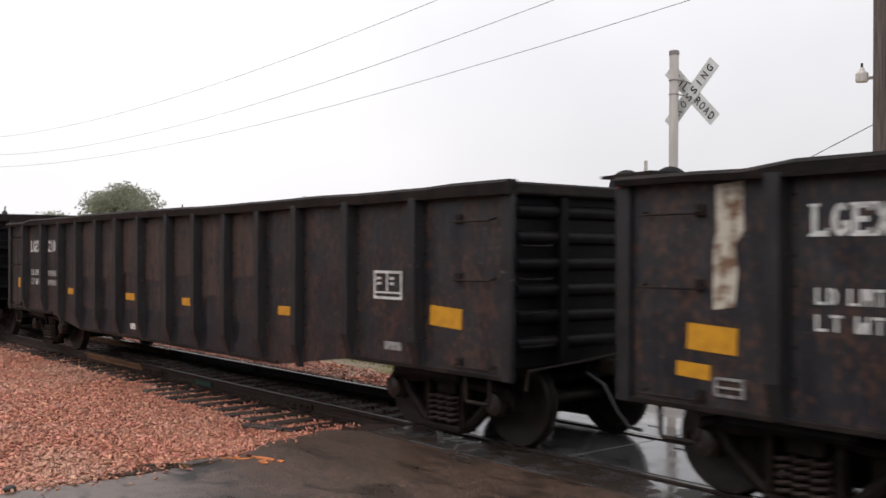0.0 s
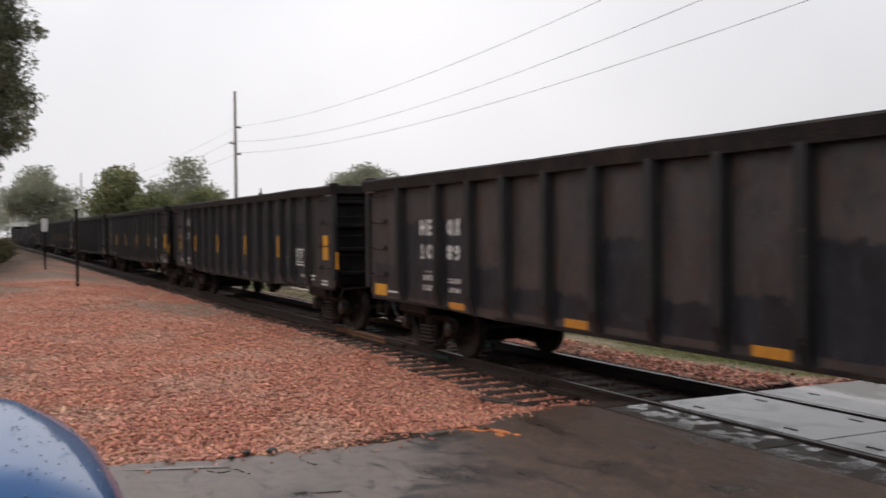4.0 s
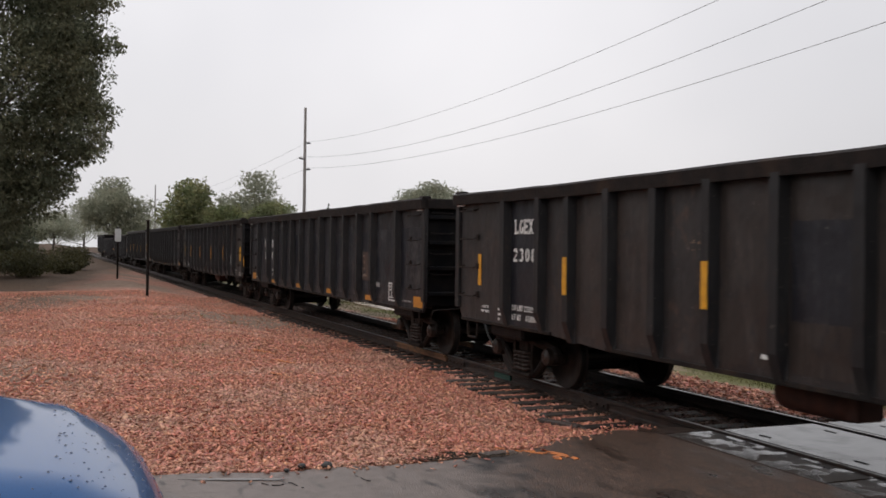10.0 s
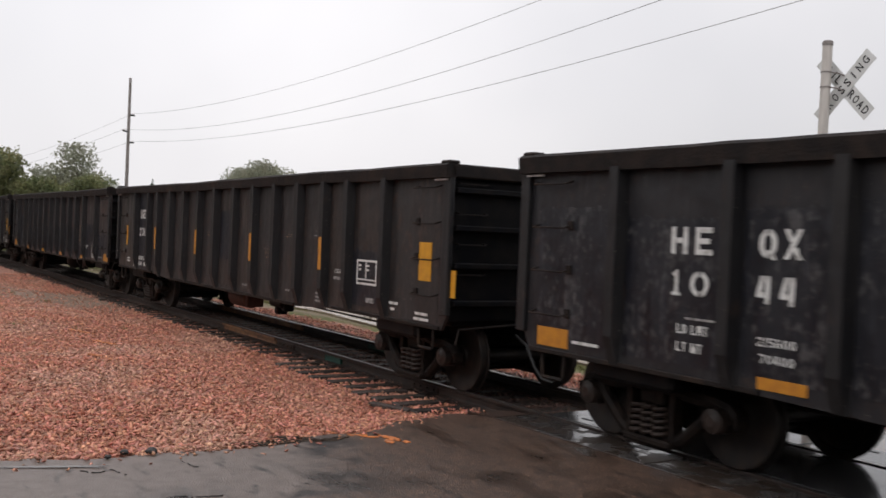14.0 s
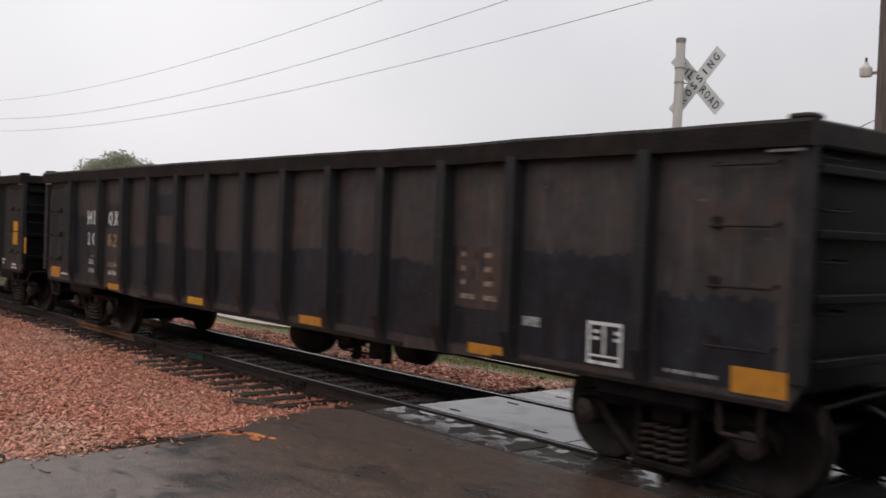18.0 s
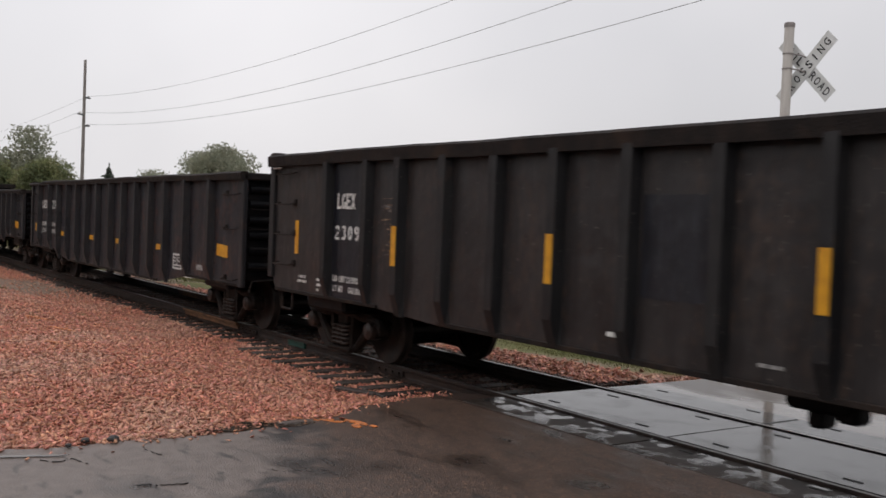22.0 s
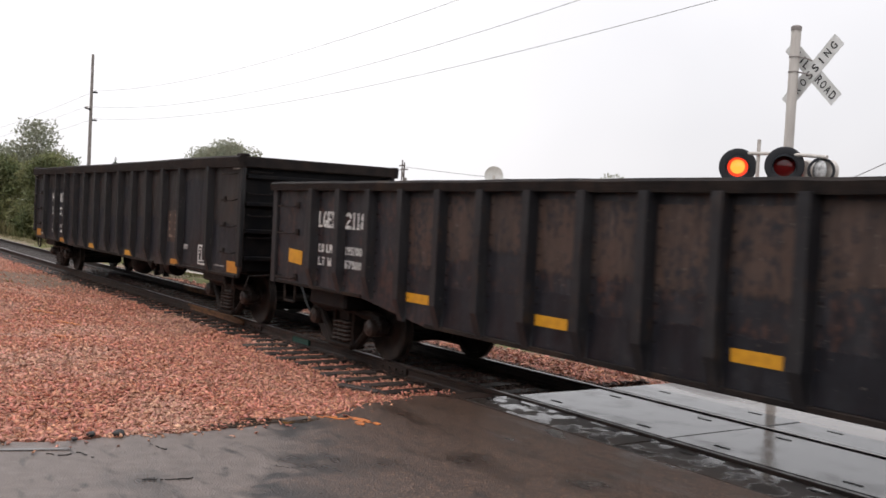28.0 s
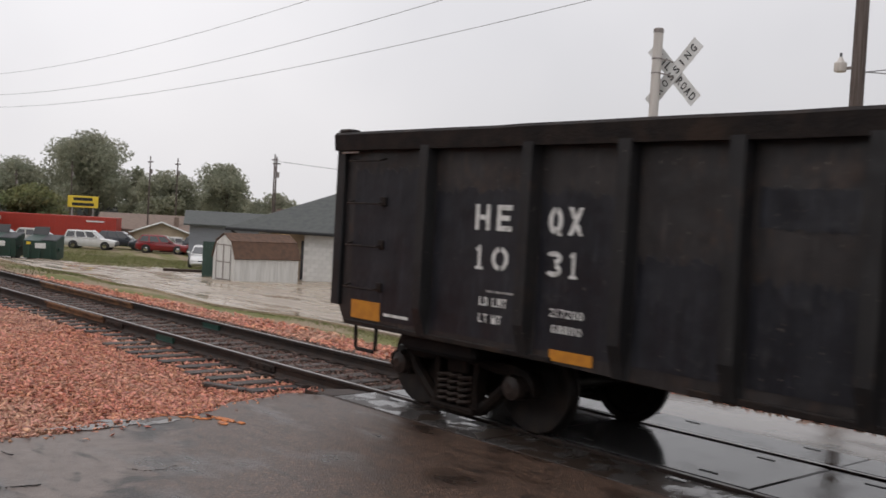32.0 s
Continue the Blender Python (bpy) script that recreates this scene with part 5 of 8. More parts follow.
        part("control_valve", lambda: Geo().box(-0.32, -0.10, -0.12, 0.12, 0.62, 0.92, 0.04).box(-0.14, 0.16, -0.15, 0.13, 0.58, 0.92, 0.05).lathe([(0.0, -0.10), (0.07, -0.09), (0.09, 0.0), (0.07, 0.09), (0.0, 0.10)], (-0.20, 0, 0.60), "x", 12)
             .box(0.0, 0.11, -0.07, 0.07, 0.42, 0.62, 0.025).box(0.16, 0.30, -0.10, 0.10, 0.64, 0.90, 0.03), M_END, car, "dark brake control valve", at=(9.66 - H, gy, gz), key="tall_valve", smooth=True)
        part("drain_cock", lambda: Geo().tube([(0, 0, 0.66), (0.01, 0, 0.54), (-0.02, 0, 0.45)], 0.014, 6).box(-0.035, 0.02, -0.02, 0.02, 0.44, 0.48, 0.008), M_RIM, car, at=(9.90 - H, gy, gz), key="cock")
        part("air_pipe", lambda: Geo().tube([(0.30, 0, 0.62), (0.34, 0, 0.53), (0.42, 0, 0.505), (0.95, 0, 0.515), (1.3, 0, 0.52)], 0.013, 6), M_RIM, car, at=(8.98 - H, gy, gz), key="air_pipe")
        part("hanger_bracket", lambda: Geo().prism([(-0.17, 0.95), (0.17, 0.95), (0.17, 0.44), (0.10, 0.43), (0.09, 0.56), (0.05, 0.56), (0.04, 0.48), (-0.15, 0.47)], -0.06, 0.06), M_END, car,
             "dark hanger bracket", at=(10.20 - H, gy, gz), key="hanger")
        part("brake_cylinder", lambda: Geo().lathe([(0.0, -0.25), (0.19, -0.24), (0.21, -0.2), (0.21, 0.16), (0.06, 0.22), (0.03, 0.6), (0.0, 0.6)], (0, 0, 0), "x", 16), M_END, car,
             "dark brake cylinder", at=(10.95 - H, gy, 0.72 + gz), key="tall_cylinder", smooth=True)
    else:
        part("air_reservoir", lambda: Geo().lathe([(0.0, -0.55), (0.12, -0.54), (0.18, -0.48), (0.2, -0.4), (0.2, 0.4), (0.18, 0.48), (0.12, 0.54), (0.0, 0.55)], (0, 0, 0), "x", 18).box(0.45, 0.62, -0.17, 0.17, -0.16, 0.2, 0.02),
             M_RESERVOIR if style == "lgex" else M_END, car, "rust-brown air reservoir" if style == "lgex" else "dark air reservoir", at=(7.5 - H, -0.80, 0.64) if number in ("2301", "2306") else (-1.4, 0.80, 0.80), key=("reservoir", style == "lgex"), smooth=True)
        part("brake_cylinder", lambda: Geo().lathe([(0.0, -0.25), (0.17, -0.24), (0.17, 0.16), (0.06, 0.20), (0.03, 0.6), (0.0, 0.6)], (0, 0, 0), "x", 16),
             M_TRUCK, car, at=(2.4, 0.55, 0.80), key="brakecyl", smooth=True)
        part("control_valve", lambda: Geo().box(-0.30, 0.30, -0.16, 0.16, 0.56, 0.86, 0.04).box(-0.10, 0.06, -0.12, 0.10, 0.42, 0.58, 0.03).box(0.15, 0.36, -0.10, 0.10, 0.50, 0.68, 0.03), M_END, car, "dark brake control valve",
             at=(9.2 - H, -0.70, 0.02) if style == "lgex" else (0.75, 0.80, 0.12), key="valve")
    part("brake_rod", lambda: Geo().tube([(-H + 2.2, -0.5, 0.62), (0, -0.55, 0.70), (H - 2.2, -0.5, 0.62)], 0.016, 6), M_RIM, car, key=("rod", style))
    for x in (-4.2, -2.2, 0.0, 2.2, 4.2):
        part("cross_bearer", lambda: Geo().prism([(-yface + 0.05, 1.02), (yface - 0.05, 1.02), (yface - 0.05, 0.90), (0.25, 0.66), (-0.25, 0.66), (-yface + 0.05, 0.90)], -0.06, 0.06, "yz"),
             M_END, car, at=(x, 0, 0), key="bearer")

    face = -yface - 0.0065

    def plate(name, x, z, w, h, mat, label="", tilt=0.0):
        return part(name, Geo().box(0, w, -0.006, 0, 0, h), mat, car, label, at=pose(x + (dx if style == "lgex" else 0.0) - H, face + 0.004, z, 0, tilt, 0))

    def stencil(text, x, z, w, h, mat=M_WHITE, gap=0.3):
        stencil_text(text, w, h, mat, car, x + (dx if style == "lgex" else 0.0) - H, face, z, 0.17 if h < 0.15 else 0.22 if low else 0.20, gap)

    def ragged_panel(name, x0, x1, z0, z1, mat, label, rag_lo=0.0, rag_hi=0.0):
        n = 26
        us = [k / n for k in range(n + 1)]
        lo_edge = [(x0 - H + (x1 - x0) * u, z0 + rnd.uniform(-rag_lo, rag_lo)) for u in us]
        hi_edge = [(x0 - H + (x1 - x0) * u, z1 + rnd.uniform(-rag_hi, rag_hi)) for u in reversed(us)]
        part(name, Geo().prism(lo_edge + hi_edge, -0.004, 0.0), mat, car, label, at=(0, -yface, 0))

    dx = {0: 0.2, 1: 0.33, 9: 0.2, 10: 0.03}.get(order, 0.0) if low else 0.2 if style == "lgex" else 0.0

    # reflective stripes and lettering
    if style == "heqx":
        for x, w, z, h in ((0.25, 0.5, 0.93, 0.20), (3.17, 0.48, 0.875, 0.10), (6.30, 0.48, 0.87, 0.105), (9.42, 0.48, 0.87, 0.105), (12.56, 0.48, 0.875, 0.105), (15.53, 0.46, 0.93, 0.20)):
            z += 0.03 if number == "1044" and h < 0.15 else 0.0
            plate("reflective_stripe", x, z, w, h, M_ORANGE if rnd.random() < 0.7 else M_YELLOW, "orange reflective stripe")
        h1, h2 = mark[:2], mark[2:]
        stencil(h1, 2.15, 1.985, 0.48, 0.245, gap=0.5)
        late = 0.05 if number == "1031" else 0.0
        stencil(h2, 3.13 - late, 1.985, 0.42 - 0.6 * late, 0.245, gap=0.4)
        m2 = M_WHITE if number != "1062" else M_TANSTENCIL
        stencil(number[:2], 2.17, 1.61, 0.44, 0.23, gap=0.5)
        stencil(number[2:], 3.12 - late, 1.61, 0.40 - 0.6 * late, 0.23, m2, gap=0.45)
        stencil("LD LMT", 2.26, 1.27, 0.36, 0.085)
        stencil("LT WT", 2.26, 1.11, 0.30, 0.085)
        stencil({"1031": "217200", "1062": "217300", "1044": "215600", "1089": "216700"}[number], 3.15, 1.26, 0.38, 0.075, M_WHITE if number != "1062" else M_TANSTENCIL)
        stencil({"1031": "68800", "1062": "68700", "1044": "70400", "1089": "69300"}[number], 3.18, 1.12, 0.34, 0.075)
        plate("weathered_panel", 12.33, 1.32, 0.70, 0.62, M_RUSTPANEL, "brown weathered panel under the notice")
        for k, (w1, w2) in enumerate(((0.05, 0.10), (0.05, 0.09), (0.06, 0.12), (0.20, 0.17))):
            for j, w in enumerate((w1, w2)):
                part("stencil_bar", Geo().box(0, w, -0.004, 0, 0, 0.05), M_FADEDTAN, car, at=(12.42 + j * 0.34 - H, face - 0.003, 1.83 - 0.14 * k))
        plate("routing_plate", 13.3, 1.22, 0.22, 0.09, M_DIM)
        for dz, w in ((0.0, 0.42),):
            plate("stencil_bar", 0.82, 1.0, 0.40, 0.03, M_WHITE)
        plate("stencil_bar", 2.35, 1.40, 0.34, 0.02, M_DIM)
        bx, bz, bw, bh = 14.10, 0.97, 0.38, 0.37
        for k in range(7):
            plate("stencil_bar", 14.92 + 0.075 * k, 1.0, 0.055 if k % 3 else 0.03, 0.032, M_DIM)
        edges = [0.12] + px + [L - 0.12]
        for i in range(len(edges) - 1):
            x0, x1 = edges[i] + 0.1, edges[i + 1] - 0.1
            if i in (1, 2):
                hi = 2.12 if number == "1062" else 2.36
            elif number in ("1062", "1031"):
                hi = 2.55 if i == 0 or (number == "1031" and i == len(edges) - 3) else rnd.uniform(1.6, 1.95)
            else:
                hi = rnd.uniform(1.3, 1.7)
            if number == "1089":
                hi = 1.95 if i in (6, 9) else 2.2 if i in (1, 2) else rnd.uniform(1.25, 1.55)
            zz, hh = 0.95, hi - 0.95
            if number == "1031" and i in (4, 8):
                ragged_panel("repainted_panel", x0 + 0.03, x1 - 0.05, 2.12, 2.42, M_PATCH, "small repainted patch", 0.02, 0.02)
            if number == "1062" and i == 2:      # only the mark stands on fresh paint here
                ragged_panel("repainted_panel", x0 + 0.02, x1 - 0.05, 1.95, 2.34, M_PATCH, "small repainted patch behind the mark", 0.01, 0.01)
            elif number == "1062" and i == 4:
                ragged_panel("repainted_panel", x0, x1, zz, zz + hh, M_PATCH, "darker repainted panel", 0.0, 0.03)
                ragged_panel("repainted_panel", x0 + 0.03, x1 - 0.05, 2.18, 2.50, M_PATCH, "small repainted patch", 0.02, 0.02)
            elif number == "1044":
                ragged_panel("repainted_panel", x0, x1, 0.98, rnd.uniform(2.3, 2.5), M_MOTTLED, "smudged dark repainted panel", 0.0, 0.03)
            else:
                ragged_panel("repainted_panel", x0, x1, zz, zz + hh, M_PATCH, "darker repainted panel", 0.0, 0.05)
    elif style == "lgex":
        plate("reflective_stripe", 0.55, 1.47, 0.11, 0.50, M_YELLOW, "upright yellow reflective stripe")
        for x in (px[2], px[5], px[8], px[11]):
            part("reflective_stripe", lambda: Geo().box(-0.052, 0.052, -0.136, -0.128, 1.46, 1.96), M_ORANGE if number == "2301" else M_YELLOW, car, "upright yellow reflective stripe",
                 at=(x - H, -yface, 0), key=("poststripe", number == "2301"))
        plate("reflective_stripe", 15.20, 1.47, 0.30, 0.50, M_YELLOW, "broad yellow reflective stripe")
        plate("corner_stripe", 15.98, 1.30, 0.10, 0.34, M_YELLOW)
        part("repainted_panel", Geo().box(0, 0.95, -0.004, 0, 0, 1.95), M_PATCH, car, "dark repainted panel", at=(1.94 - H, -yface, 0.92))
        if number in ("2301", "2306"):      # bays faded to different browns and greys
            edges = [0.12] + px + [L - 0.12]
            for i in range(len(edges) - 1):
                if i in (1, 2):
                    continue
                shade = rnd.choice((M_BAYBROWN, M_BAYGREY, M_BAYBROWN, M_BAYGREY, None))
                if shade:
                    xa0, xb0 = edges[i] + 0.09, edges[i + 1] - 0.09
                    part("bay_sheet", Geo().box(xa0 - H, xb0 - H, -0.002, 0.0, zend + 0.06, top - rim + 0.01), shade, car, "brown faded bay of the side", at=(0, -yface, 0))
        if number != "2305":
            ragged_panel("repainted_panel", 7.80, 8.60, 1.42, 2.36, M_PATCH, "dark repainted panel", 0.01, 0.01)
        if number == "2305":      # its sheets are black up to a ragged line
            for xa0, xb0 in zip(px[2:-1], px[3:]):
                ragged_panel("repainted_panel", xa0 + 0.1, xb0 - 0.1, 0.90, rnd.uniform(2.22, 2.38), M_PATCH, "black repainted lower sheet", 0.0, 0.03)
        ragged_panel("repainted_panel", 13.42, 14.42, 1.0, 1.95 if order == 4 else 1.8, M_PATCH, "dark repainted panel behind the stencil", 0.0, 0.03)
        stencil_text(mark, 0.49 if order > 5 else 0.57, 0.215, M_WHITE, car, 2.06 - H, face - 0.004, 2.16 + {3: 0.09, 4: 0.12}.get(order, 0.0), 0.25, 0.14, True)
        stencil_text(number, 0.66 if order > 5 else 0.70, 0.20, M_WHITE, car, 2.02 - H, face - 0.004, 1.73 + {3: 0.09, 4: 0.14}.get(order, 0.0), 0.25, 0.5)
        weights = {"2309": ("219900", "66100"), "2306": ("220200", "65800"), "2305": ("219100", "66900"), "2301": ("219900", "66100")}[number]
        for k, (t1, t2) in enumerate((("LD LMT", weights[0]), ("LT WT", weights[1]))):
            stencil_text(t1, 0.34 if k == 0 else 0.28, 0.085, M_WHITE, car, 2.0 - H, face - 0.004, 1.145 - 0.14 * k, 0.17)
            stencil_text(t2, 0.40 if k == 0 else 0.34, 0.085, M_WHITE, car, 2.38 - H + 0.06 * k, face - 0.004, 1.145 - 0.14 * k, 0.17)
        stencil("2 INCH HF", 0.70, 1.12, 0.26, 0.04)
        stencil("COMP SHOES", 0.68, 1.05, 0.30, 0.04)
        for k, w in enumerate((0.22, 0.14, 0.05)):
            plate("stencil_bar", 1.30, 1.11 - 0.075 * k, w, 0.035, M_WHITE)
        stencil("L 52-6", 12.75, 1.43, 0.2, 0.06)
        plate("stencil_bar", 12.72, 1.33, 0.34, 0.045, M_DIM)
        for k in range(3):
            plate("stencil_bar", 12.1, 1.06 - 0.06 * k, 0.30, 0.03, M_DIM)
        plate("stencil_bar", 10.9, 1.02, 0.16, 0.03, M_DIM)
        plate("stencil_bar", 7.2, 1.02, 0.34, 0.045, M_WHITE)
        plate("stencil_bar", 8.9, 0.98, 0.24, 0.03, M_DIM)
        for xx, zz, ww in ((14.45, 1.10, 0.24), (14.50, 1.02, 0.10), (15.15, 1.02, 0.30), (15.12, 0.95, 0.36)):
            plate("stencil_bar", xx, zz, ww, 0.035, M_WHITE)
        plate("routing_plate", 13.78, 1.06, 0.22, 0.07, M_DIM)
        bx, bz, bw, bh = (13.55, 1.45, 0.60, 0.36) if order == 4 else (13.67, 1.31, 0.60, 0.36)
        rs = random.Random(seed + 9)
        for k in range(26 if number == "2301" else 18 if number == "2309" else 4):
            x = rs.uniform(3.25, 3.62) if number == "2309" else rs.uniform(2.9, 12.5)
            if any(abs(x - q) < 0.3 for q in px):
                continue
            zc = rs.uniform(1.5, 2.4) if number != "2309" else rs.uniform(1.45, 2.3)
            for q in range(rs.choice((1, 2, 3))):
                g = Geo()
                xx, zz = rs.uniform(-0.08, 0.05), rs.uniform(-0.03, 0.03)
                for j in range(rs.choice((2, 3, 4))):
                    ww = rs.uniform(0.03, 0.10)
                    hh = rs.uniform(0.003, 0.009)
                    g.prism([(xx, zz), (xx + ww, zz + rs.uniform(-0.012, 0.012)), (xx + ww * 0.9, zz + hh), (xx + 0.01, zz + hh)], -0.003, 0.0)
                    xx, zz = xx + ww + rs.uniform(0.01, 0.03), zz + rs.uniform(-0.012, 0.012)
                part("scrape", g, M_TANSTENCIL if k % 3 else M_DIM, car, "pale level scrape", at=(x - H, -yface, zc + 0.035 * q))
    else:
        deep = style == "lowest"
        zy = 1.0 if deep else 1.23
        for x in (3.86, 6.36, 8.87, 11.38) if deep else (3.33, 6.20, 8.40, 11.28):
            plate("reflective_stripe", x + dx, zy, 0.5, 0.115, M_YELLOW, "yellow reflective stripe")
        z5 = 1.28
        plate("reflective_stripe", 0.60 if order == 0 else 0.46 if deep else 0.50 if order == 1 else 0.34, z5, 0.45, 0.21, M_YELLOW, "yellow reflective stripe", 3)
        plate("reflective_stripe", (14.62 if deep else 14.57) + dx - (0.17 if order == 1 else 0.0), z5, 0.5, 0.21, M_YELLOW, "broad yellow reflective stripe", 3)
        plate("corner_stripe", 15.84, 1.28, 0.09, 0.26, M_YELLOW)
        if order == 0:
            xa, xb, zt, z2 = 1.46, 2.53, 2.165, 1.68
            plate("reflective_stripe", 0.50, 1.06, 0.31, 0.12, M_YELLOW, "small yellow reflective stripe", 3)
            g = Geo()
            for x0, x1, z0, z1 in ((0, 0.26, 0, 0.02), (0, 0.26, 0.13, 0.15), (0, 0.02, 0.02, 0.13), (0.24, 0.26, 0.02, 0.13), (0.02, 0.24, 0.065, 0.08)):
                g.box(x0, x1, -0.02, 0, z0, z1)
            part("card_holder", g, M_DIM, car, at=(0.86 - H, -yface, 0.93))
        elif order == 1:
            xa, xb, zt, z2 = 1.06, 2.16, 2.05, 1.56
            part("routing_card", Geo().box(0, 0.20, -0.008, 0, 0, 0.10), M_WHITE, car, "white card in a black holder", at=(6.74 - H, -yface, 0.74))
            part("card_holder", Geo().box(-0.03, 0.23, -0.006, 0, 0.105, 0.20), M_PATCH, car, at=(6.74 - H, -yface, 0.74))
        elif deep:
            xa, xb, zt, z2 = 1.40, 2.20, 1.85, 1.49
        else:
            xa, xb, zt, z2 = 1.00, 2.08, 1.955, 1.45
        xa, xb = xa + dx, xb + dx + (0.12 if order == 9 else 0.0)
        stencil_text(mark, 0.52 if deep else 0.58, 0.235, M_WHITE, car, xa - H, face, zt, 0.22, 0.16, True)
        stencil(number, xb, zt, 0.60, 0.235, gap=0.2)
        for k in range(2):
            stencil("LD LMT" if k == 0 else "LT WT", xa + 0.03, z2 - 0.19 * k, 0.5, 0.12)
            if deep:
                stencil("195100" if k == 0 else "67900", xb + 0.03, z2 - 0.19 * k, 0.46, 0.115)
            else:
                plate("stencil_bar", xb, z2 - 0.19 * k, 0.12, 0.11, M_DIM)
                plate("stencil_bar", xb + 0.16, z2 - 0.19 * k, 0.30, 0.11, M_DIM)
        plate("routing_plate", 13.6 + dx, 0.96, 0.3, 0.09, M_DIM)
        bx, bz, bw, bh = {1: (13.40, 1.52, 0.52, 0.32), 10: (13.0, 1.30, 0.52, 0.32)}.get(order, (12.34, 0.90, 0.48, 0.30))
        bx += dx
        if order < 2:
            tall = [(0, 0), (0.19, 0.03), (0.22, 0.3), (0.19, 0.5), (0.27, 0.62), (0.26, 1.0), (0.02, 0.98), (0.03, 0.6), (0.0, 0.5)]
            short = [(0.02, 0), (0.20, 0.02), (0.27, 0.12), (0.22, 0.2), (0.28, 0.3), (0.25, 0.42), (0.29, 0.55), (0.05, 0.56), (0.08, 0.4), (0.0, 0.3), (0.06, 0.15)]
            part("peeled_strip", Geo().prism(short if order else tall, -0.004, 0.0), M_BAREOCHRE if order else M_BARE, car, "peeled strip of ochre primer" if order else "peeled strip of pale primer",
                 at=((0.80 if order else 0.84) - H, -yface, 1.72 if order else 1.60))
        if order == 1:      # darker along the foot, under a rusty line
            for xa0, xb0 in zip(px[2:-2], px[3:-1]):
                if b < xa0 and xb0 < L - b:
                    ragged_panel("repainted_panel", xa0 + 0.08, xb0 - 0.08, zmid + 0.06, rnd.uniform(0.98, 1.12), M_PATCH, "dark streaked lower sheet", 0.0, 0.02)
        if deep:      # its front bays and lower sheets were painted over
            for xa0, xb0 in ((px[-2], px[-1]), (px[-1], L - 0.05)):
                ragged_panel("repainted_panel", xa0 + 0.08, xb0 - 0.08, zend + 0.06, top - rim - 0.03, M_PATCH, "black repainted end bay", 0.0, 0.01)
            for xa0, xb0 in zip(px[2:-2], px[3:-1]):
                if b < xa0 and xb0 < L - b:
                    ragged_panel("repainted_panel", xa0 + 0.08, xb0 - 0.08, zmid + 0.06, rnd.uniform(1.20, 1.42), M_PATCH, "black repainted lower sheet", 0.0, 0.02)
        for i in range(len(px) - 1):
            if order != 9 and rnd.random() < 0.75 and 1 < i < len(px) - 3:
                x0, x1 = px[i] + 0.08, px[i + 1] - 0.08
                hh = rnd.uniform(0.55, 0.85) if deep else rnd.uniform(0.85, 1.3)
                z1 = top - rim - rnd.uniform(0.02, 0.10)
                ragged_panel("rusty_panel", x0, x1, z1 - hh, z1, M_RUSTPANEL, "rust-brown sheet between posts", 0.05, 0.01)
    # the consolidated stencil: a white frame with a bar
    g = Geo()
    for x0, x1, z0, z1 in ((0, bw, 0, 0.03), (0, bw, bh - 0.03, bh), (0, 0.03, 0.03, bh - 0.03), (bw - 0.03, bw, 0.03, bh - 0.03), (bw * 0.45, bw * 0.45 + 0.025, 0.09, bh - 0.03), (0.03, bw - 0.03, 0.065, 0.085)):
        g.box(x0, x1, -0.006, 0, z0, z1)
    fr = part("stencil_frame", g, M_WHITE, car, "white stencil frame", at=(bx - H, face, bz))
    for k in range(4):
        part("stencil_bar", Geo().box(0, 0.07, -0.005, 0, 0, 0.03), M_WHITE, fr, at=(0.06 + 0.24 * (k % 2), 0, bh - 0.10 - 0.06 * (k // 2)))
    if not low:
        for s in (-1, 1):
            # a white plate imitates the bright glint of sky below the rim
            part("corner_glint", lambda: Geo().box(-0.15, 0.15, -0.012, 0.0, -0.012, 0.012, 0.004), M_WHITE, car, "white plate in place of the bright glint at the corner",
                 at=(s * (H - 0.16), -yface - 0.055, top - rim - 0.02), key="glint")
    # draw the body out to its full length; the trucks keep their shape
    for ob in car.children:
        m = ob.matrix_basis
        if ob.name.startswith("truck"):
            ob.matrix_basis = Matrix.Translation((m.translation.x * (LONG - 1), 0, 0)) @ m
        else:
            ob.matrix_basis = Matrix.Diagonal((LONG, 1, 1, 1)) @ m
    return car


gondola(0, "low", "dark rusty low gondola car with peeled primer strip", "LGEX", "2108", 20)
gondola(1, "low", "rusty brown-black low gondola car with yellow stripes", "LGEX", "2100", 21)
gondola(2, "heqx", "black tall gondola car with orange reflective stripes", "HEQX", "1089", 22)
gondola(3, "lgex", "brown-black tall gondola car with upright yellow stripes", "LGEX", "2305", 23)
gondola(4, "lgex", "brown-black tall gondola car with upright yellow stripes", "LGEX", "2306", 24)
gondola(5, "heqx", "black mottled tall gondola car with orange stripes", "HEQX", "1044", 25)
gondola(6, "lgex", "scraped brown-black tall gondola car with yellow stripes", "LGEX", "2301", 26)
gondola(7, "heqx", "black tall gondola car with dark repainted lower panels", "HEQX", "1062", 27)
gondola(8, "lgex", "brown-black tall gondola car with upright yellow stripes", "LGEX", "2309", 28)
gondola(9, "low", "rusty brown-black low gondola car with yellow stripes", "LGEX", "2132", 29)
gondola(10, "lowest", "rust-brown low gondola car with belly between its trucks", "LGEX", "2118", 30)
gondola(11, "heqx", "black tall gondola car, last of the train", "HEQX", "1031", 31)


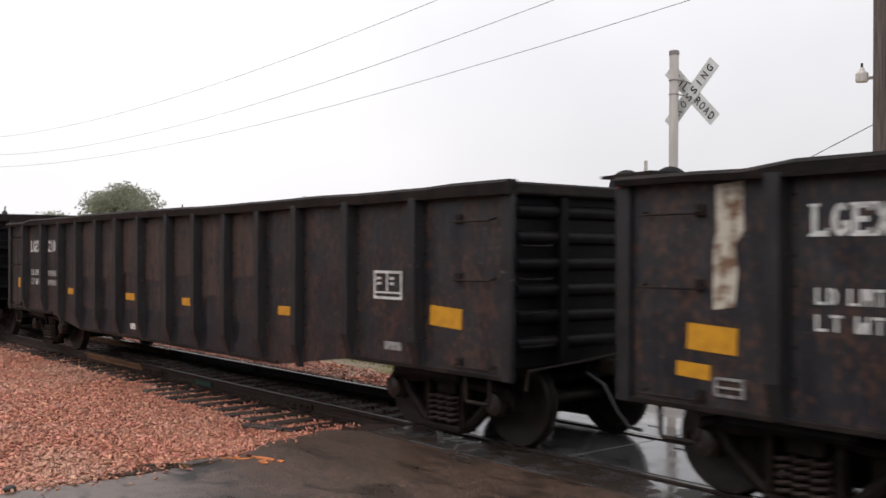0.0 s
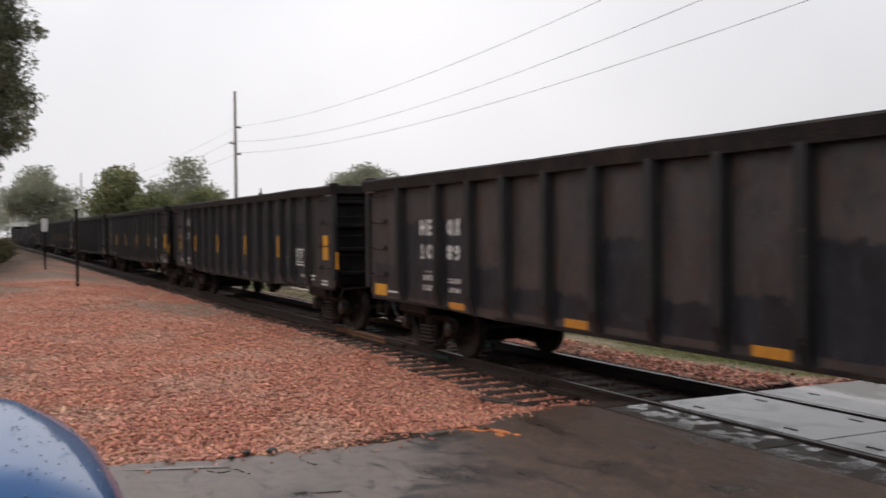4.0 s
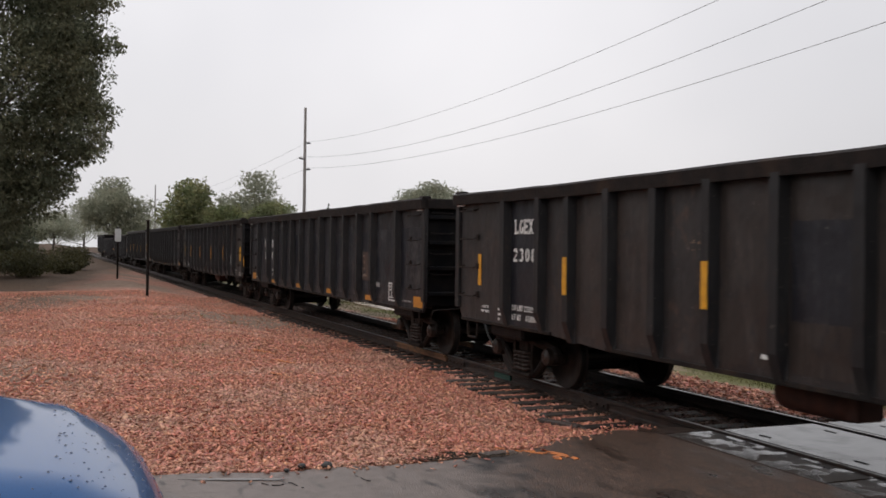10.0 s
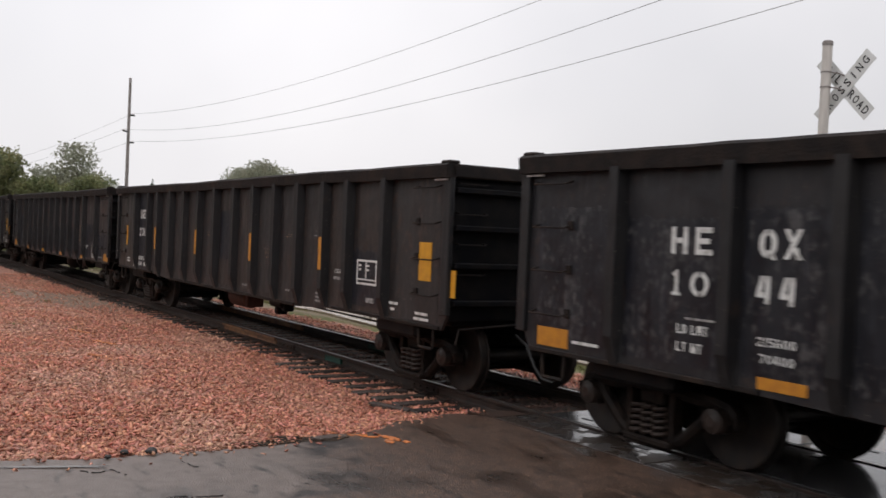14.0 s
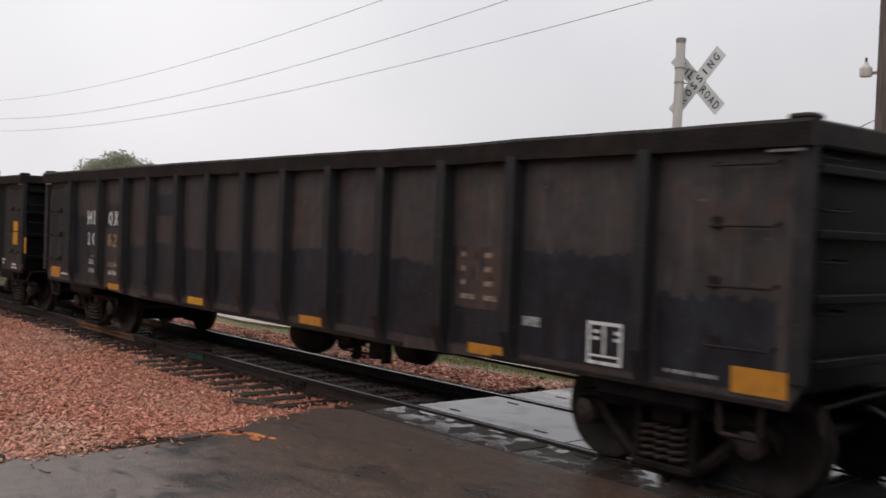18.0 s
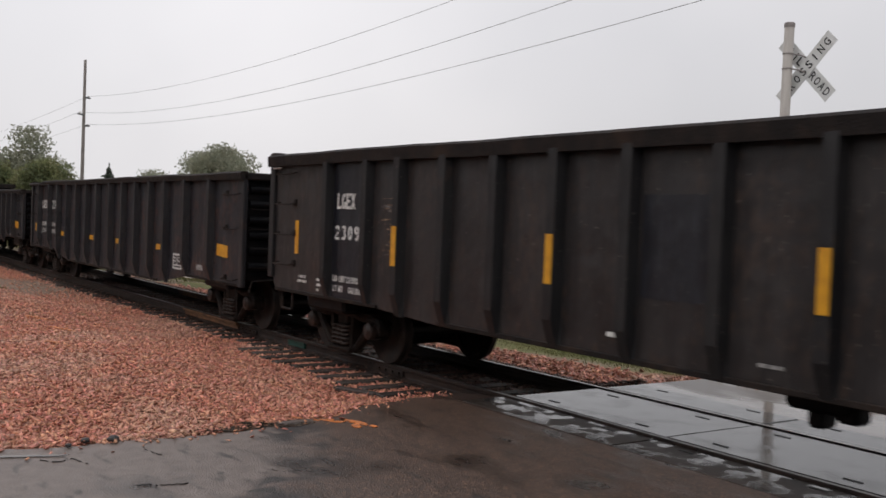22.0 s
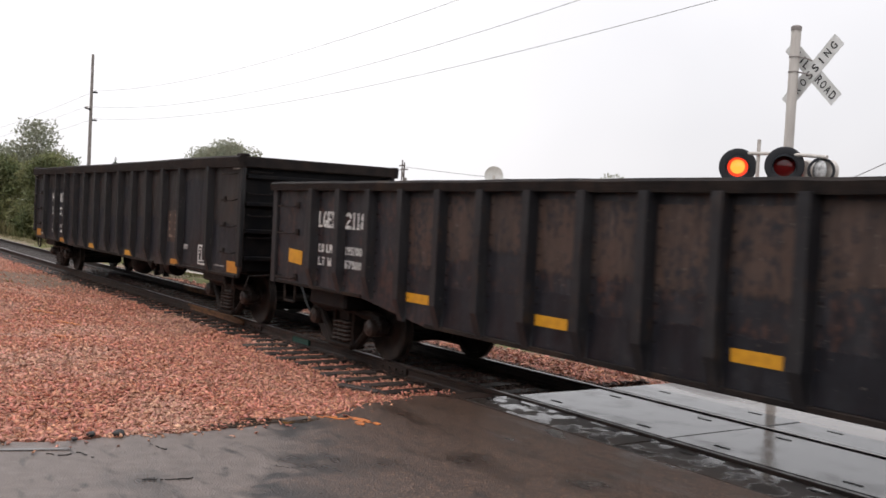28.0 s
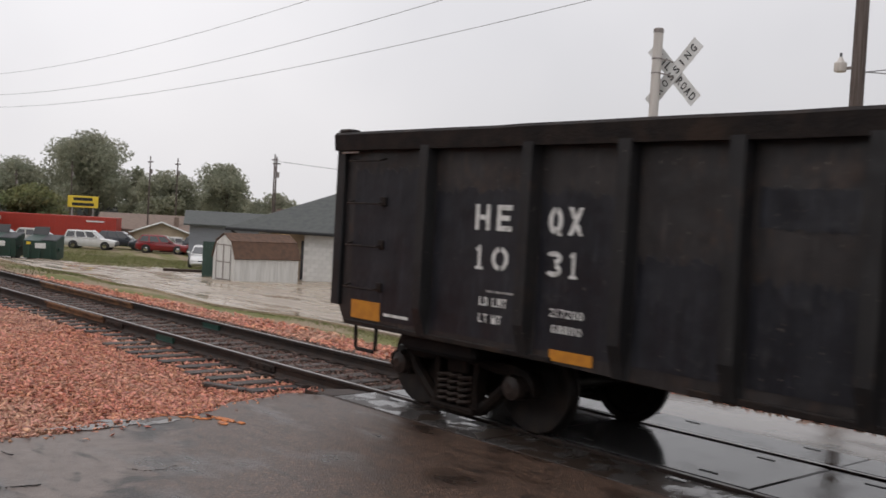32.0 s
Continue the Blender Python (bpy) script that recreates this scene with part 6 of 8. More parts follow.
def motions():
    """The train rolls past; every wheelset turns."""
    times = np.arange(0, 32.01, 1.0)
    for car, L, order in CARS:
        rows = []
        for t in times:
            x = REAR_START[order] + L / 2 + float(travelled(t))
            za, zb = float(rail_z(x - L / 2 + TRUCK_REAR)), float(rail_z(x + L / 2 - TRUCK_FRONT))
            tilt = -math.degrees(math.atan2(zb - za, L - TRUCK_REAR - TRUCK_FRONT))
            rows.append((float(t), pose(x, TRACK_Y, (za + zb) / 2, 0, tilt, 0)))
        walk(car, rows)
    turns = [(float(t), math.degrees(float(travelled(t)) / WHEEL_R)) for t in np.arange(0, 32.01, 0.1)]
    for ws, ax in ROLLING:
        walk(ws, [(t, pose(ax, 0, WHEEL_R, 0, a, 0)) for t, a in turns])
    # the lamps flash in turn: instead of switching, each lens swings round in a fifth of a second, every 0.67 s
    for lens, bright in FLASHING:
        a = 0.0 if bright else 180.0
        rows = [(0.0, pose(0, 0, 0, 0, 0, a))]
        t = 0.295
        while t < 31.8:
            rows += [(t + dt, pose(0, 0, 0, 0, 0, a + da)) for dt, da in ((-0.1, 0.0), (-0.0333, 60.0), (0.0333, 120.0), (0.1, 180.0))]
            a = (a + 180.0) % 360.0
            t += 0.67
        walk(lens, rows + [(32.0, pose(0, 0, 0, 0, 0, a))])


# ---- crossing signal ----
FLASHING = []         # the two turning lenses, and which of them is bright first


def crossing_signal():
    mx, my = -9.46, 12.38
    base = -0.02
    sg = thing("crossing_signal", "grey railroad crossing mast with white crossbuck and red flashing lamps", "crossing signal", at=(mx, my, base))
    part("mast", Geo().tube([(0, 0, 0), (0.03, 0.0, 2.6), (0.05, 0.0, 5.16)], 0.072, 20), M_GALV, sg, "weathered grey steel mast", smooth=True)
    part("mast_cap", Geo().lathe([(0.0, 0.03), (0.06, 0.025), (0.078, 0.01), (0.078, -0.05), (0.0, -0.05)], (0.05, 0, 5.16), "z", 20), M_POLESTEEL, sg, smooth=True)
    part("base_box", Geo().box(-0.2, 0.2, -0.2, 0.2, -0.2, 0.35, 0.03), M_GALV, sg)
    cx, cz = -9.19 - mx, 4.50
    for k, (ang, text) in enumerate(((46, "CROSSING"), (-46, "RAILROAD"))):
        m = pose(cx, 0.13 + 0.012 * k, cz, 0, -ang, 0)
        bl = part("crossbuck_blade", Geo().box(-0.61, 0.61, 0, 0.006, -0.114, 0.114), M_SIGNWHITE, sg, "white crossbuck blade with black lettering", at=m)
        if k == 0:
            where = [-0.52 + 0.138 * i for i in range(8)]
        else:
            where = [-0.54, -0.43, -0.31, -0.20, 0.13, 0.24, 0.355, 0.475]
        for ch, lx in zip(text, where):
            lettering("letter", ch, 0.022 if ch == "I" else 0.085, 0.125, M_BLACK, bl, (lx + (0.03 if ch == "I" else 0.0), -0.001, -0.062))
    for z in (4.72, 4.50):
        part("band", Geo().lathe([(0.074, -0.010), (0.080, -0.010), (0.080, 0.010), (0.074, 0.010)], (0.045, 0, z), "z", 20), M_POLESTEEL, sg)
        part("bracket", Geo().tube([(0.10, -0.02, z), (0.22, 0.06, z - 0.03), (cx, 0.12, z - 0.06)], 0.012, 6), M_POLESTEEL, sg)
    # lamp arm across the road's direction, with two pairs of lamps
    part("lamp_arm", Geo().tube([(-0.98, -0.02, 3.32), (-0.3, -0.02, 3.30), (0.3, -0.02, 3.26), (0.72, -0.02, 3.22)], 0.028, 10), M_GALV, sg, smooth=True)
    part("arm_post", Geo().tube([(-0.50, 0.0, 2.8), (-0.50, 0.0, 3.52)], 0.028, 8), M_GALV, sg)
    part("junction_box", Geo().box(-0.12, 0.12, -0.10, 0.10, 2.95, 3.25, 0.02), M_GALV, sg)

    def disc():
        return Geo().lathe([(0.0, 0.02), (0.27, 0.02), (0.285, 0.0), (0.285, -0.03), (0.25, -0.035), (0.15, -0.02), (0.0, -0.02)], (0, 0, 0), "y", 32)

    def hood():
        g = Geo()
        n = 18
        for i in range(n + 1):
            a = math.radians(-25 + 230 * i / n)
            c, s = math.cos(a), math.sin(a)
            d = 0.13 * (0.45 + 0.55 * max(0.0, s))
            g.v += [(0.165 * c, -0.02, 0.165 * s), (0.175 * c, -0.02, 0.175 * s), (0.175 * c, -0.02 - d, 0.175 * s - 0.03), (0.165 * c, -0.02 - d, 0.165 * s - 0.03)]
        for i in range(n):
            for k in range(4):
                g.f.append((i * 4 + k, i * 4 + (k + 1) % 4, i * 4 + 4 + (k + 1) % 4, i * 4 + 4 + k))
        return g.add([], [])
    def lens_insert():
        """Stands in for a switching bulb: one face glows red about an orange core, the back is dark."""
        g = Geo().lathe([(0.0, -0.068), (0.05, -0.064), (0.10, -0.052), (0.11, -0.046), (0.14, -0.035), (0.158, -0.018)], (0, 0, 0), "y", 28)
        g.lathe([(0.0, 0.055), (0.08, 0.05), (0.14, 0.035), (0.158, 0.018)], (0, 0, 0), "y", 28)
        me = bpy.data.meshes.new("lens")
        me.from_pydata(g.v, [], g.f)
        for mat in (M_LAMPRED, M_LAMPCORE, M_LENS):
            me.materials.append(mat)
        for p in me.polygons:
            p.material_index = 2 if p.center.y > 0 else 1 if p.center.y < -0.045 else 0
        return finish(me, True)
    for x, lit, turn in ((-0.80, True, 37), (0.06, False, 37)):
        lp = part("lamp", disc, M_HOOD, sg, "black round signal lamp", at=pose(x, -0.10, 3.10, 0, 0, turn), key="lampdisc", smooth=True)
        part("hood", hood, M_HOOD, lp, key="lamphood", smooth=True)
        insert = part("lens", lens_insert, M_LAMPRED, lp, "red lens turned between a glowing face and a dark back", key="lens", smooth=True)
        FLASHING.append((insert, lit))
        part("back_housing", lambda: Geo().lathe([(0.0, 0.20), (0.08, 0.19), (0.12, 0.12), (0.13, 0.02)], (0, 0, 0), "y", 20), M_GALV, lp, smooth=True, key="lampback")
    for x, turn in ((0.60, 168), (0.25, 168)):
        lp = part("lamp", lambda: Geo().lathe([(0.0, 0.02), (0.155, 0.02), (0.17, 0.0), (0.17, -0.10), (0.15, -0.10), (0.15, -0.02), (0.0, -0.02)], (0, 0, 0), "y", 26), M_GALV, sg,
                  "grey lamp seen from behind", at=pose(x, 0.12, 3.03, 0, 0, turn), key="lampsmall", smooth=True)
    part("clear_lens", Geo().lathe([(0.0, -0.06), (0.09, -0.05), (0.15, -0.01), (0.15, 0.02), (0.0, 0.02)], (0, 0, 0), "y", 24), M_CLEARLENS, sg, "clear glass lamp lens",
         at=pose(0.60, -0.02, 3.03, 0, 0, -20), smooth=True)
    part("lens_rim", Geo().lathe([(0.15, -0.03), (0.19, -0.03), (0.19, 0.06), (0.15, 0.06)], (0, 0, 0), "y", 24), M_HOOD, sg, at=pose(0.62, 0.0, 3.03, 0, 0, 40), smooth=True)


crossing_signal()


# ---- posts, poles and wires ----
def marker_posts():
    for x, y, h, sign in ((-38.6, 3.6, 2.85, False), (-57.0, 3.7, 2.8, True)):
        z = float(ground_z(x, y))
        p = thing("marker_post", "dark steel marker post in the gravel" + (" with a small white sign" if sign else ""), "post", at=(x, y, z), group="trackside posts")
        part("post", Geo().tube([(0, 0, -0.1), (0, 0, h)], 0.055, 10), M_TRUCK, p, smooth=True)
        part("post_cap", Geo().box(-0.085, 0.085, -0.085, 0.085, h, h + 0.05, 0.015), M_RAIL, p)
        if sign:
            part("sign_plate", Geo().box(0.075, 0.095, -0.16, 0.16, h - 0.75, h - 0.05, 0.004), M_SIGNWHITE, p, "white sign plate")


marker_posts()

LINE_Y = 20.4
POLE_X = [-206.0, -82.1, 3.0]


def utility_line():
    heights = (10.78, 9.39, 8.53)
    sag = ((0.0011923, 0.12258, 12.900), (0.0013364, 0.12945, 11.173), (0.0009989, 0.09569, 9.746))
    for i, x in enumerate(POLE_X):
        z = float(ground_z(x, LINE_Y))
        p = thing("utility_pole", "tall weathered grey utility pole with short arms", "utility pole", at=(x, LINE_Y, z), group="utility poles along the line")
        part("shaft", Geo().tube([(0, 0, -0.3), (0, 0, 6), (0.0, 0, 13.75 + (3 if x > 0 else 0) - z)], 0.19, 12, 0.11), M_POLESTEEL, p, smooth=True)
        rise = 2.2 if x > 0 else 0.0
        for h, s in zip([h + rise for h in heights], (-1, 1, -1)):
            arm = part("arm", Geo().tube([(0, 0, h - z - 0.06), (0.22 * s, -0.34 * s, h - z - 0.02), (0.42 * s, -0.55 * s, h - z)], 0.07, 8), M_HOOD, p)
            part("insulator", Geo().lathe([(0.0, 0.16), (0.05, 0.15), (0.07, 0.10), (0.04, 0.08), (0.07, 0.05), (0.05, 0.0), (0.0, 0.0)], (0.42 * s, -0.42 * s, h - z), "z", 10), M_GALV, arm, smooth=True)
    for a, b in zip(POLE_X[:-1], POLE_X[1:]):
        for h, s, (ka, kb, kc) in zip(heights, (-1, 1, -1), sag):
            pts = []
            for k in range(41):
                u = k / 40
                x = a + (b - a) * u + 0.42 * s
                pts.append((x, LINE_Y - 0.42 * s, ka * x * x + kb * x + kc if b > 0 else h + 0.14 - 4 * 1.1 * u * (1 - u)))
            w = part("power_line", Geo().tube(pts, 0.0095, 5), M_WIRE)
            tagged(w, "thin grey overhead power line", "power line", "overhead lines")


utility_line()


def wood_pole():
    x, y = -13.2, 26.4
    z = float(ground_z(x, y))
    p = thing("wooden_pole", "brown creosoted wooden utility pole with a grey can", "utility pole", at=(x, y, z))
    part("shaft", Geo().tube([(0, 0, -0.3), (0.02, -0.05, 5), (0.06, -0.12, 12.5)], 0.22, 14, 0.17), M_WOODPOLE, p, smooth=True)
    c = part("equipment_can", Geo().lathe([(0.0, 0.48), (0.05, 0.46), (0.09, 0.36), (0.17, 0.30), (0.17, 0.10), (0.15, 0.06), (0.0, 0.05)], (0, 0, 0), "z", 18), M_GALV, p,
             "grey equipment can", at=(-0.38, -0.28, 7.0 - z - 0.3), smooth=True)
    part("can_bushing", Geo().tube([(0, 0, 0.46), (0, 0, 0.58)], 0.035, 8), M_HOOD, c)
    part("can_bracket", Geo().box(0.05, 0.30, 0.05, 0.12, 0.12, 0.2, 0.01), M_POLESTEEL, c)
    for k, (z0, dz, sag) in enumerate(((6.75, 0.35, 0.0), (6.75, -0.25, 0.25), (5.4, 0.2, 0.1))):
        pts = [(0.2, 0.0, z0 - z)] + [(0.2 + 22 * u, 9 * u, z0 - z + dz * u * 6 - sag * 4 * u * (1 - u)) for u in (0.02, 0.06, 0.15, 0.3, 0.6, 1.0)]
        part("service_wire", Geo().tube(pts, 0.014, 5), M_WIRE, p)
    part("guy_wire", Geo().tube([(-0.1, -0.1, 5.6 - z), (-9.5, 3.5, 3.0 - z), (-22, 9, 1.6 - z)], 0.013, 5), M_WIRE, p)


wood_pole()


def distant_poles():
    for x, y, top in ((-130.6, 48.7, 7.1), (-102.8, 50.1, 7.3), (-78.2, 47.8, 7.0), (-130.5, 41.6, 5.5), (-94.3, 57.4, 8.3), (-100.9, 46.0, 7.2)):
        z = float(ground_z(x, y))
        p = thing("distant_pole", "thin distant wooden power pole", "utility pole", at=(x, y, z), group="distant poles")
        part("shaft", Geo().tube([(0, 0, -0.2), (0, 0, top - z)], 0.11, 8, 0.07), M_WOODPOLE, p, smooth=True)
        part("crossarm", Geo().box(-0.6, 0.6, -0.06, 0.06, top - z - 0.7, top - z - 0.58), M_WOODPOLE, p)
        part("transformer", Geo().tube([(0.18, 0.1, top - z - 1.9), (0.18, 0.1, top - z - 1.4)], 0.12, 10), M_POLESTEEL, p)
    pts = [(-78.2 + 60 * u, 47.8 + 8 * u, 6.6 - 1.2 * 4 * u * (1 - u) * 0.6 - 2.6 * u) for u in np.linspace(0, 1, 12)]
    tagged(part("power_line", Geo().tube(pts, 0.02, 5), M_WIRE), "thin grey overhead power line", "power line", "overhead lines")
    # white dish on a mast
    d = thing("satellite_dish", "white round dish above the cars", "dish", at=(-36.2, 26.9, float(ground_z(-36.2, 26.9))))
    h = 4.1 - float(ground_z(-36.2, 26.9))
    part("dish_mast", Geo().tube([(0, 0, 0), (0, 0, h)], 0.05, 8), M_GALV, d)
    part("dish_bowl", Geo().lathe([(0.0, 0.10), (0.2, 0.08), (0.36, 0.02), (0.42, -0.04), (0.43, -0.03), (0.37, 0.04), (0.2, 0.11), (0.0, 0.13)], (0, 0, 0), "y", 24), M_SIGNWHITE, d,
         at=pose(0, 0, h, 0, 0, 50), smooth=True)


distant_poles()


# ---- marks and small things on the ground ----
def ground_marks():
    rnd = random.Random(8)

    def spray(name, pts, w):
        g = Geo()
        for (x0, y0), (x1, y1) in zip(pts[:-1], pts[1:]):
            n = 22
            for k in range(n):
                if rnd.random() < 0.3:
                    continue
                u = (k + 0.5) / n
                x, y = x0 + (x1 - x0) * u + rnd.uniform(-0.035, 0.035), y0 + (y1 - y0) * u + rnd.uniform(-0.035, 0.035)
                z = 0.0225 if x > np.interp(y, EY, EX) else float(ground_z(x, y)) + 0.045
                r = w * rnd.uniform(0.6, 1.2)
                m = pose(x, y, z, rnd.uniform(-4, 4), rnd.uniform(-4, 4), math.degrees(math.atan2(y1 - y0, x1 - x0)))
                g.box(-0.035, 0.035, -r * 0.7, r * 0.7, -0.003, 0.003, 0.0, m)
        ob = part(name, g, M_SPRAY)
        tagged(ob, "orange survey paint sprayed on the ground", "paint mark", kind="stuff")
    spray("survey_mark", [(-8.95, 4.25), (-8.45, 4.75), (-8.30, 4.62)], 0.03)
    spray("survey_mark", [(-8.62, 4.72), (-8.25, 4.80)], 0.03)
    spray("survey_mark", [(-16.9, 3.75), (-16.2, 3.95)], 0.05)
    spray("survey_mark", [(-18.5, 3.70), (-18.0, 3.95)], 0.05)
    spray("survey_mark", [(-14.7, 3.2), (-14.4, 3.3)], 0.035)

    def lump(x, y, s, label):
        bm = bmesh.new()
        bmesh.ops.create_icosphere(bm, subdivisions=2, radius=s)
        for v in bm.verts:
            v.co *= 1 + 0.35 * noise.noise(v.co * (2.2 / s) + Vector((x, y, 0)))
            v.co.z *= 0.6
        me = bpy.data.meshes.new("asphalt_lump")
        bm.to_mesh(me)
        bm.free()
        me.materials.append(M_BLACKROCK)
        ob = new("asphalt_lump", me)
        ob.location = (x, y, 0.02 + s * 0.3)
        tagged(ob, label, "rock", "broken asphalt lumps")
    for x, y, s in ((-8.66, 2.44, 0.055), (-8.72, 2.22, 0.04), (-8.60, 2.05, 0.03)):
        lump(x, y, s, "black broken lump of asphalt at the road's edge")
    # cracks in the asphalt
    g = Geo()
    for x, y, ang, n in ((-8.25, 1.75, 0.8, 26), (-7.35, 3.3, -0.5, 30), (-7.2, 2.2, 1.9, 22), (-8.3, 2.6, 0.2, 16)):
        for k in range(n):
            ang += rnd.gauss(0, 0.55)
            step = rnd.uniform(0.010, 0.030)
            x2, y2 = x + step * math.cos(ang), y + step * math.sin(ang)
            wv = rnd.uniform(0.0004, 0.0014)
            dx, dy = -math.sin(ang) * wv, math.cos(ang) * wv
            if rnd.random() < 0.7:
                g.add([(x + dx, y + dy, 0.0195), (x - dx, y - dy, 0.0195), (x2 - dx, y2 - dy, 0.0195), (x2 + dx, y2 + dy, 0.0195),
                       (x + dx, y + dy, 0.01), (x - dx, y - dy, 0.01), (x2 - dx, y2 - dy, 0.01), (x2 + dx, y2 + dy, 0.01)],
                      [(0, 1, 2, 3), (4, 5, 6, 7), (0, 1, 5, 4), (1, 2, 6, 5), (2, 3, 7, 6), (3, 0, 4, 7)])
            x, y = x2, y2
            ang += 0.15 * ((0.8, -0.5, 1.9, 0.2)[k % 4] - ang)
    ob = part("asphalt_cracks", g, M_BLACKROCK)
    tagged(ob, "dark cracks in the wet asphalt", "crack", kind="stuff")
    # puddles along the ragged edge
    for k, (x, y, a, b, rz) in enumerate(((-8.70, 3.58, 0.42, 0.09, 86), (-8.82, 3.85, 0.20, 0.06, 60), (-8.45, 1.55, 0.36, 0.03, 72), (-8.62, 4.15, 0.18, 0.05, 100))):
        n = 44
        g = Geo()
        out = []
        for i in range(n):
            t = 2 * math.pi * i / n
            r = 1 + 0.75 * noise.noise(Vector((math.cos(t) * 2.6, math.sin(t) * 2.6, 3.7 * k)))
            out.append((a * r * math.cos(t), b * r * math.sin(t)))
        g.prism(out, 0.0, 0.002, "xy")
        p = part("puddle", g, M_PUDDLE, at=pose(x, y, 0.0195, 0, 0, rz))
        tagged(p, "shallow dark puddle at the road's edge", "puddle", "puddles")
    # wooden shim lying by the tie ends
    b = part("loose_board", Geo().box(-0.32, 0.32, -0.06, 0.06, 0, 0.05, 0.01), M_TIE, at=pose(-11.1, 6.2, float(ground_z(-11.1, 6.2)) + 0.035, 2, 1, 25))
    tagged(b, "short dark board lying by the tie ends", "board")


M_BLACKROCK = material("asphalt_lump_black", (0.018, 0.017, 0.016), 0.5, second=(0.035, 0.032, 0.03), scale=14, bump=0.5)
M_PUDDLE = material("puddle_water", (0.040, 0.031, 0.024), 0.06, second=(0.075, 0.055, 0.042), scale=9, spec=0.4)
ground_marks()


# ---- foliage ----
def leaf_cloud(name, lobes, n, size, mat, parent, seed, droop=0.3):
    """Many small bent leaves through a set of ellipsoid lobes, denser towards their skins."""
    rnd = np.random.RandomState(seed)
    w = np.array([lo[3] * lo[4] * lo[5] for lo in lobes]) ** 0.7
    pick = rnd.choice(len(lobes), n, p=w / w.sum())
    lo = np.array(lobes)[pick]
    d = rnd.normal(size=(n, 3))
    d /= np.linalg.norm(d, axis=1, keepdims=True)
    bump = 1 + 0.22 * np.sin(5.0 * d[:, :1] + pick[:, None]) * np.sin(4.3 * d[:, 1:2] + 2 * pick[:, None]) + 0.12 * np.sin(11 * d[:, 2:3] + 3 * d[:, :1])
    r = (rnd.uniform(0, 1, (n, 1)) ** 0.38) * bump
    c = lo[:, :3] + d * r * lo[:, 3:6]
    a = rnd.normal(size=(n, 3))
    a[:, 2] -= droop
    a /= np.linalg.norm(a, axis=1, keepdims=True)
    b = np.cross(a, rnd.normal(size=(n, 3)))
    b /= np.linalg.norm(b, axis=1, keepdims=True)
    nn = np.cross(a, b)
    s = size * rnd.uniform(0.55, 1.3, (n, 1))
    v = np.stack([c - a * s, c + b * s * 0.45 + nn * s * 0.18, c + a * s, c - b * s * 0.45 + nn * s * 0.18], 1)
    me = bpy.data.meshes.new(name)
    me.vertices.add(n * 4)
    me.vertices.foreach_set("co", v.ravel())
    f = np.stack([np.array([0, 1, 2]), np.array([0, 2, 3])])
    faces = (f[None] + (np.arange(n) * 4)[:, None, None]).reshape(-1, 3)
    me.loops.add(len(faces) * 3)
    me.loops.foreach_set("vertex_index", faces.ravel())
    me.polygons.add(len(faces))
    me.polygons.foreach_set("loop_start", np.arange(len(faces)) * 3)
    me.update(calc_edges=True)
    me.materials.append(mat)
    ob = new(name, me)
    ob.parent = parent
    return ob


def tree(x, y, top, width, leaves, size, mat, seed, label, trunk=0.3, bare=0.22, z=None, group="trees behind the lots"):
    rnd = random.Random(seed)
    z = float(ground_z(x, y)) if z is None else z
    h = top - z
    t = thing("tree", label, "tree", at=(x, y, z), group=group)
    g = Geo()
    g.tube([(0, 0, -0.3), (0.05 * h * rnd.uniform(-0.3, 0.3), 0.02 * h, 0.3 * h), (0.03 * h, 0, 0.75 * h)], trunk, 9, trunk * 0.35)
    lobes = []
    for k in range(9):
        a = 2 * math.pi * k / 9 + rnd.uniform(-0.3, 0.3)
        u = rnd.uniform(bare + 0.12, 0.82)
        rad = width / 2 * (0.62 if u < 0.7 else 0.42) * rnd.uniform(0.75, 1.1)
        px, py, pz = rad * math.cos(a), rad * math.sin(a), u * h
        g.tube([(0.02 * h, 0, max(bare, u - 0.25) * h), (px * 0.5, py * 0.5, (u - 0.07) * h), (px, py, pz)], trunk * 0.34, 6, trunk * 0.08)
        lobes.append((px, py, pz, width * rnd.uniform(0.20, 0.29), width * rnd.uniform(0.20, 0.29), h * rnd.uniform(0.12, 0.19)))
    lobes.append((0, 0, h * 0.84, width * 0.24, width * 0.24, h * 0.16))
    lobes.append((0, 0, h * 0.55, width * 0.32, width * 0.32, h * 0.25))
    part("trunk", g, M_BARK, t, "brown bark trunk and limbs", smooth=True)
    leaf_cloud("crown", lobes, leaves, size, mat, t, seed)
    return t


def conifer(x, y, top, width, seed):
    z = float(ground_z(x, y))
    h = top - z
    t = thing("conifer_tree", "dark pointed spruce tree", "tree", at=(x, y, z))
    part("trunk", Geo().tube([(0, 0, -0.2), (0, 0, h * 0.95)], 0.2, 8, 0.03), M_BARK, t)
    lobes = [(0, 0, h * (0.12 + 0.85 * u), width / 2 * (1.02 - u), width / 2 * (1.02 - u), h * 0.05) for u in np.linspace(0, 1, 14)]
    leaf_cloud("crown", lobes, 9000, 0.24, M_CONIFER, t, seed, 1.0)


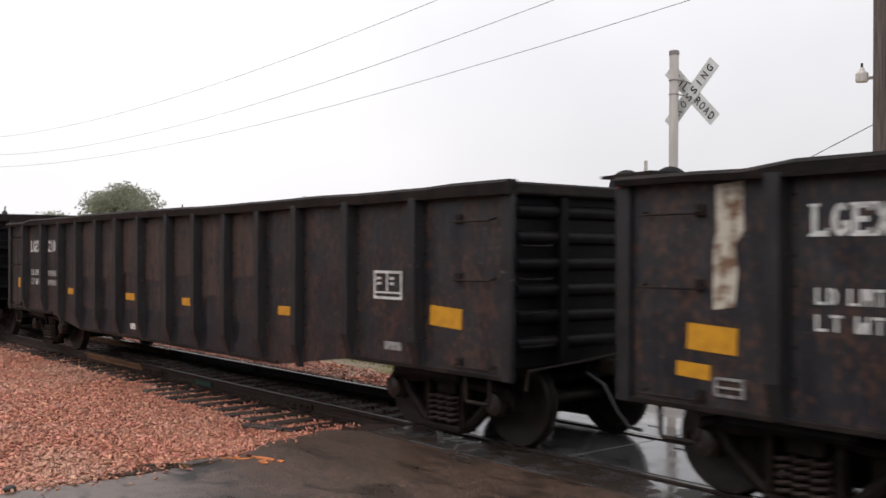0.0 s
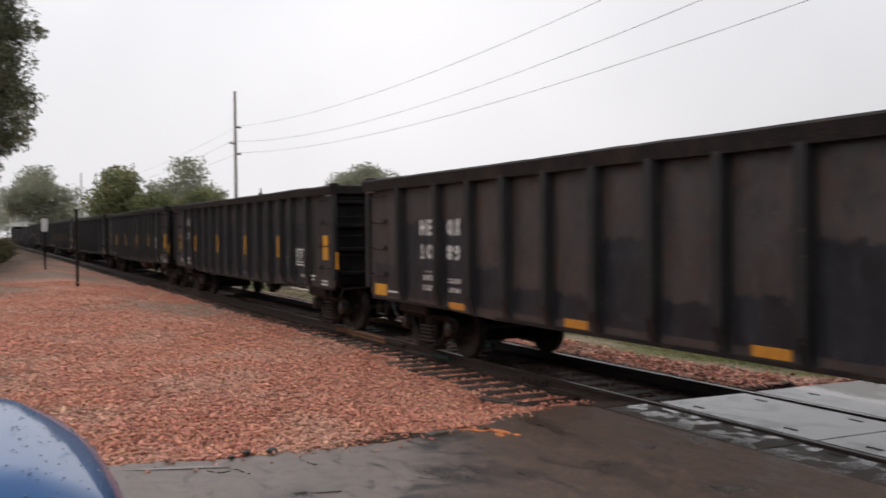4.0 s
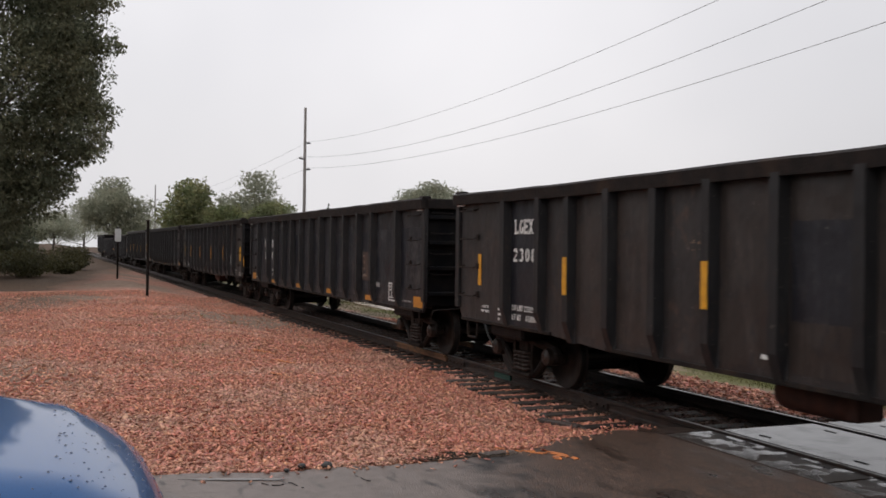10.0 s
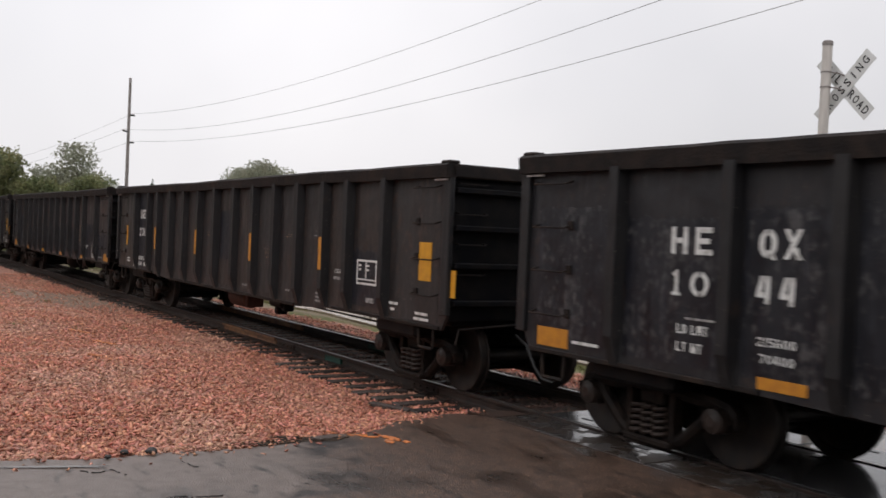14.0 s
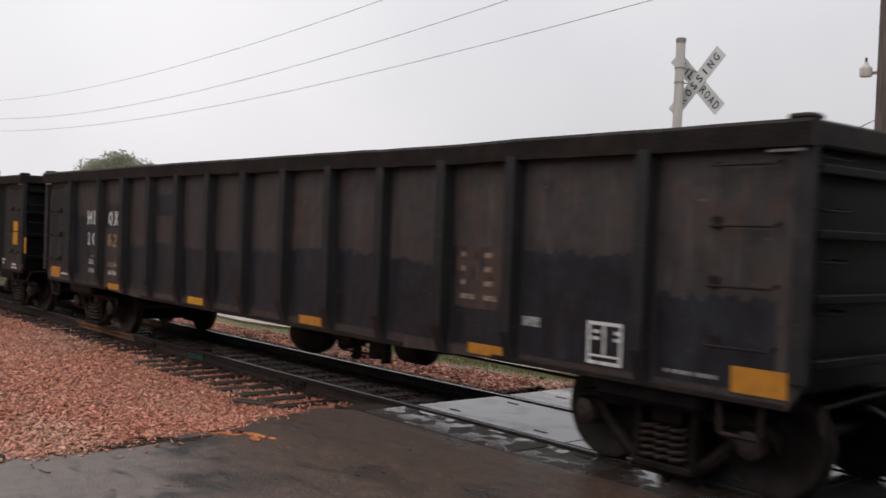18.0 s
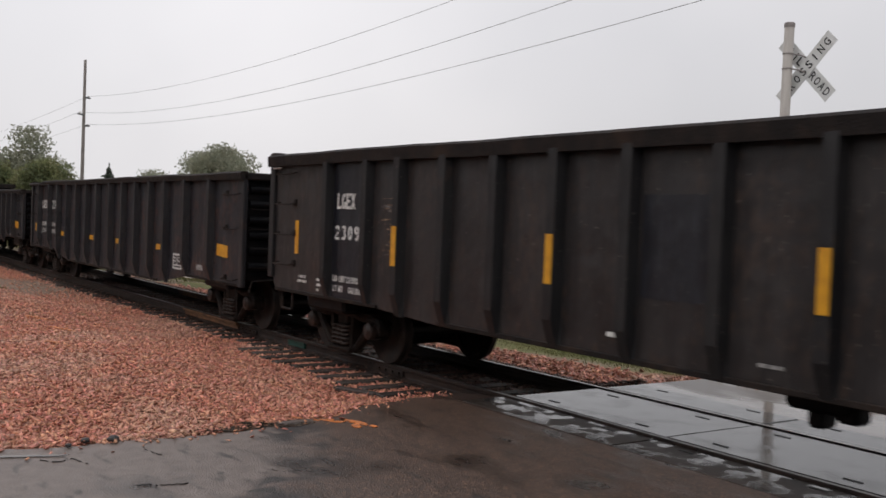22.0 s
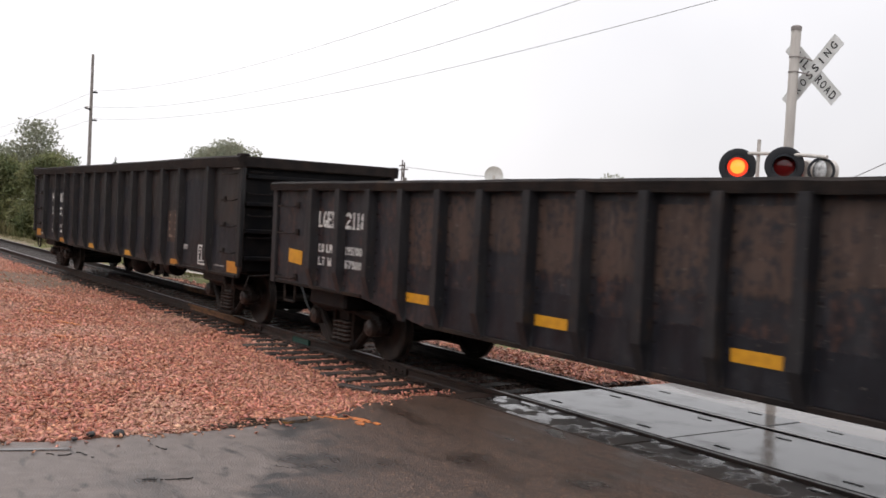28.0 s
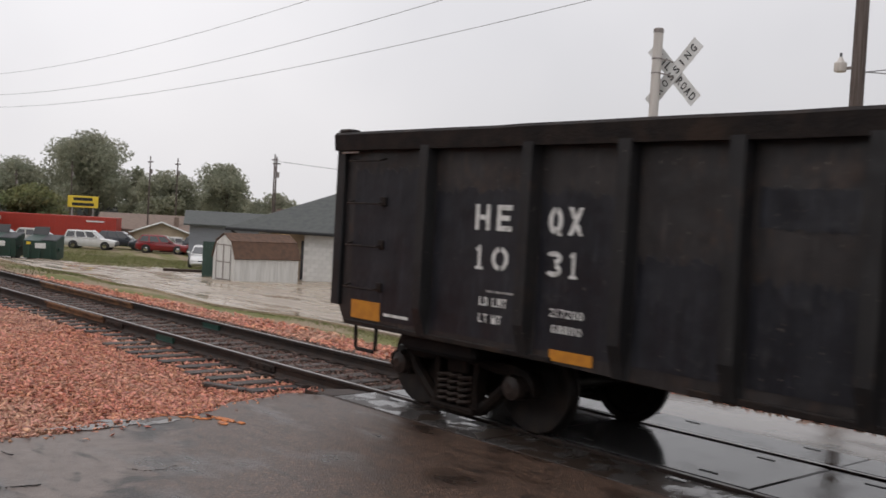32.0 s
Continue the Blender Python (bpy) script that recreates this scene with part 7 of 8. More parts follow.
# the big dark cottonwoods on the camera's side of the track
def big_trees():
    t = thing("tree", "big dark cottonwood hanging over the gravel", "tree", at=(-55, -5.5, 0.05), group="cottonwoods")
    g = Geo()
    g.tube([(0, 0, -0.3), (0.3, 0.2, 4), (0.2, 0.6, 9), (0.4, 1.0, 17)], 0.55, 12, 0.12)
    for px, py, pz in ((2, 5, 10), (-2, 6, 13), (3, 3.5, 15), (1, 6.5, 7), (-4, 2, 12), (4, -3, 11), (0, -5, 13), (2, 2, 19), (-3, -2, 17)):
        g.tube([(0.25, 0.3, max(3.0, pz * 0.45)), (px * 0.5, py * 0.5, pz * 0.8), (px, py, pz)], 0.16, 7, 0.03)
    part("trunk", g, M_BARK, t, "brown furrowed trunk and limbs", smooth=True)
    lobes = [(1, 4.5, 11, 3.2, 3.6, 2.8), (0, 6.2, 8.0, 3.0, 2.6, 2.2), (0, 5.2, 14.5, 3.4, 3.2, 2.6), (1, 2, 17.5, 4, 3.6, 2.8), (0, -2, 13, 4.5, 4.5, 4), (2, -5, 10, 4, 4, 4),
             (0, 3.0, 6.5, 3.5, 3.0, 2.0), (0, 0, 8, 4, 4.5, 3.5), (-2, 4, 19.5, 2.6, 3.2, 1.8), (2, -7, 15, 4, 4, 4), (1, -10, 9, 4, 4, 5), (0, 5.6, 5.2, 2.0, 1.6, 1.2), (1, -4, 5, 3.5, 4, 2.6),
             (0, 4.0, 4.2, 2.6, 2.2, 1.8), (0, 1.0, 4.0, 3.5, 3.5, 2.6), (-1, -1, 1.8, 3.5, 4.5, 1.9), (0, 6.6, 10.5, 2.4, 1.9, 2.4), (0, 6.3, 13.0, 2.2, 2.0, 1.8), (0, 6.4, 17.0, 2.2, 1.9, 1.6), (0, 7.6, 9.0, 1.0, 1.5, 0.7), (1, 8.0, 12.2, 0.9, 1.3, 0.6), (0, 7.4, 14.6, 1.0, 1.6, 0.6), (0, 7.8, 16.0, 0.8, 1.2, 0.5), (1, 7.0, 6.6, 0.9, 1.4, 0.7), (0, 7.2, 18.6, 1.0, 1.5, 0.6), (0, 6.6, 20.3, 1.0, 1.5, 0.6), (1, 4.5, 21.5, 2.4, 2.4, 1.4), (0, 0, 21, 4, 4, 2.5)]
    leaf_cloud("crown", lobes, 250000, 0.115, M_LEAF, t, 41, 0.8)
    t2 = thing("tree", "dark leafy tree behind the cottonwood", "tree", at=(-78, -9, 0.05), group="cottonwoods")
    part("trunk", Geo().tube([(0, 0, -0.3), (0.3, 0.2, 6), (0, 0.5, 13)], 0.45, 10, 0.12), M_BARK, t2, smooth=True)
    lobes = [(0, 2.5, 8, 4, 3.5, 3), (0, -2, 11, 5, 4.5, 4), (2, 3.5, 4.2, 3.2, 2.6, 2.4), (0, 0, 4.5, 4, 4, 3), (0, 2, 13, 3.6, 3.4, 2.8), (0, -6, 7, 5, 5, 5), (0, 0, 2.0, 4, 5, 2.0), (0, 5.5, 2.0, 3, 3.2, 1.8), (0, 3.5, 1.3, 3.5, 4, 1.4)]
    leaf_cloud("crown", lobes, 70000, 0.21, M_LEAF, t2, 42, 0.5)
    for k, (x, y, w, h) in enumerate(((-66, 1.0, 2.2, 1.2), (-74, 1.6, 3.0, 1.8), (-60, -1.2, 4.0, 1.6), (-56, -4.0, 5.0, 2.2))):
        b = thing("bush", "yellow-green roadside brush under the trees", "bush", at=(x, y, float(ground_z(x, y))), group="roadside brush")
        part("stems", Geo().tube([(0, 0, -0.1), (0.1, 0.1, h * 0.5)], 0.05, 6).tube([(0, 0, 0), (-0.3, 0.2, h * 0.7)], 0.03, 6), M_BARK, b)
        leaf_cloud("foliage", [(0, 0, h * 0.5, w * 0.5, w * 0.5, h * 0.5), (0.4 * w, 0.2, h * 0.35, w * 0.3, w * 0.3, h * 0.35), (-0.3 * w, 0.3, h * 0.4, w * 0.3, w * 0.35, h * 0.4)],
                   5000, 0.09, M_BRUSH, b, 60 + k)


big_trees()

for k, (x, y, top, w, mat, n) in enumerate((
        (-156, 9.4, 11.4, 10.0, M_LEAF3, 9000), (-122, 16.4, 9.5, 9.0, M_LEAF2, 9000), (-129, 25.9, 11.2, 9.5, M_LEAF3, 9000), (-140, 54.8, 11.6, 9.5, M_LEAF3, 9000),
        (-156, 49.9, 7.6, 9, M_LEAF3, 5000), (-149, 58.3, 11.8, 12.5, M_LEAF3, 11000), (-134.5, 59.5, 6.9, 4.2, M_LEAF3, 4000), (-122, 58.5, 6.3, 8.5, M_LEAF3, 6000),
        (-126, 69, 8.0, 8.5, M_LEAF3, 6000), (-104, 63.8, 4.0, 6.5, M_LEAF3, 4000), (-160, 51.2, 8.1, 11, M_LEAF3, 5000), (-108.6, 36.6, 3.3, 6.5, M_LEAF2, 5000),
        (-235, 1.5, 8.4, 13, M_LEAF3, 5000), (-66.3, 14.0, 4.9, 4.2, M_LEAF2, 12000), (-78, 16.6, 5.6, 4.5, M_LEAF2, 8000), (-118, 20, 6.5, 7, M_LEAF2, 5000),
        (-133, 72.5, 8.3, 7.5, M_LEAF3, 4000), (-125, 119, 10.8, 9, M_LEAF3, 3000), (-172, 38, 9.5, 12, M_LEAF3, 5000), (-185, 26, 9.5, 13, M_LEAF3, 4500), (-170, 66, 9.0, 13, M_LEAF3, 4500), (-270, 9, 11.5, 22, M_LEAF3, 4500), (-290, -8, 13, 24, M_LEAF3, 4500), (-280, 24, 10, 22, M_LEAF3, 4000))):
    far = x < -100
    tree(x, y, top + (0.05 * (top + 2) if far else 0.0), w * 1.12, int(n * 1.5) if far else n * 2, 0.25 if far else 0.12, mat, 100 + k, "round tree beyond the houses in haze-paled grey-green" if mat is M_LEAF3 else "green bushy tree near the track", 0.3 if far else 0.14, 0.12)
conifer(-113.4, 31.1, 6.9, 6.8, 77)
conifer(-132, 36.5, 6.4, 3.2, 78)


def grass_patch(name, n, place, h, mat, seed, label):
    rnd = np.random.RandomState(seed)
    x, y = place(rnd, n)
    n = len(x)
    z = ground_z(x, y)
    a = rnd.uniform(0, 2 * np.pi, n)
    hh = rnd.uniform(h[0], h[1], n)
    wv = rnd.uniform(0.010, 0.024, n) * (hh / 0.15) ** 0.5
    bend = rnd.normal(0, 0.4, (n, 2)) * hh[:, None]
    base = np.stack([x, y, z - 0.02], 1)
    side = np.stack([np.cos(a), np.sin(a), np.zeros(n)], 1) * wv[:, None]
    tip = base + np.stack([bend[:, 0], bend[:, 1], hh], 1)
    v = np.stack([base - side, base + side, tip], 1)
    me = bpy.data.meshes.new(name)
    me.vertices.add(n * 3)
    me.vertices.foreach_set("co", v.ravel())
    me.loops.add(n * 3)
    me.loops.foreach_set("vertex_index", np.arange(n * 3))
    me.polygons.add(n)
    me.polygons.foreach_set("loop_start", np.arange(n) * 3)
    me.update(calc_edges=True)
    me.materials.append(mat)
    tagged(new(name, me), label, "grass", kind="stuff")


grass_patch("grass_strip", 20000, lambda r, n: (-9.6 - 26 * r.uniform(0, 1, n) ** 1.2, 11.75 + 0.36 * r.normal(0, 0.6, n)), (0.025, 0.07), M_GRASS, 21, "mown green grass strip beyond the track")
grass_patch("bank_weeds", 26000, lambda r, n: (-64 - 40 * r.uniform(0, 1, n), 10.6 + 6.5 * r.uniform(0, 1, n)), (0.25, 0.9), M_WEED, 22, "tall yellow-green weeds on the bank")
grass_patch("bank_grass", 4500, lambda r, n: (-30 - 38 * r.uniform(0, 1, n), 10.1 + 1.3 * r.uniform(0, 1, n)), (0.04, 0.13), M_WEED, 24, "rough yellow-green grass along the far side of the track")
def tufts(r, n):
    """A few weeds sprout in the crushed stone."""
    cx, cy = r.uniform(-30, -11, 16), r.uniform(0.0, 5.6, 16)
    k = r.randint(0, 16, n)
    return cx[k] + r.normal(0, 0.09, n), cy[k] + r.normal(0, 0.07, n)


grass_patch("gravel_weeds", 700, tufts, (0.03, 0.09), M_GRASS, 25, "small green weeds sprouting in the gravel")
grass_patch("grass_field", 30000, lambda r, n: (-50 - 42 * r.uniform(0, 1, n), 21.5 + 14 * r.uniform(0, 1, n)), (0.08, 0.2), M_GRASS, 23, "wet green grass field by the parked cars")


# ---- lot, shed, garage, houses ----
def lot():
    g = Geo()
    xs = list(np.arange(-61.5, -9.0, 1.75))
    ys = [11.7, 12.5, 13.5, 15, 17, 19, 21, 23, 25, 27, 29, 32]
    for x in xs:
        for y in ys:
            yy = y + (0.35 * math.sin(x * 0.35) if y == 11.7 else 0)
            g.v.append((x, yy, float(ground_z(x, yy)) + 0.05))
    n = len(ys)
    m = len(g.v)
    g.v += [(x, y, z - 0.12) for x, y, z in g.v]
    g.f = [(i * n + j, (i + 1) * n + j, (i + 1) * n + j + 1, i * n + j + 1) for i in range(len(xs) - 1) for j in range(n - 1)
           if ys[j + 1] <= (32 if xs[i] > -47 else 25 if xs[i] > -53.5 else 21)]
    g.f += [(i * n, (i + 1) * n, (i + 1) * n + m, i * n + m) for i in range(len(xs) - 1)]
    g.f += [(j, j + 1, j + 1 + m, j + m) for j in range(n - 1)]
    ob = part("pavement", g, M_LOT, smooth=False)
    tagged(ob, "wet tan concrete lot with standing water", "pavement", kind="structure")
    kb = part("kerb", Geo().box(-1.4, 1.4, -0.12, 0.12, -0.1, 0.16, 0.02), M_RUSTEDGE, at=pose(-46.6, 23.75, float(ground_z(-46.6, 23.75)) + 0.05, 0, 0, 62))
    tagged(kb, "low dark wet kerb at the edge of the lot", "kerb", kind="structure")


lot()


def shed():
    x0, x1, y0, y1 = -38.99, -37.1, 20.88, 24.06
    z = float(ground_z(-38.0, 22.5)) + 0.03
    s = thing("garden_shed", "white gambrel-roofed garden shed with brown shingles", "shed", at=((x0 + x1) / 2, (y0 + y1) / 2, z))
    hw, hd = (x1 - x0) / 2, (y1 - y0) / 2
    wall = 1.05
    prof = [(-hw, 0), (hw, 0), (hw, wall), (hw * 0.72, wall + 0.66), (0, wall + 0.98), (-hw * 0.72, wall + 0.66), (-hw, wall)]
    part("end_wall", Geo().prism(prof, -hd, -hd + 0.05), M_SHEDWHITE, s)
    part("end_wall", Geo().prism(prof, hd - 0.05, hd), M_SHEDWHITE, s)
    for sx in (-1, 1):
        lo, hi = sorted((sx * hw, sx * (hw - 0.05)))
        part("side_wall", Geo().box(lo, hi, -hd + 0.05, hd - 0.05, 0, wall), M_SHEDWHITE, s)
        for (xa, za), (xb, zb) in (((hw + 0.06, wall - 0.04), (hw * 0.72, wall + 0.69)), ((hw * 0.72, wall + 0.69), (0, wall + 1.02))):
            o = [(sx * xa, za), (sx * xb, zb), (sx * xb, zb + 0.04), (sx * xa + sx * 0.03, za + 0.03)]
            r = part("roof_slope", Geo().prism(o, -hd - 0.06, hd + 0.06), M_SHEDROOF, s, "brown shingle slope")
    d = part("door", Geo().box(-0.62, 0.62, -hd - 0.02, -hd, 0.06, 1.62, 0.005), M_SHEDWHITE, s, "white double door")
    for x in (-0.62, -0.03, 0.03, 0.62):
        part("door_trim", Geo().box(x - 0.025, x + 0.025, -hd - 0.035, -hd - 0.021, 0.06, 1.62), M_POLESTEEL, d)
    for zz in (0.1, 0.85, 1.58):
        part("door_trim", Geo().box(-0.62, 0.62, -hd - 0.037, -hd - 0.0215, zz - 0.025, zz + 0.025), M_POLESTEEL, d)
    for k in range(4):
        y = -hd + 0.4 + k * (2 * hd - 0.8) / 3
        part("batten", lambda: Geo().box(0, 0.012, -0.012, 0.012, 0.03, wall - 0.06), M_SHEDWHITE, s, at=(hw, y, 0), key="batten")
    f = thing("fence_panel", "dark green upright fence panel beside the shed", "fence", at=pose(-41.2, 21.85, z - 0.1, 0, 0, 57))
    for k in range(4):
        part("board", lambda: Geo().box(-0.073, 0.073, -0.02, 0.02, 0, 1.68, 0.008), M_FENCE, f, at=(-0.225 + 0.15 * k, 0, 0), key="fenceboard")
    part("fence_rail", Geo().box(-0.3, 0.3, 0.021, 0.06, 1.2, 1.28), M_FENCE, f)


shed()


def garage():
    """Local x runs along its eave, local y away from the lot."""
    s = thing("garage_building", "white block garage with a dark hipped shingle roof", "building", at=pose(-43.95, 24.15, -1.45, 0, 0, 30))
    h, ln, dp, o = 2.5, 15.0, 9.2, 0.5
    for a in ((4.1, ln - o, o, o + 0.2), (1.2, 4.1, 2.4, 2.6), (4.1, 4.3, o + 0.2, 2.4), (o, o + 0.2, 2.6, dp - o), (ln - o - 0.2, ln - o, o + 0.2, dp - o), (o + 0.2, ln - o - 0.2, dp - o - 0.2, dp - o)):
        recess = a[0] == 1.2
        w = part("wall", Geo().box(a[0], a[1], a[2], a[3], -0.3, h), M_TANWALL if recess else M_MORTAR, s, "brown recessed porch wall" if recess else "white painted block wall")
        if a[0] == 4.1 and a[1] > 10:
            for r in range(12):
                for c in range(12):
                    part("block", lambda: Geo().box(0.005, 0.395, -0.012, 0, 0.005, 0.195, 0.003), M_BLOCK, w, at=(4.12 + c * 0.41 + (0.2 if r % 2 else 0), o, r * 0.205), key="block")
    part("wall", Geo().box(o, 1.2, 2.4, 2.6, -0.3, h), M_MORTAR, s)
    zr = h + 2.35
    rl = Geo().add([(0, 0, h + 0.08), (ln, 0, h + 0.08), (ln, dp, h + 0.08), (0, dp, h + 0.08), (4.6, 4.6, zr), (ln - 4.6, 4.6, zr), (0, 0, h - 0.08), (ln, 0, h - 0.08), (ln, dp, h - 0.08), (0, dp, h - 0.08)],
                   [(0, 1, 5, 4), (1, 2, 5), (2, 3, 4, 5), (3, 0, 4), (0, 1, 7, 6), (1, 2, 8, 7), (2, 3, 9, 8), (3, 0, 6, 9), (6, 7, 8, 9)])
    part("roof", rl, M_ROOF, s, "dark grey-green shingle roof")
    part("gutter", Geo().box(0, ln, -0.09, -0.004, h - 0.07, h + 0.06, 0.02), M_LID, s, "dark gutter")
    part("downspout", Geo().tube([(0.3, -0.02, h - 0.08), (0.7, 0.5, h - 0.40), (1.25, 2.3, h - 0.55), (1.25, 2.33, 0.0)], 0.05, 8), M_LID, s)
    part("wall_lamp", Geo().box(-0.16, 0.16, -0.1, 0.0, 0, 0.14, 0.03), M_LAMPWARM, s, "lit warm porch lamp", at=(1.9, 2.4, h - 0.42))
    part("porch_door", Geo().box(3.0, 3.9, 2.35, 2.398, 0, 2.05, 0.01), M_CARDARK, s, "dark porch door")


M_LAMPWARM = material("warm_lamp", (1.0, 0.75, 0.40), 0.4, emit=4.0)
garage()


def house(name, x, y, rz, w, d, h, rise, wall, roof, label, n_win=3, drop=0.0, gable_front=False):
    z = float(ground_z(x, y)) - drop
    s = thing(name, label, "house", at=pose(x, y, z, 0, 0, rz), group="houses beyond the lot")
    for a in ((-w / 2, w / 2, -d / 2, -d / 2 + 0.2), (-w / 2, w / 2, d / 2 - 0.2, d / 2), (-w / 2, -w / 2 + 0.2, -d / 2 + 0.2, d / 2 - 0.2), (w / 2 - 0.2, w / 2, -d / 2 + 0.2, d / 2 - 0.2)):
        part("wall", Geo().box(*a, -0.2, h), wall, s)
    e = 0.45
    if gable_front:
        g = Geo().prism([(-w / 2 - e, h), (0, h + rise), (w / 2 + e, h), (w / 2 + e, h - 0.12), (0, h + rise - 0.14), (-w / 2 - e, h - 0.12)], -d / 2 - e, d / 2 + e, "xz")
        part("gable", Geo().prism([(-w / 2, h), (w / 2, h), (0, h + rise - 0.2)], -d / 2 + 0.02, -d / 2 + 0.15, "xz"), wall, s)
        part("gable_trim", Geo().tube([(-w / 2 - e, -d / 2 - e - 0.03, h - 0.05), (0, -d / 2 - e - 0.03, h + rise - 0.05), (w / 2 + e, -d / 2 - e - 0.03, h - 0.05)], 0.09, 5), M_SIGNWHITE, s)
    else:
        g = Geo().prism([(-d / 2 - e, h), (0, h + rise), (d / 2 + e, h), (d / 2 + e, h - 0.12), (0, h + rise - 0.14), (-d / 2 - e, h - 0.12)], -w / 2 - e, w / 2 + e, "yz")
        for xx in (-w / 2 + 0.02, w / 2 - 0.15):
            part("gable", Geo().prism([(-d / 2, h), (d / 2, h), (0, h + rise - 0.2)], xx, xx + 0.13, "yz"), wall, s)
    r = part("roof", g, roof, s)
    if n_win:
        part("chimney", Geo().box(w * 0.2, w * 0.2 + 0.5, -0.25, 0.25, h + rise * 0.5, h + rise + 0.5), M_ROOFTAN, r)
    for k in range(n_win):
        x0 = -w / 2 + w * (k + 0.7) / (n_win + 0.4)
        wd = part("window", Geo().box(x0 - 0.45, x0 + 0.45, -d / 2 - 0.03, -d / 2 - 0.001, 0.95, 2.05, 0.01), M_SIGNWHITE, s)
        part("pane", Geo().box(x0 - 0.38, x0 + 0.38, -d / 2 - 0.042, -d / 2 - 0.031, 1.02, 1.98), M_GLASS, wd)
    if n_win:
        part("door", Geo().box(w / 2 - 1.6, w / 2 - 0.7, -d / 2 - 0.03, -d / 2 - 0.001, 0, 2.05, 0.01), M_CARDARK, s)


house("grey_house", -69.5, 40.5, 62, 9.5, 8, 3.2, 1.0, M_SIDING, M_ROOF, "grey-sided low house with a dark roof", 1)
house("tan_house", -103.2, 49.1, 62, 13, 9, 2.6, 1.6, M_TANWALL, M_ROOFTAN, "tan house with a brown shingle roof", 3, drop=0.9)
house("tan_house", -100.2, 47.5, 62, 5.6, 7, 2.4, 1.2, M_TANWALL, M_ROOFTAN, "tan gable-fronted house with white trim", 2, drop=0.9, gable_front=True)
house("low_store", -150, 56, 62, 22, 12, 2.8, 1.4, M_BLOCK, M_ROOF, "low store building with a grey roof", 4, drop=0.5)
house("peach_building", -102.5, 26.4, 72, 8.4, 5, 3.2, 0.55, M_PEACH, M_ROOF, "peach-walled long building with a low grey roof", 0)


def store_sign():
    s = thing("store_sign", "big yellow store sign with dark lettering bars", "sign", at=pose(-118.0, 45.5, 0, 0, 0, 62))
    part("sign_box", Geo().box(-1.75, 1.75, -0.12, 0.12, 1.15, 2.55, 0.03), M_SIGNYELLOW, s, "yellow sign panel")
    for zz, w in ((1.98, 2.2), (1.36, 2.5)):
        part("lettering_bar", Geo().box(-w / 2, w / 2, -0.135, -0.121, zz, zz + 0.36), M_BLACK, s)
    for x in (-1.2, 1.2):
        part("sign_leg", Geo().tube([(x, 0, -2.6), (x, 0, 1.15)], 0.12, 8), M_POLESTEEL, s)


store_sign()


def container():
    s = thing("red_container", "long red steel shipping trailer parked on the grass", "trailer", at=pose(-102.8, 36.85, -2.35, 0, 0, 54.5))
    part("box_body", Geo().box(-6.4, 6.4, -1.2, 1.2, 0.35, 2.75, 0.03), M_TRAILER, s, "red painted side")
    for k in range(22):
        part("side_rib", lambda: Geo().box(-0.09, 0.09, -0.03, 0.0, 0.5, 2.6, 0.01), M_TRAILER, s, at=(-6.0 + k * 0.57, -1.2, 0), key="crib")
    part("bottom_rail", Geo().box(-6.4, 6.4, -1.24, 1.24, 0.2, 0.35), M_TRAILER, s)
    part("label_panel", Geo().box(-5.7, -5.0, -1.245, -1.235, 2.0, 2.4), M_SIGNWHITE, s)
    part("lettering_bar", Geo().box(3.4, 5.2, -1.245, -1.235, 2.2, 2.35), M_SIGNWHITE, s)
    for x in (-4.5, -3.4, 4.2, 5.2):
        part("wheel", lambda: Geo().lathe([(0.0, -0.15), (0.42, -0.15), (0.48, -0.1), (0.48, 0.1), (0.42, 0.15), (0.0, 0.15)], (0, 0, 0), "y", 16), M_TYRE, s, at=(x, -0.95, 0.0), key="cwheel")


container()


def dumpster(x, y, rz):
    z = float(ground_z(x, y)) + 0.02
    s = thing("dumpster", "dark green steel dumpster with an open black lid", "dumpster", at=pose(x, y, z, 0, 0, rz), group="dumpsters")
    part("body", Geo().prism([(-0.75, 0.12), (0.75, 0.12), (0.85, 1.0), (0.85, 1.45), (-0.85, 1.15), (-0.85, 0.9)], -0.93, 0.93, "yz"), M_DUMP, s, "green steel body")
    for xx in (-0.6, 0.0, 0.6):
        part("stiffener", lambda: Geo().box(-0.05, 0.05, -0.07, 0.0, 0.15, 1.1, 0.01), M_DUMP, s, at=(xx, -0.80, 0), key="dstiff")
    part("fork_pocket", Geo().box(-1.02, -0.93, -0.5, 0.5, 0.55, 0.75, 0.01), M_DUMP, s)
    part("fork_pocket", Geo().box(0.93, 1.02, -0.5, 0.5, 0.55, 0.75, 0.01), M_DUMP, s)
    part("lid", Geo().box(-0.9, 0.0, -0.03, 0.03, 0, 0.62, 0.02), M_LID, s, "open black lid", at=pose(0, 0.86, 1.42, -38, 0, 0))
    part("lid", Geo().box(0.02, 0.9, -0.82, 0.84, -0.02, 0.02, 0.01), M_LID, s, "black lid", at=pose(0, 0.0, 1.33, 10, 0, 0))
    part("label_plate", Geo().box(-0.3, 0.3, -0.86, -0.84, 0.72, 1.02), M_SIGNWHITE, s, at=(0.05, -0.03, 0))
    part("label_plate", Geo().box(-0.8, -0.55, -0.86, -0.84, 0.92, 1.08), M_SIGNYELLOW, s, at=(0.05, -0.03, 0))
    for xx in (-0.7, 0.7):
        part("skid", lambda: Geo().box(-0.06, 0.06, -0.7, 0.7, 0, 0.12), M_LID, s, at=(xx, 0, 0), key="skid")


dumpster(-60.3, 18.7, 55)
dumpster(-59.1, 20.6, 55)


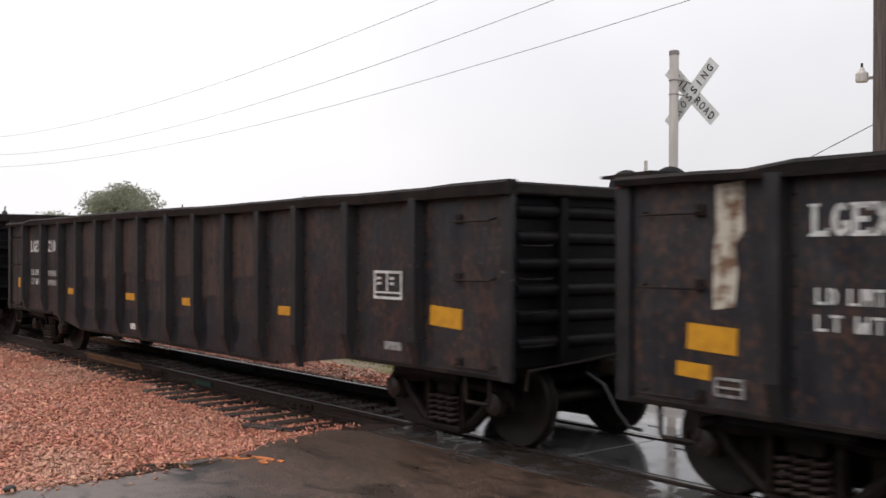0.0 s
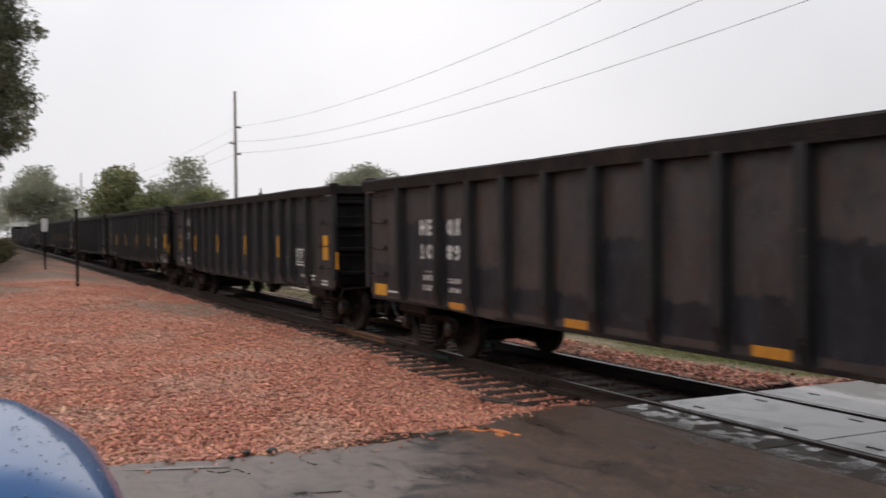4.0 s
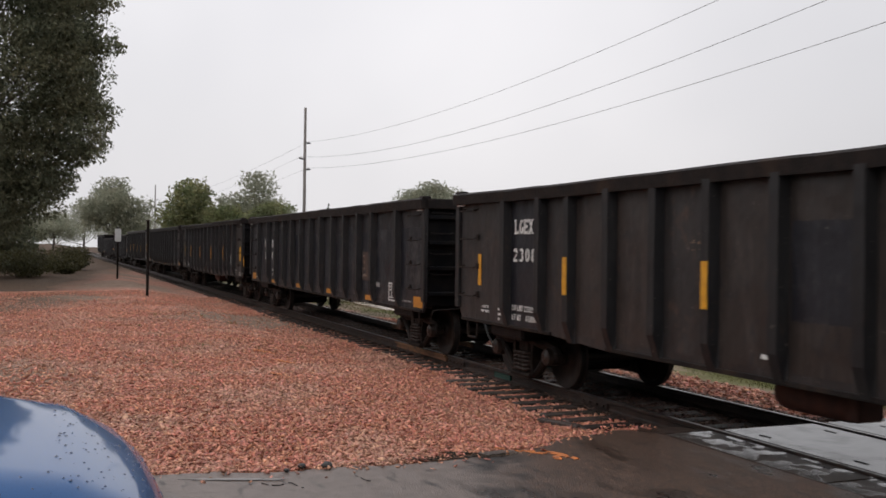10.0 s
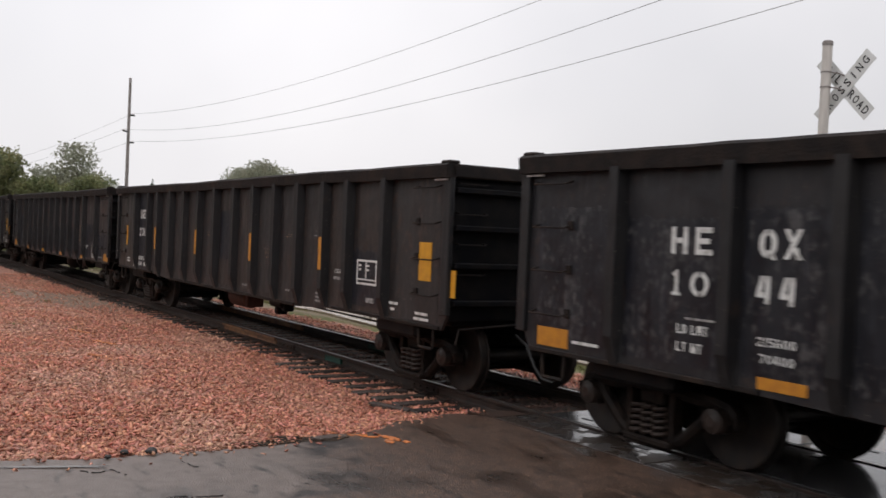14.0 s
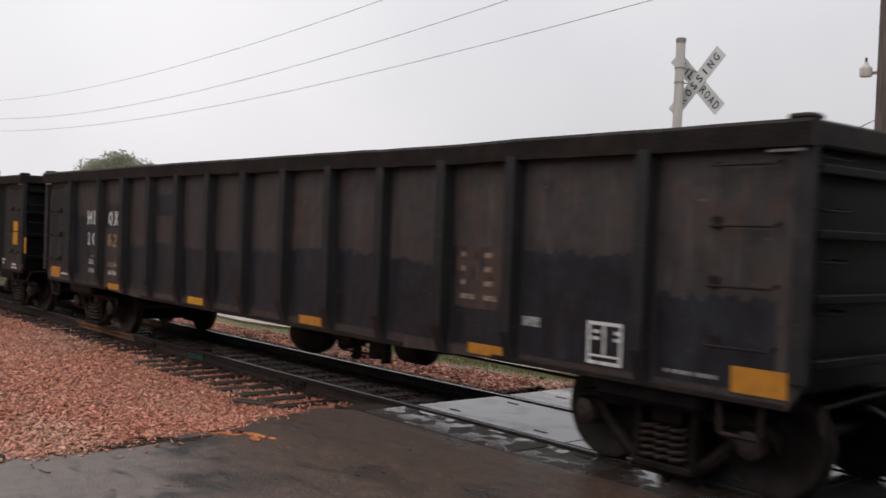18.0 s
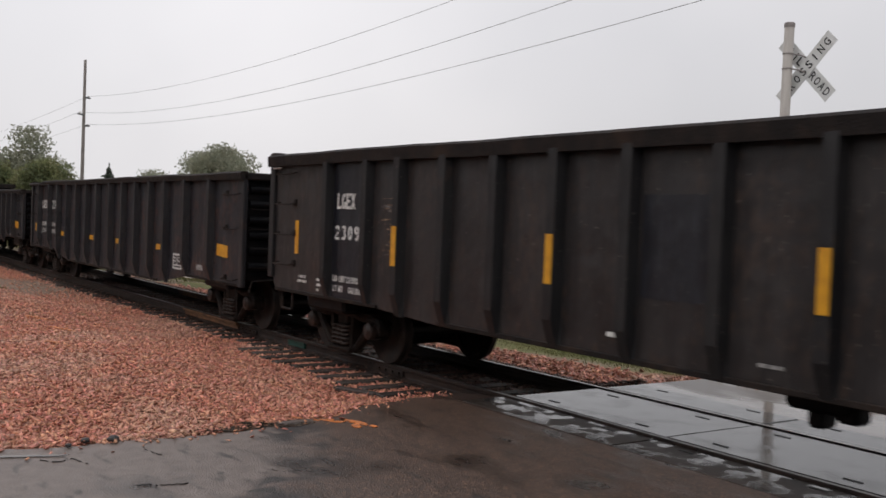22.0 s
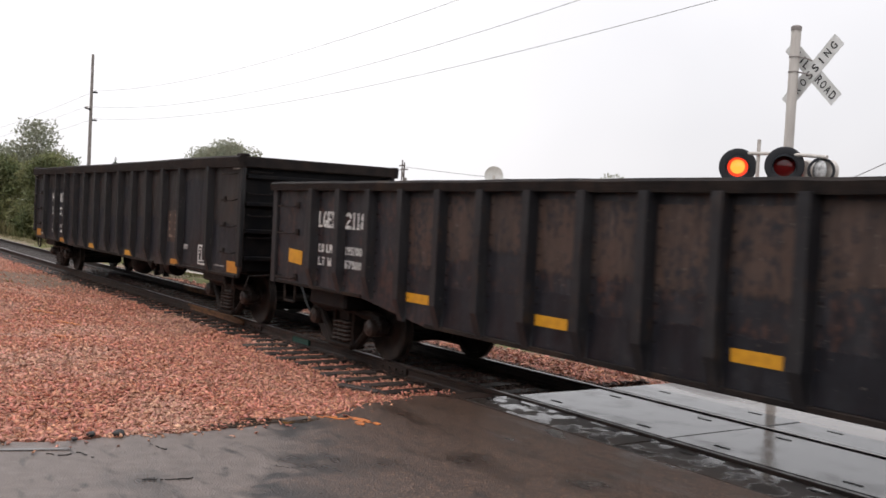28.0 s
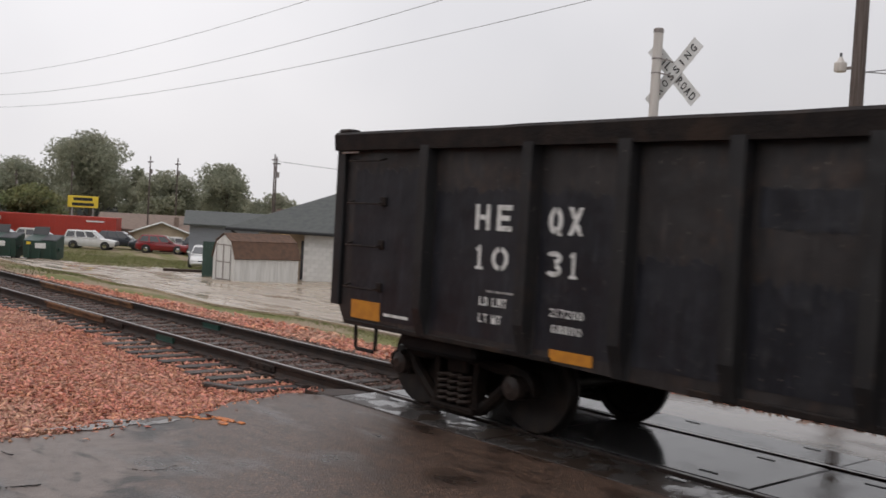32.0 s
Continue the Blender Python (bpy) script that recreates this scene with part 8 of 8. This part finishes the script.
# ---- vehicles ----
def vehicle(name, x, y, rz, paint_mat, style, label):
    """A parked car: lofted lower body, tapering cabin, separate panes, wheels in dark arches, lamps, grille, bumpers, mirrors."""
    L, W, H = {"suv": (4.65, 1.86, 1.72), "sedan": (4.75, 1.82, 1.45), "wagon": (4.7, 1.80, 1.66)}[style]
    z = float(ground_z(x, y))
    s = thing(name, label, "car", at=pose(x, y, z, 0, 0, rz), group="parked cars")
    hl, hw = L / 2, W / 2
    belt = {"suv": 1.03, "sedan": 0.93, "wagon": 1.00}[style]

    def loft(stations):
        """Rings of (x, half width, bottom, top) with rounded shoulders, closed at both ends."""
        g = Geo()
        for px, w, z0, z1 in stations:
            h = z1 - z0
            ring = [(-w * 0.90, z0), (-w, z0 + 0.22 * h), (-w, z0 + 0.68 * h), (-w * 0.95, z0 + 0.90 * h), (-w * 0.80, z1), (w * 0.80, z1), (w * 0.95, z0 + 0.90 * h), (w, z0 + 0.68 * h), (w, z0 + 0.22 * h), (w * 0.90, z0)]
            g.v += [(px, a, b) for a, b in ring]
        n = 10
        for k in range(len(stations) - 1):
            g.f += [(k * n + q, k * n + (q + 1) % n, (k + 1) * n + (q + 1) % n, (k + 1) * n + q) for q in range(n)]
        g.f += [tuple(range(n)), tuple(range((len(stations) - 1) * n, len(stations) * n))]
        return g
    nose = belt - (0.10 if style == "suv" else 0.16)
    part("body", loft([(-hl, hw * 0.86, 0.42, belt - 0.16), (-hl + 0.10, hw * 0.94, 0.32, belt - 0.03), (-hl + 0.45, hw * 0.99, 0.27, belt), (-0.2, hw, 0.25, belt + 0.01), (hl * 0.40, hw, 0.25, belt - 0.01),
                       (hl * 0.72, hw * 0.98, 0.26, nose + 0.04), (hl - 0.16, hw * 0.92, 0.30, nose - 0.04), (hl, hw * 0.82, 0.40, nose - 0.16)]), paint_mat, s, "painted body", smooth=True)
    b0, b1, t0, t1 = {"suv": (-hl + 0.06, hl * 0.42, -hl + 0.30, hl * 0.12), "sedan": (-hl * 0.78, hl * 0.46, -hl * 0.42, hl * 0.08), "wagon": (-hl + 0.12, hl * 0.46, -hl + 0.48, hl * 0.10)}[style]
    wb, wt, zb, zt = hw * 0.95, hw * 0.76, belt - 0.02, H
    cab = Geo().add([(b0, -wb, zb), (b1, -wb, zb), (b1, wb, zb), (b0, wb, zb), (t0, -wt, zt - 0.07), (t1, -wt, zt - 0.07), (t1, wt, zt - 0.07), (t0, wt, zt - 0.07),
                     (t0 + 0.12, -wt * 0.85, zt), (t1 - 0.12, -wt * 0.85, zt), (t1 - 0.12, wt * 0.85, zt), (t0 + 0.12, wt * 0.85, zt)],
                    [(0, 1, 5, 4), (1, 2, 6, 5), (2, 3, 7, 6), (3, 0, 4, 7), (4, 5, 9, 8), (5, 6, 10, 9), (6, 7, 11, 10), (7, 4, 8, 11), (8, 9, 10, 11)])
    part("cabin", cab, paint_mat, s, "painted pillars and roof")

    def pane(corners, label=""):
        c = [Vector(p) for p in corners]
        nrm = (c[1] - c[0]).cross(c[3] - c[0]).normalized()
        mid = sum(c, Vector()) / 4
        if nrm.dot(mid - Vector((0, 0, H * 0.6))) < 0:
            nrm = -nrm
        part("window", Geo().add([p + nrm * 0.012 for p in c] + [p - nrm * 0.01 for p in c], [(0, 1, 2, 3), (4, 5, 6, 7), (0, 1, 5, 4), (1, 2, 6, 5), (2, 3, 7, 6), (3, 0, 4, 7)]), M_GLASS, s, label)

    def at_side(u, v, sy):
        px = (b0 + (b1 - b0) * u) * (1 - v) + (t0 + (t1 - t0) * u) * v
        return (px, sy * (wb + (wt - wb) * v), zb + (zt - 0.07 - zb) * v)
    cuts = ((0.05, 0.30), (0.35, 0.62), (0.67, 0.94)) if style != "sedan" else ((0.14, 0.47), (0.52, 0.90))
    for sy in (-1, 1):
        for u0, u1 in cuts:
            pane([at_side(u0, 0.12, sy), at_side(u1, 0.12, sy), at_side(u1, 0.90, sy), at_side(u0, 0.90, sy)])
    for xb, xt in ((b0, t0), (b1, t1)):
        pane([(xb + (xt - xb) * 0.12, -wb * 0.90, zb + 0.08), (xb + (xt - xb) * 0.12, wb * 0.90, zb + 0.08), (xb + (xt - xb) * 0.92, wt * 0.90, zt - 0.12), (xb + (xt - xb) * 0.92, -wt * 0.90, zt - 0.12)])
    for xx in (-hl * 0.60, hl * 0.62):
        for sy in (-1, 1):
            part("wheel_arch", lambda: Geo().lathe([(0.0, -0.02), (0.41, -0.02), (0.42, 0.0), (0.42, 0.10), (0.0, 0.10)], (0, 0, 0), "y", 22), M_TYRE, s, at=pose(xx, sy * (hw - 0.01), 0.36, 0, 0, 0 if sy < 0 else 180), key="arch", smooth=True)
            wh = part("wheel", lambda: Geo().lathe([(0.0, -0.09), (0.22, -0.09), (0.32, -0.08), (0.35, -0.04), (0.35, 0.07), (0.3, 0.11), (0.0, 0.11)], (0, 0, 0), "y", 20), M_TYRE, s,
                      at=pose(xx, sy * (hw - 0.02), 0.35, 0, 0, 0 if sy < 0 else 180), key="vwheel", smooth=True)
            part("hub", lambda: Geo().lathe([(0.0, -0.105), (0.12, -0.10), (0.2, -0.092), (0.2, -0.08), (0.0, -0.08)], (0, 0, 0), "y", 14), M_CHROME, wh, key="vhub")
    for sy in (-1, 1):
        part("headlight", Geo().box(hl - 0.10, hl - 0.01, sy * hw * 0.64 - 0.19, sy * hw * 0.64 + 0.19, nose - 0.27, nose - 0.13, 0.03), M_CLEARLENS, s)
        part("tail_light", Geo().box(-hl - 0.005, -hl + 0.08, sy * hw * 0.76 - 0.09, sy * hw * 0.76 + 0.09, belt - 0.42, belt - 0.16, 0.02), M_CARRED, s)
        part("mirror", Geo().box(b1 - 0.50, b1 - 0.36, sy * hw - 0.02 if sy > 0 else -hw - 0.16, hw + 0.16 if sy > 0 else -hw + 0.02, belt + 0.02, belt + 0.16, 0.03), paint_mat, s)
    part("grille", Geo().box(hl - 0.05, hl + 0.012, -hw * 0.42, hw * 0.42, nose - 0.34, nose - 0.16, 0.02), M_HOOD, s, "dark grille")
    part("bumper", Geo().box(hl - 0.12, hl + 0.07, -hw * 0.84, hw * 0.84, 0.38, 0.54, 0.05), M_TYRE if style == "suv" else paint_mat, s)
    part("bumper", Geo().box(-hl - 0.07, -hl + 0.12, -hw * 0.86, hw * 0.86, 0.40, 0.56, 0.05), M_TYRE if style == "suv" else paint_mat, s)


vehicle("white_suv", -89.9, 35.6, 54, M_CARWHITE, "suv", "white sport utility vehicle parked on wet grass")
vehicle("silver_wagon", -93.6, 32.3, 54, M_CARTAN, "wagon", "silver station wagon parked behind the dumpsters")
vehicle("red_car", -85.0, 40.4, 54, M_CARRED, "wagon", "dark red sedan in the row of parked cars")
vehicle("red_car", -81.8, 43.2, 60, M_CARRED, "sedan", "dark red sedan in the row of parked cars")
vehicle("dark_car", -88.4, 41.2, 56, M_CARDARK, "sedan", "dark sedan in the row of parked cars")
vehicle("dark_car", -84.6, 44.6, 60, M_CARDARK, "wagon", "dark wagon in the row of parked cars")
vehicle("dark_car", -92.0, 39.4, 54, M_CARDARK, "wagon", "dark blue wagon in the row of parked cars")
vehicle("dark_car", -93.7, 23.8, 54, M_CARDARK, "sedan", "black sedan parked by the weeds")
vehicle("dark_car", -88.5, 27.6, 54, M_CARDARK, "wagon", "dark parked pickup by the weeds")
vehicle("dark_car", -80.2, 46.4, 60, M_CARDARK, "sedan", "dark sedan at the end of the row of parked cars")
vehicle("silver_sedan", -86.8, 42.9, 57, M_CARTAN, "sedan", "silver sedan in the row of parked cars")
vehicle("white_sedan", -55.4, 29.1, -28, M_CARWHITE, "sedan", "white sedan parked beside the fence panel")


def blue_car():
    """The blue car beside the camera, its nose towards the track."""
    s = thing("blue_car", "metallic blue car with rain drops on its bonnet", "car", at=(-3.62, 0, 0))
    ys = [-3.9, -3.4, -1.6, -1.1, -0.6, -0.27, 0.07, 0.25, 0.32, 0.36, 0.378, 0.382, 0.38, 0.375]
    zs = [1.10, 1.25, 1.44, 1.485, 1.475, 1.455, 1.385, 1.29, 1.225, 1.15, 1.06, 0.95, 0.78, 0.60]
    wd = [0.80, 0.88, 0.92, 0.92, 0.915, 0.905, 0.87, 0.83, 0.79, 0.75, 0.70, 0.66, 0.60, 0.56]
    g = Geo()
    n = 25
    for y, z, w in zip(ys, zs, wd):
        for k in range(n):
            u = -1 + 2 * k / (n - 1)
            a = abs(u)
            crown = z - 0.02 * a ** 2 - 0.10 * max(0, a - 0.72) ** 2 / 0.078 * 1.0
            g.v.append((w * (math.sin(u * math.pi / 2) * 0.25 + u * 0.75), y + (0.06 if y > 0 else 0) * (1 - a * a), crown))
    for i in range(len(ys) - 1):
        for k in range(n - 1):
            g.f.append((i * n + k, i * n + k + 1, (i + 1) * n + k + 1, (i + 1) * n + k))
    # fender skirts
    for side, k in ((-1, 0), (1, n - 1)):
        base = len(g.v)
        for i, (y, w) in enumerate(zip(ys, wd)):
            top = g.v[i * n + k]
            g.v += [(top[0] + side * 0.02, y, top[2] - 0.12), (top[0] + side * 0.03, y, 0.62), (top[0] + side * 0.0, y, 0.30)]
        for i in range(len(ys) - 1):
            for a in range(2):
                g.f.append((base + i * 3 + a, base + i * 3 + a + 1, base + i * 3 + 4 + a, base + i * 3 + 3 + a))
            g.f.append((i * n + k, base + i * 3, base + i * 3 + 3, (i + 1) * n + k))
    last = (len(ys) - 1) * n
    m = len(g.v)
    g.v += [(g.v[last + k][0] * 0.98, 0.37, 0.28) for k in range(n)]
    g.f += [(last + k, last + k + 1, m + k + 1, m + k) for k in range(n - 1)]
    part("body", g, M_BLUE, s, "metallic blue bonnet and fenders", smooth=True)
    cab = Geo().add([(-0.80, -1.25, 1.44), (0.80, -1.25, 1.44), (-0.62, -2.05, 1.78), (0.62, -2.05, 1.78), (-0.62, -3.6, 1.74), (0.62, -3.6, 1.74), (-0.78, -3.85, 1.15), (0.78, -3.85, 1.15),
                     (-0.86, -1.4, 1.36), (0.86, -1.4, 1.36), (-0.86, -3.7, 1.2), (0.86, -3.7, 1.2)],
                    [(0, 1, 3, 2), (2, 3, 5, 4), (4, 5, 7, 6), (0, 2, 4, 6, 10, 8), (1, 3, 5, 7, 11, 9)])
    part("glazing", cab, M_GLASS, s, "dark windscreen and side glass")
    part("roof", Geo().prism([(-0.63, 1.775), (0.63, 1.775), (0.52, 1.83), (-0.52, 1.83)], -3.6, -2.05, "xz"), M_BLUE, s)
    for sx in (-1, 1):
        part("headlight", Geo().box(sx * 0.52 - 0.16, sx * 0.52 + 0.16, 0.30, 0.42, 0.74, 0.90, 0.04), M_CLEARLENS, s)
        for yy in (-0.45, -3.1):
            part("wheel", lambda: Geo().lathe([(0.0, -0.11), (0.22, -0.11), (0.30, -0.10), (0.33, -0.05), (0.33, 0.07), (0.28, 0.11), (0.0, 0.11)], (0, 0, 0), "x", 24), M_TYRE, s,
                 at=(sx * 0.84, yy, 0.33), key="bwheel", smooth=True)
    part("bumper", Geo().box(-0.60, 0.60, 0.32, 0.45, 0.34, 0.56, 0.05), M_BLUE, s)
    rnd = random.Random(4)
    g = Geo()
    for k in range(900):
        y, u = rnd.uniform(-0.9, 0.45), rnd.uniform(-0.9, 0.9)
        z = float(np.interp(y, ys, zs)) - 0.02 * u * u - 0.10 * max(0, abs(u) - 0.72) ** 2 / 0.078
        x = float(np.interp(y, ys, wd)) * (math.sin(u * math.pi / 2) * 0.25 + u * 0.75)
        r = rnd.choice((0.002, 0.003, 0.004, 0.006))
        yy = y + (0.06 * (1 - u * u) if y > 0 else 0)
        g.add([(x + r, yy, z), (x, yy + r, z), (x - r, yy, z), (x, yy - r, z), (x, yy, z + r * 0.8)], [(0, 1, 4), (1, 2, 4), (2, 3, 4), (3, 0, 4)])
    part("rain_drops", g, M_DROP, s, "rain drops", kind="stuff")


blue_car()


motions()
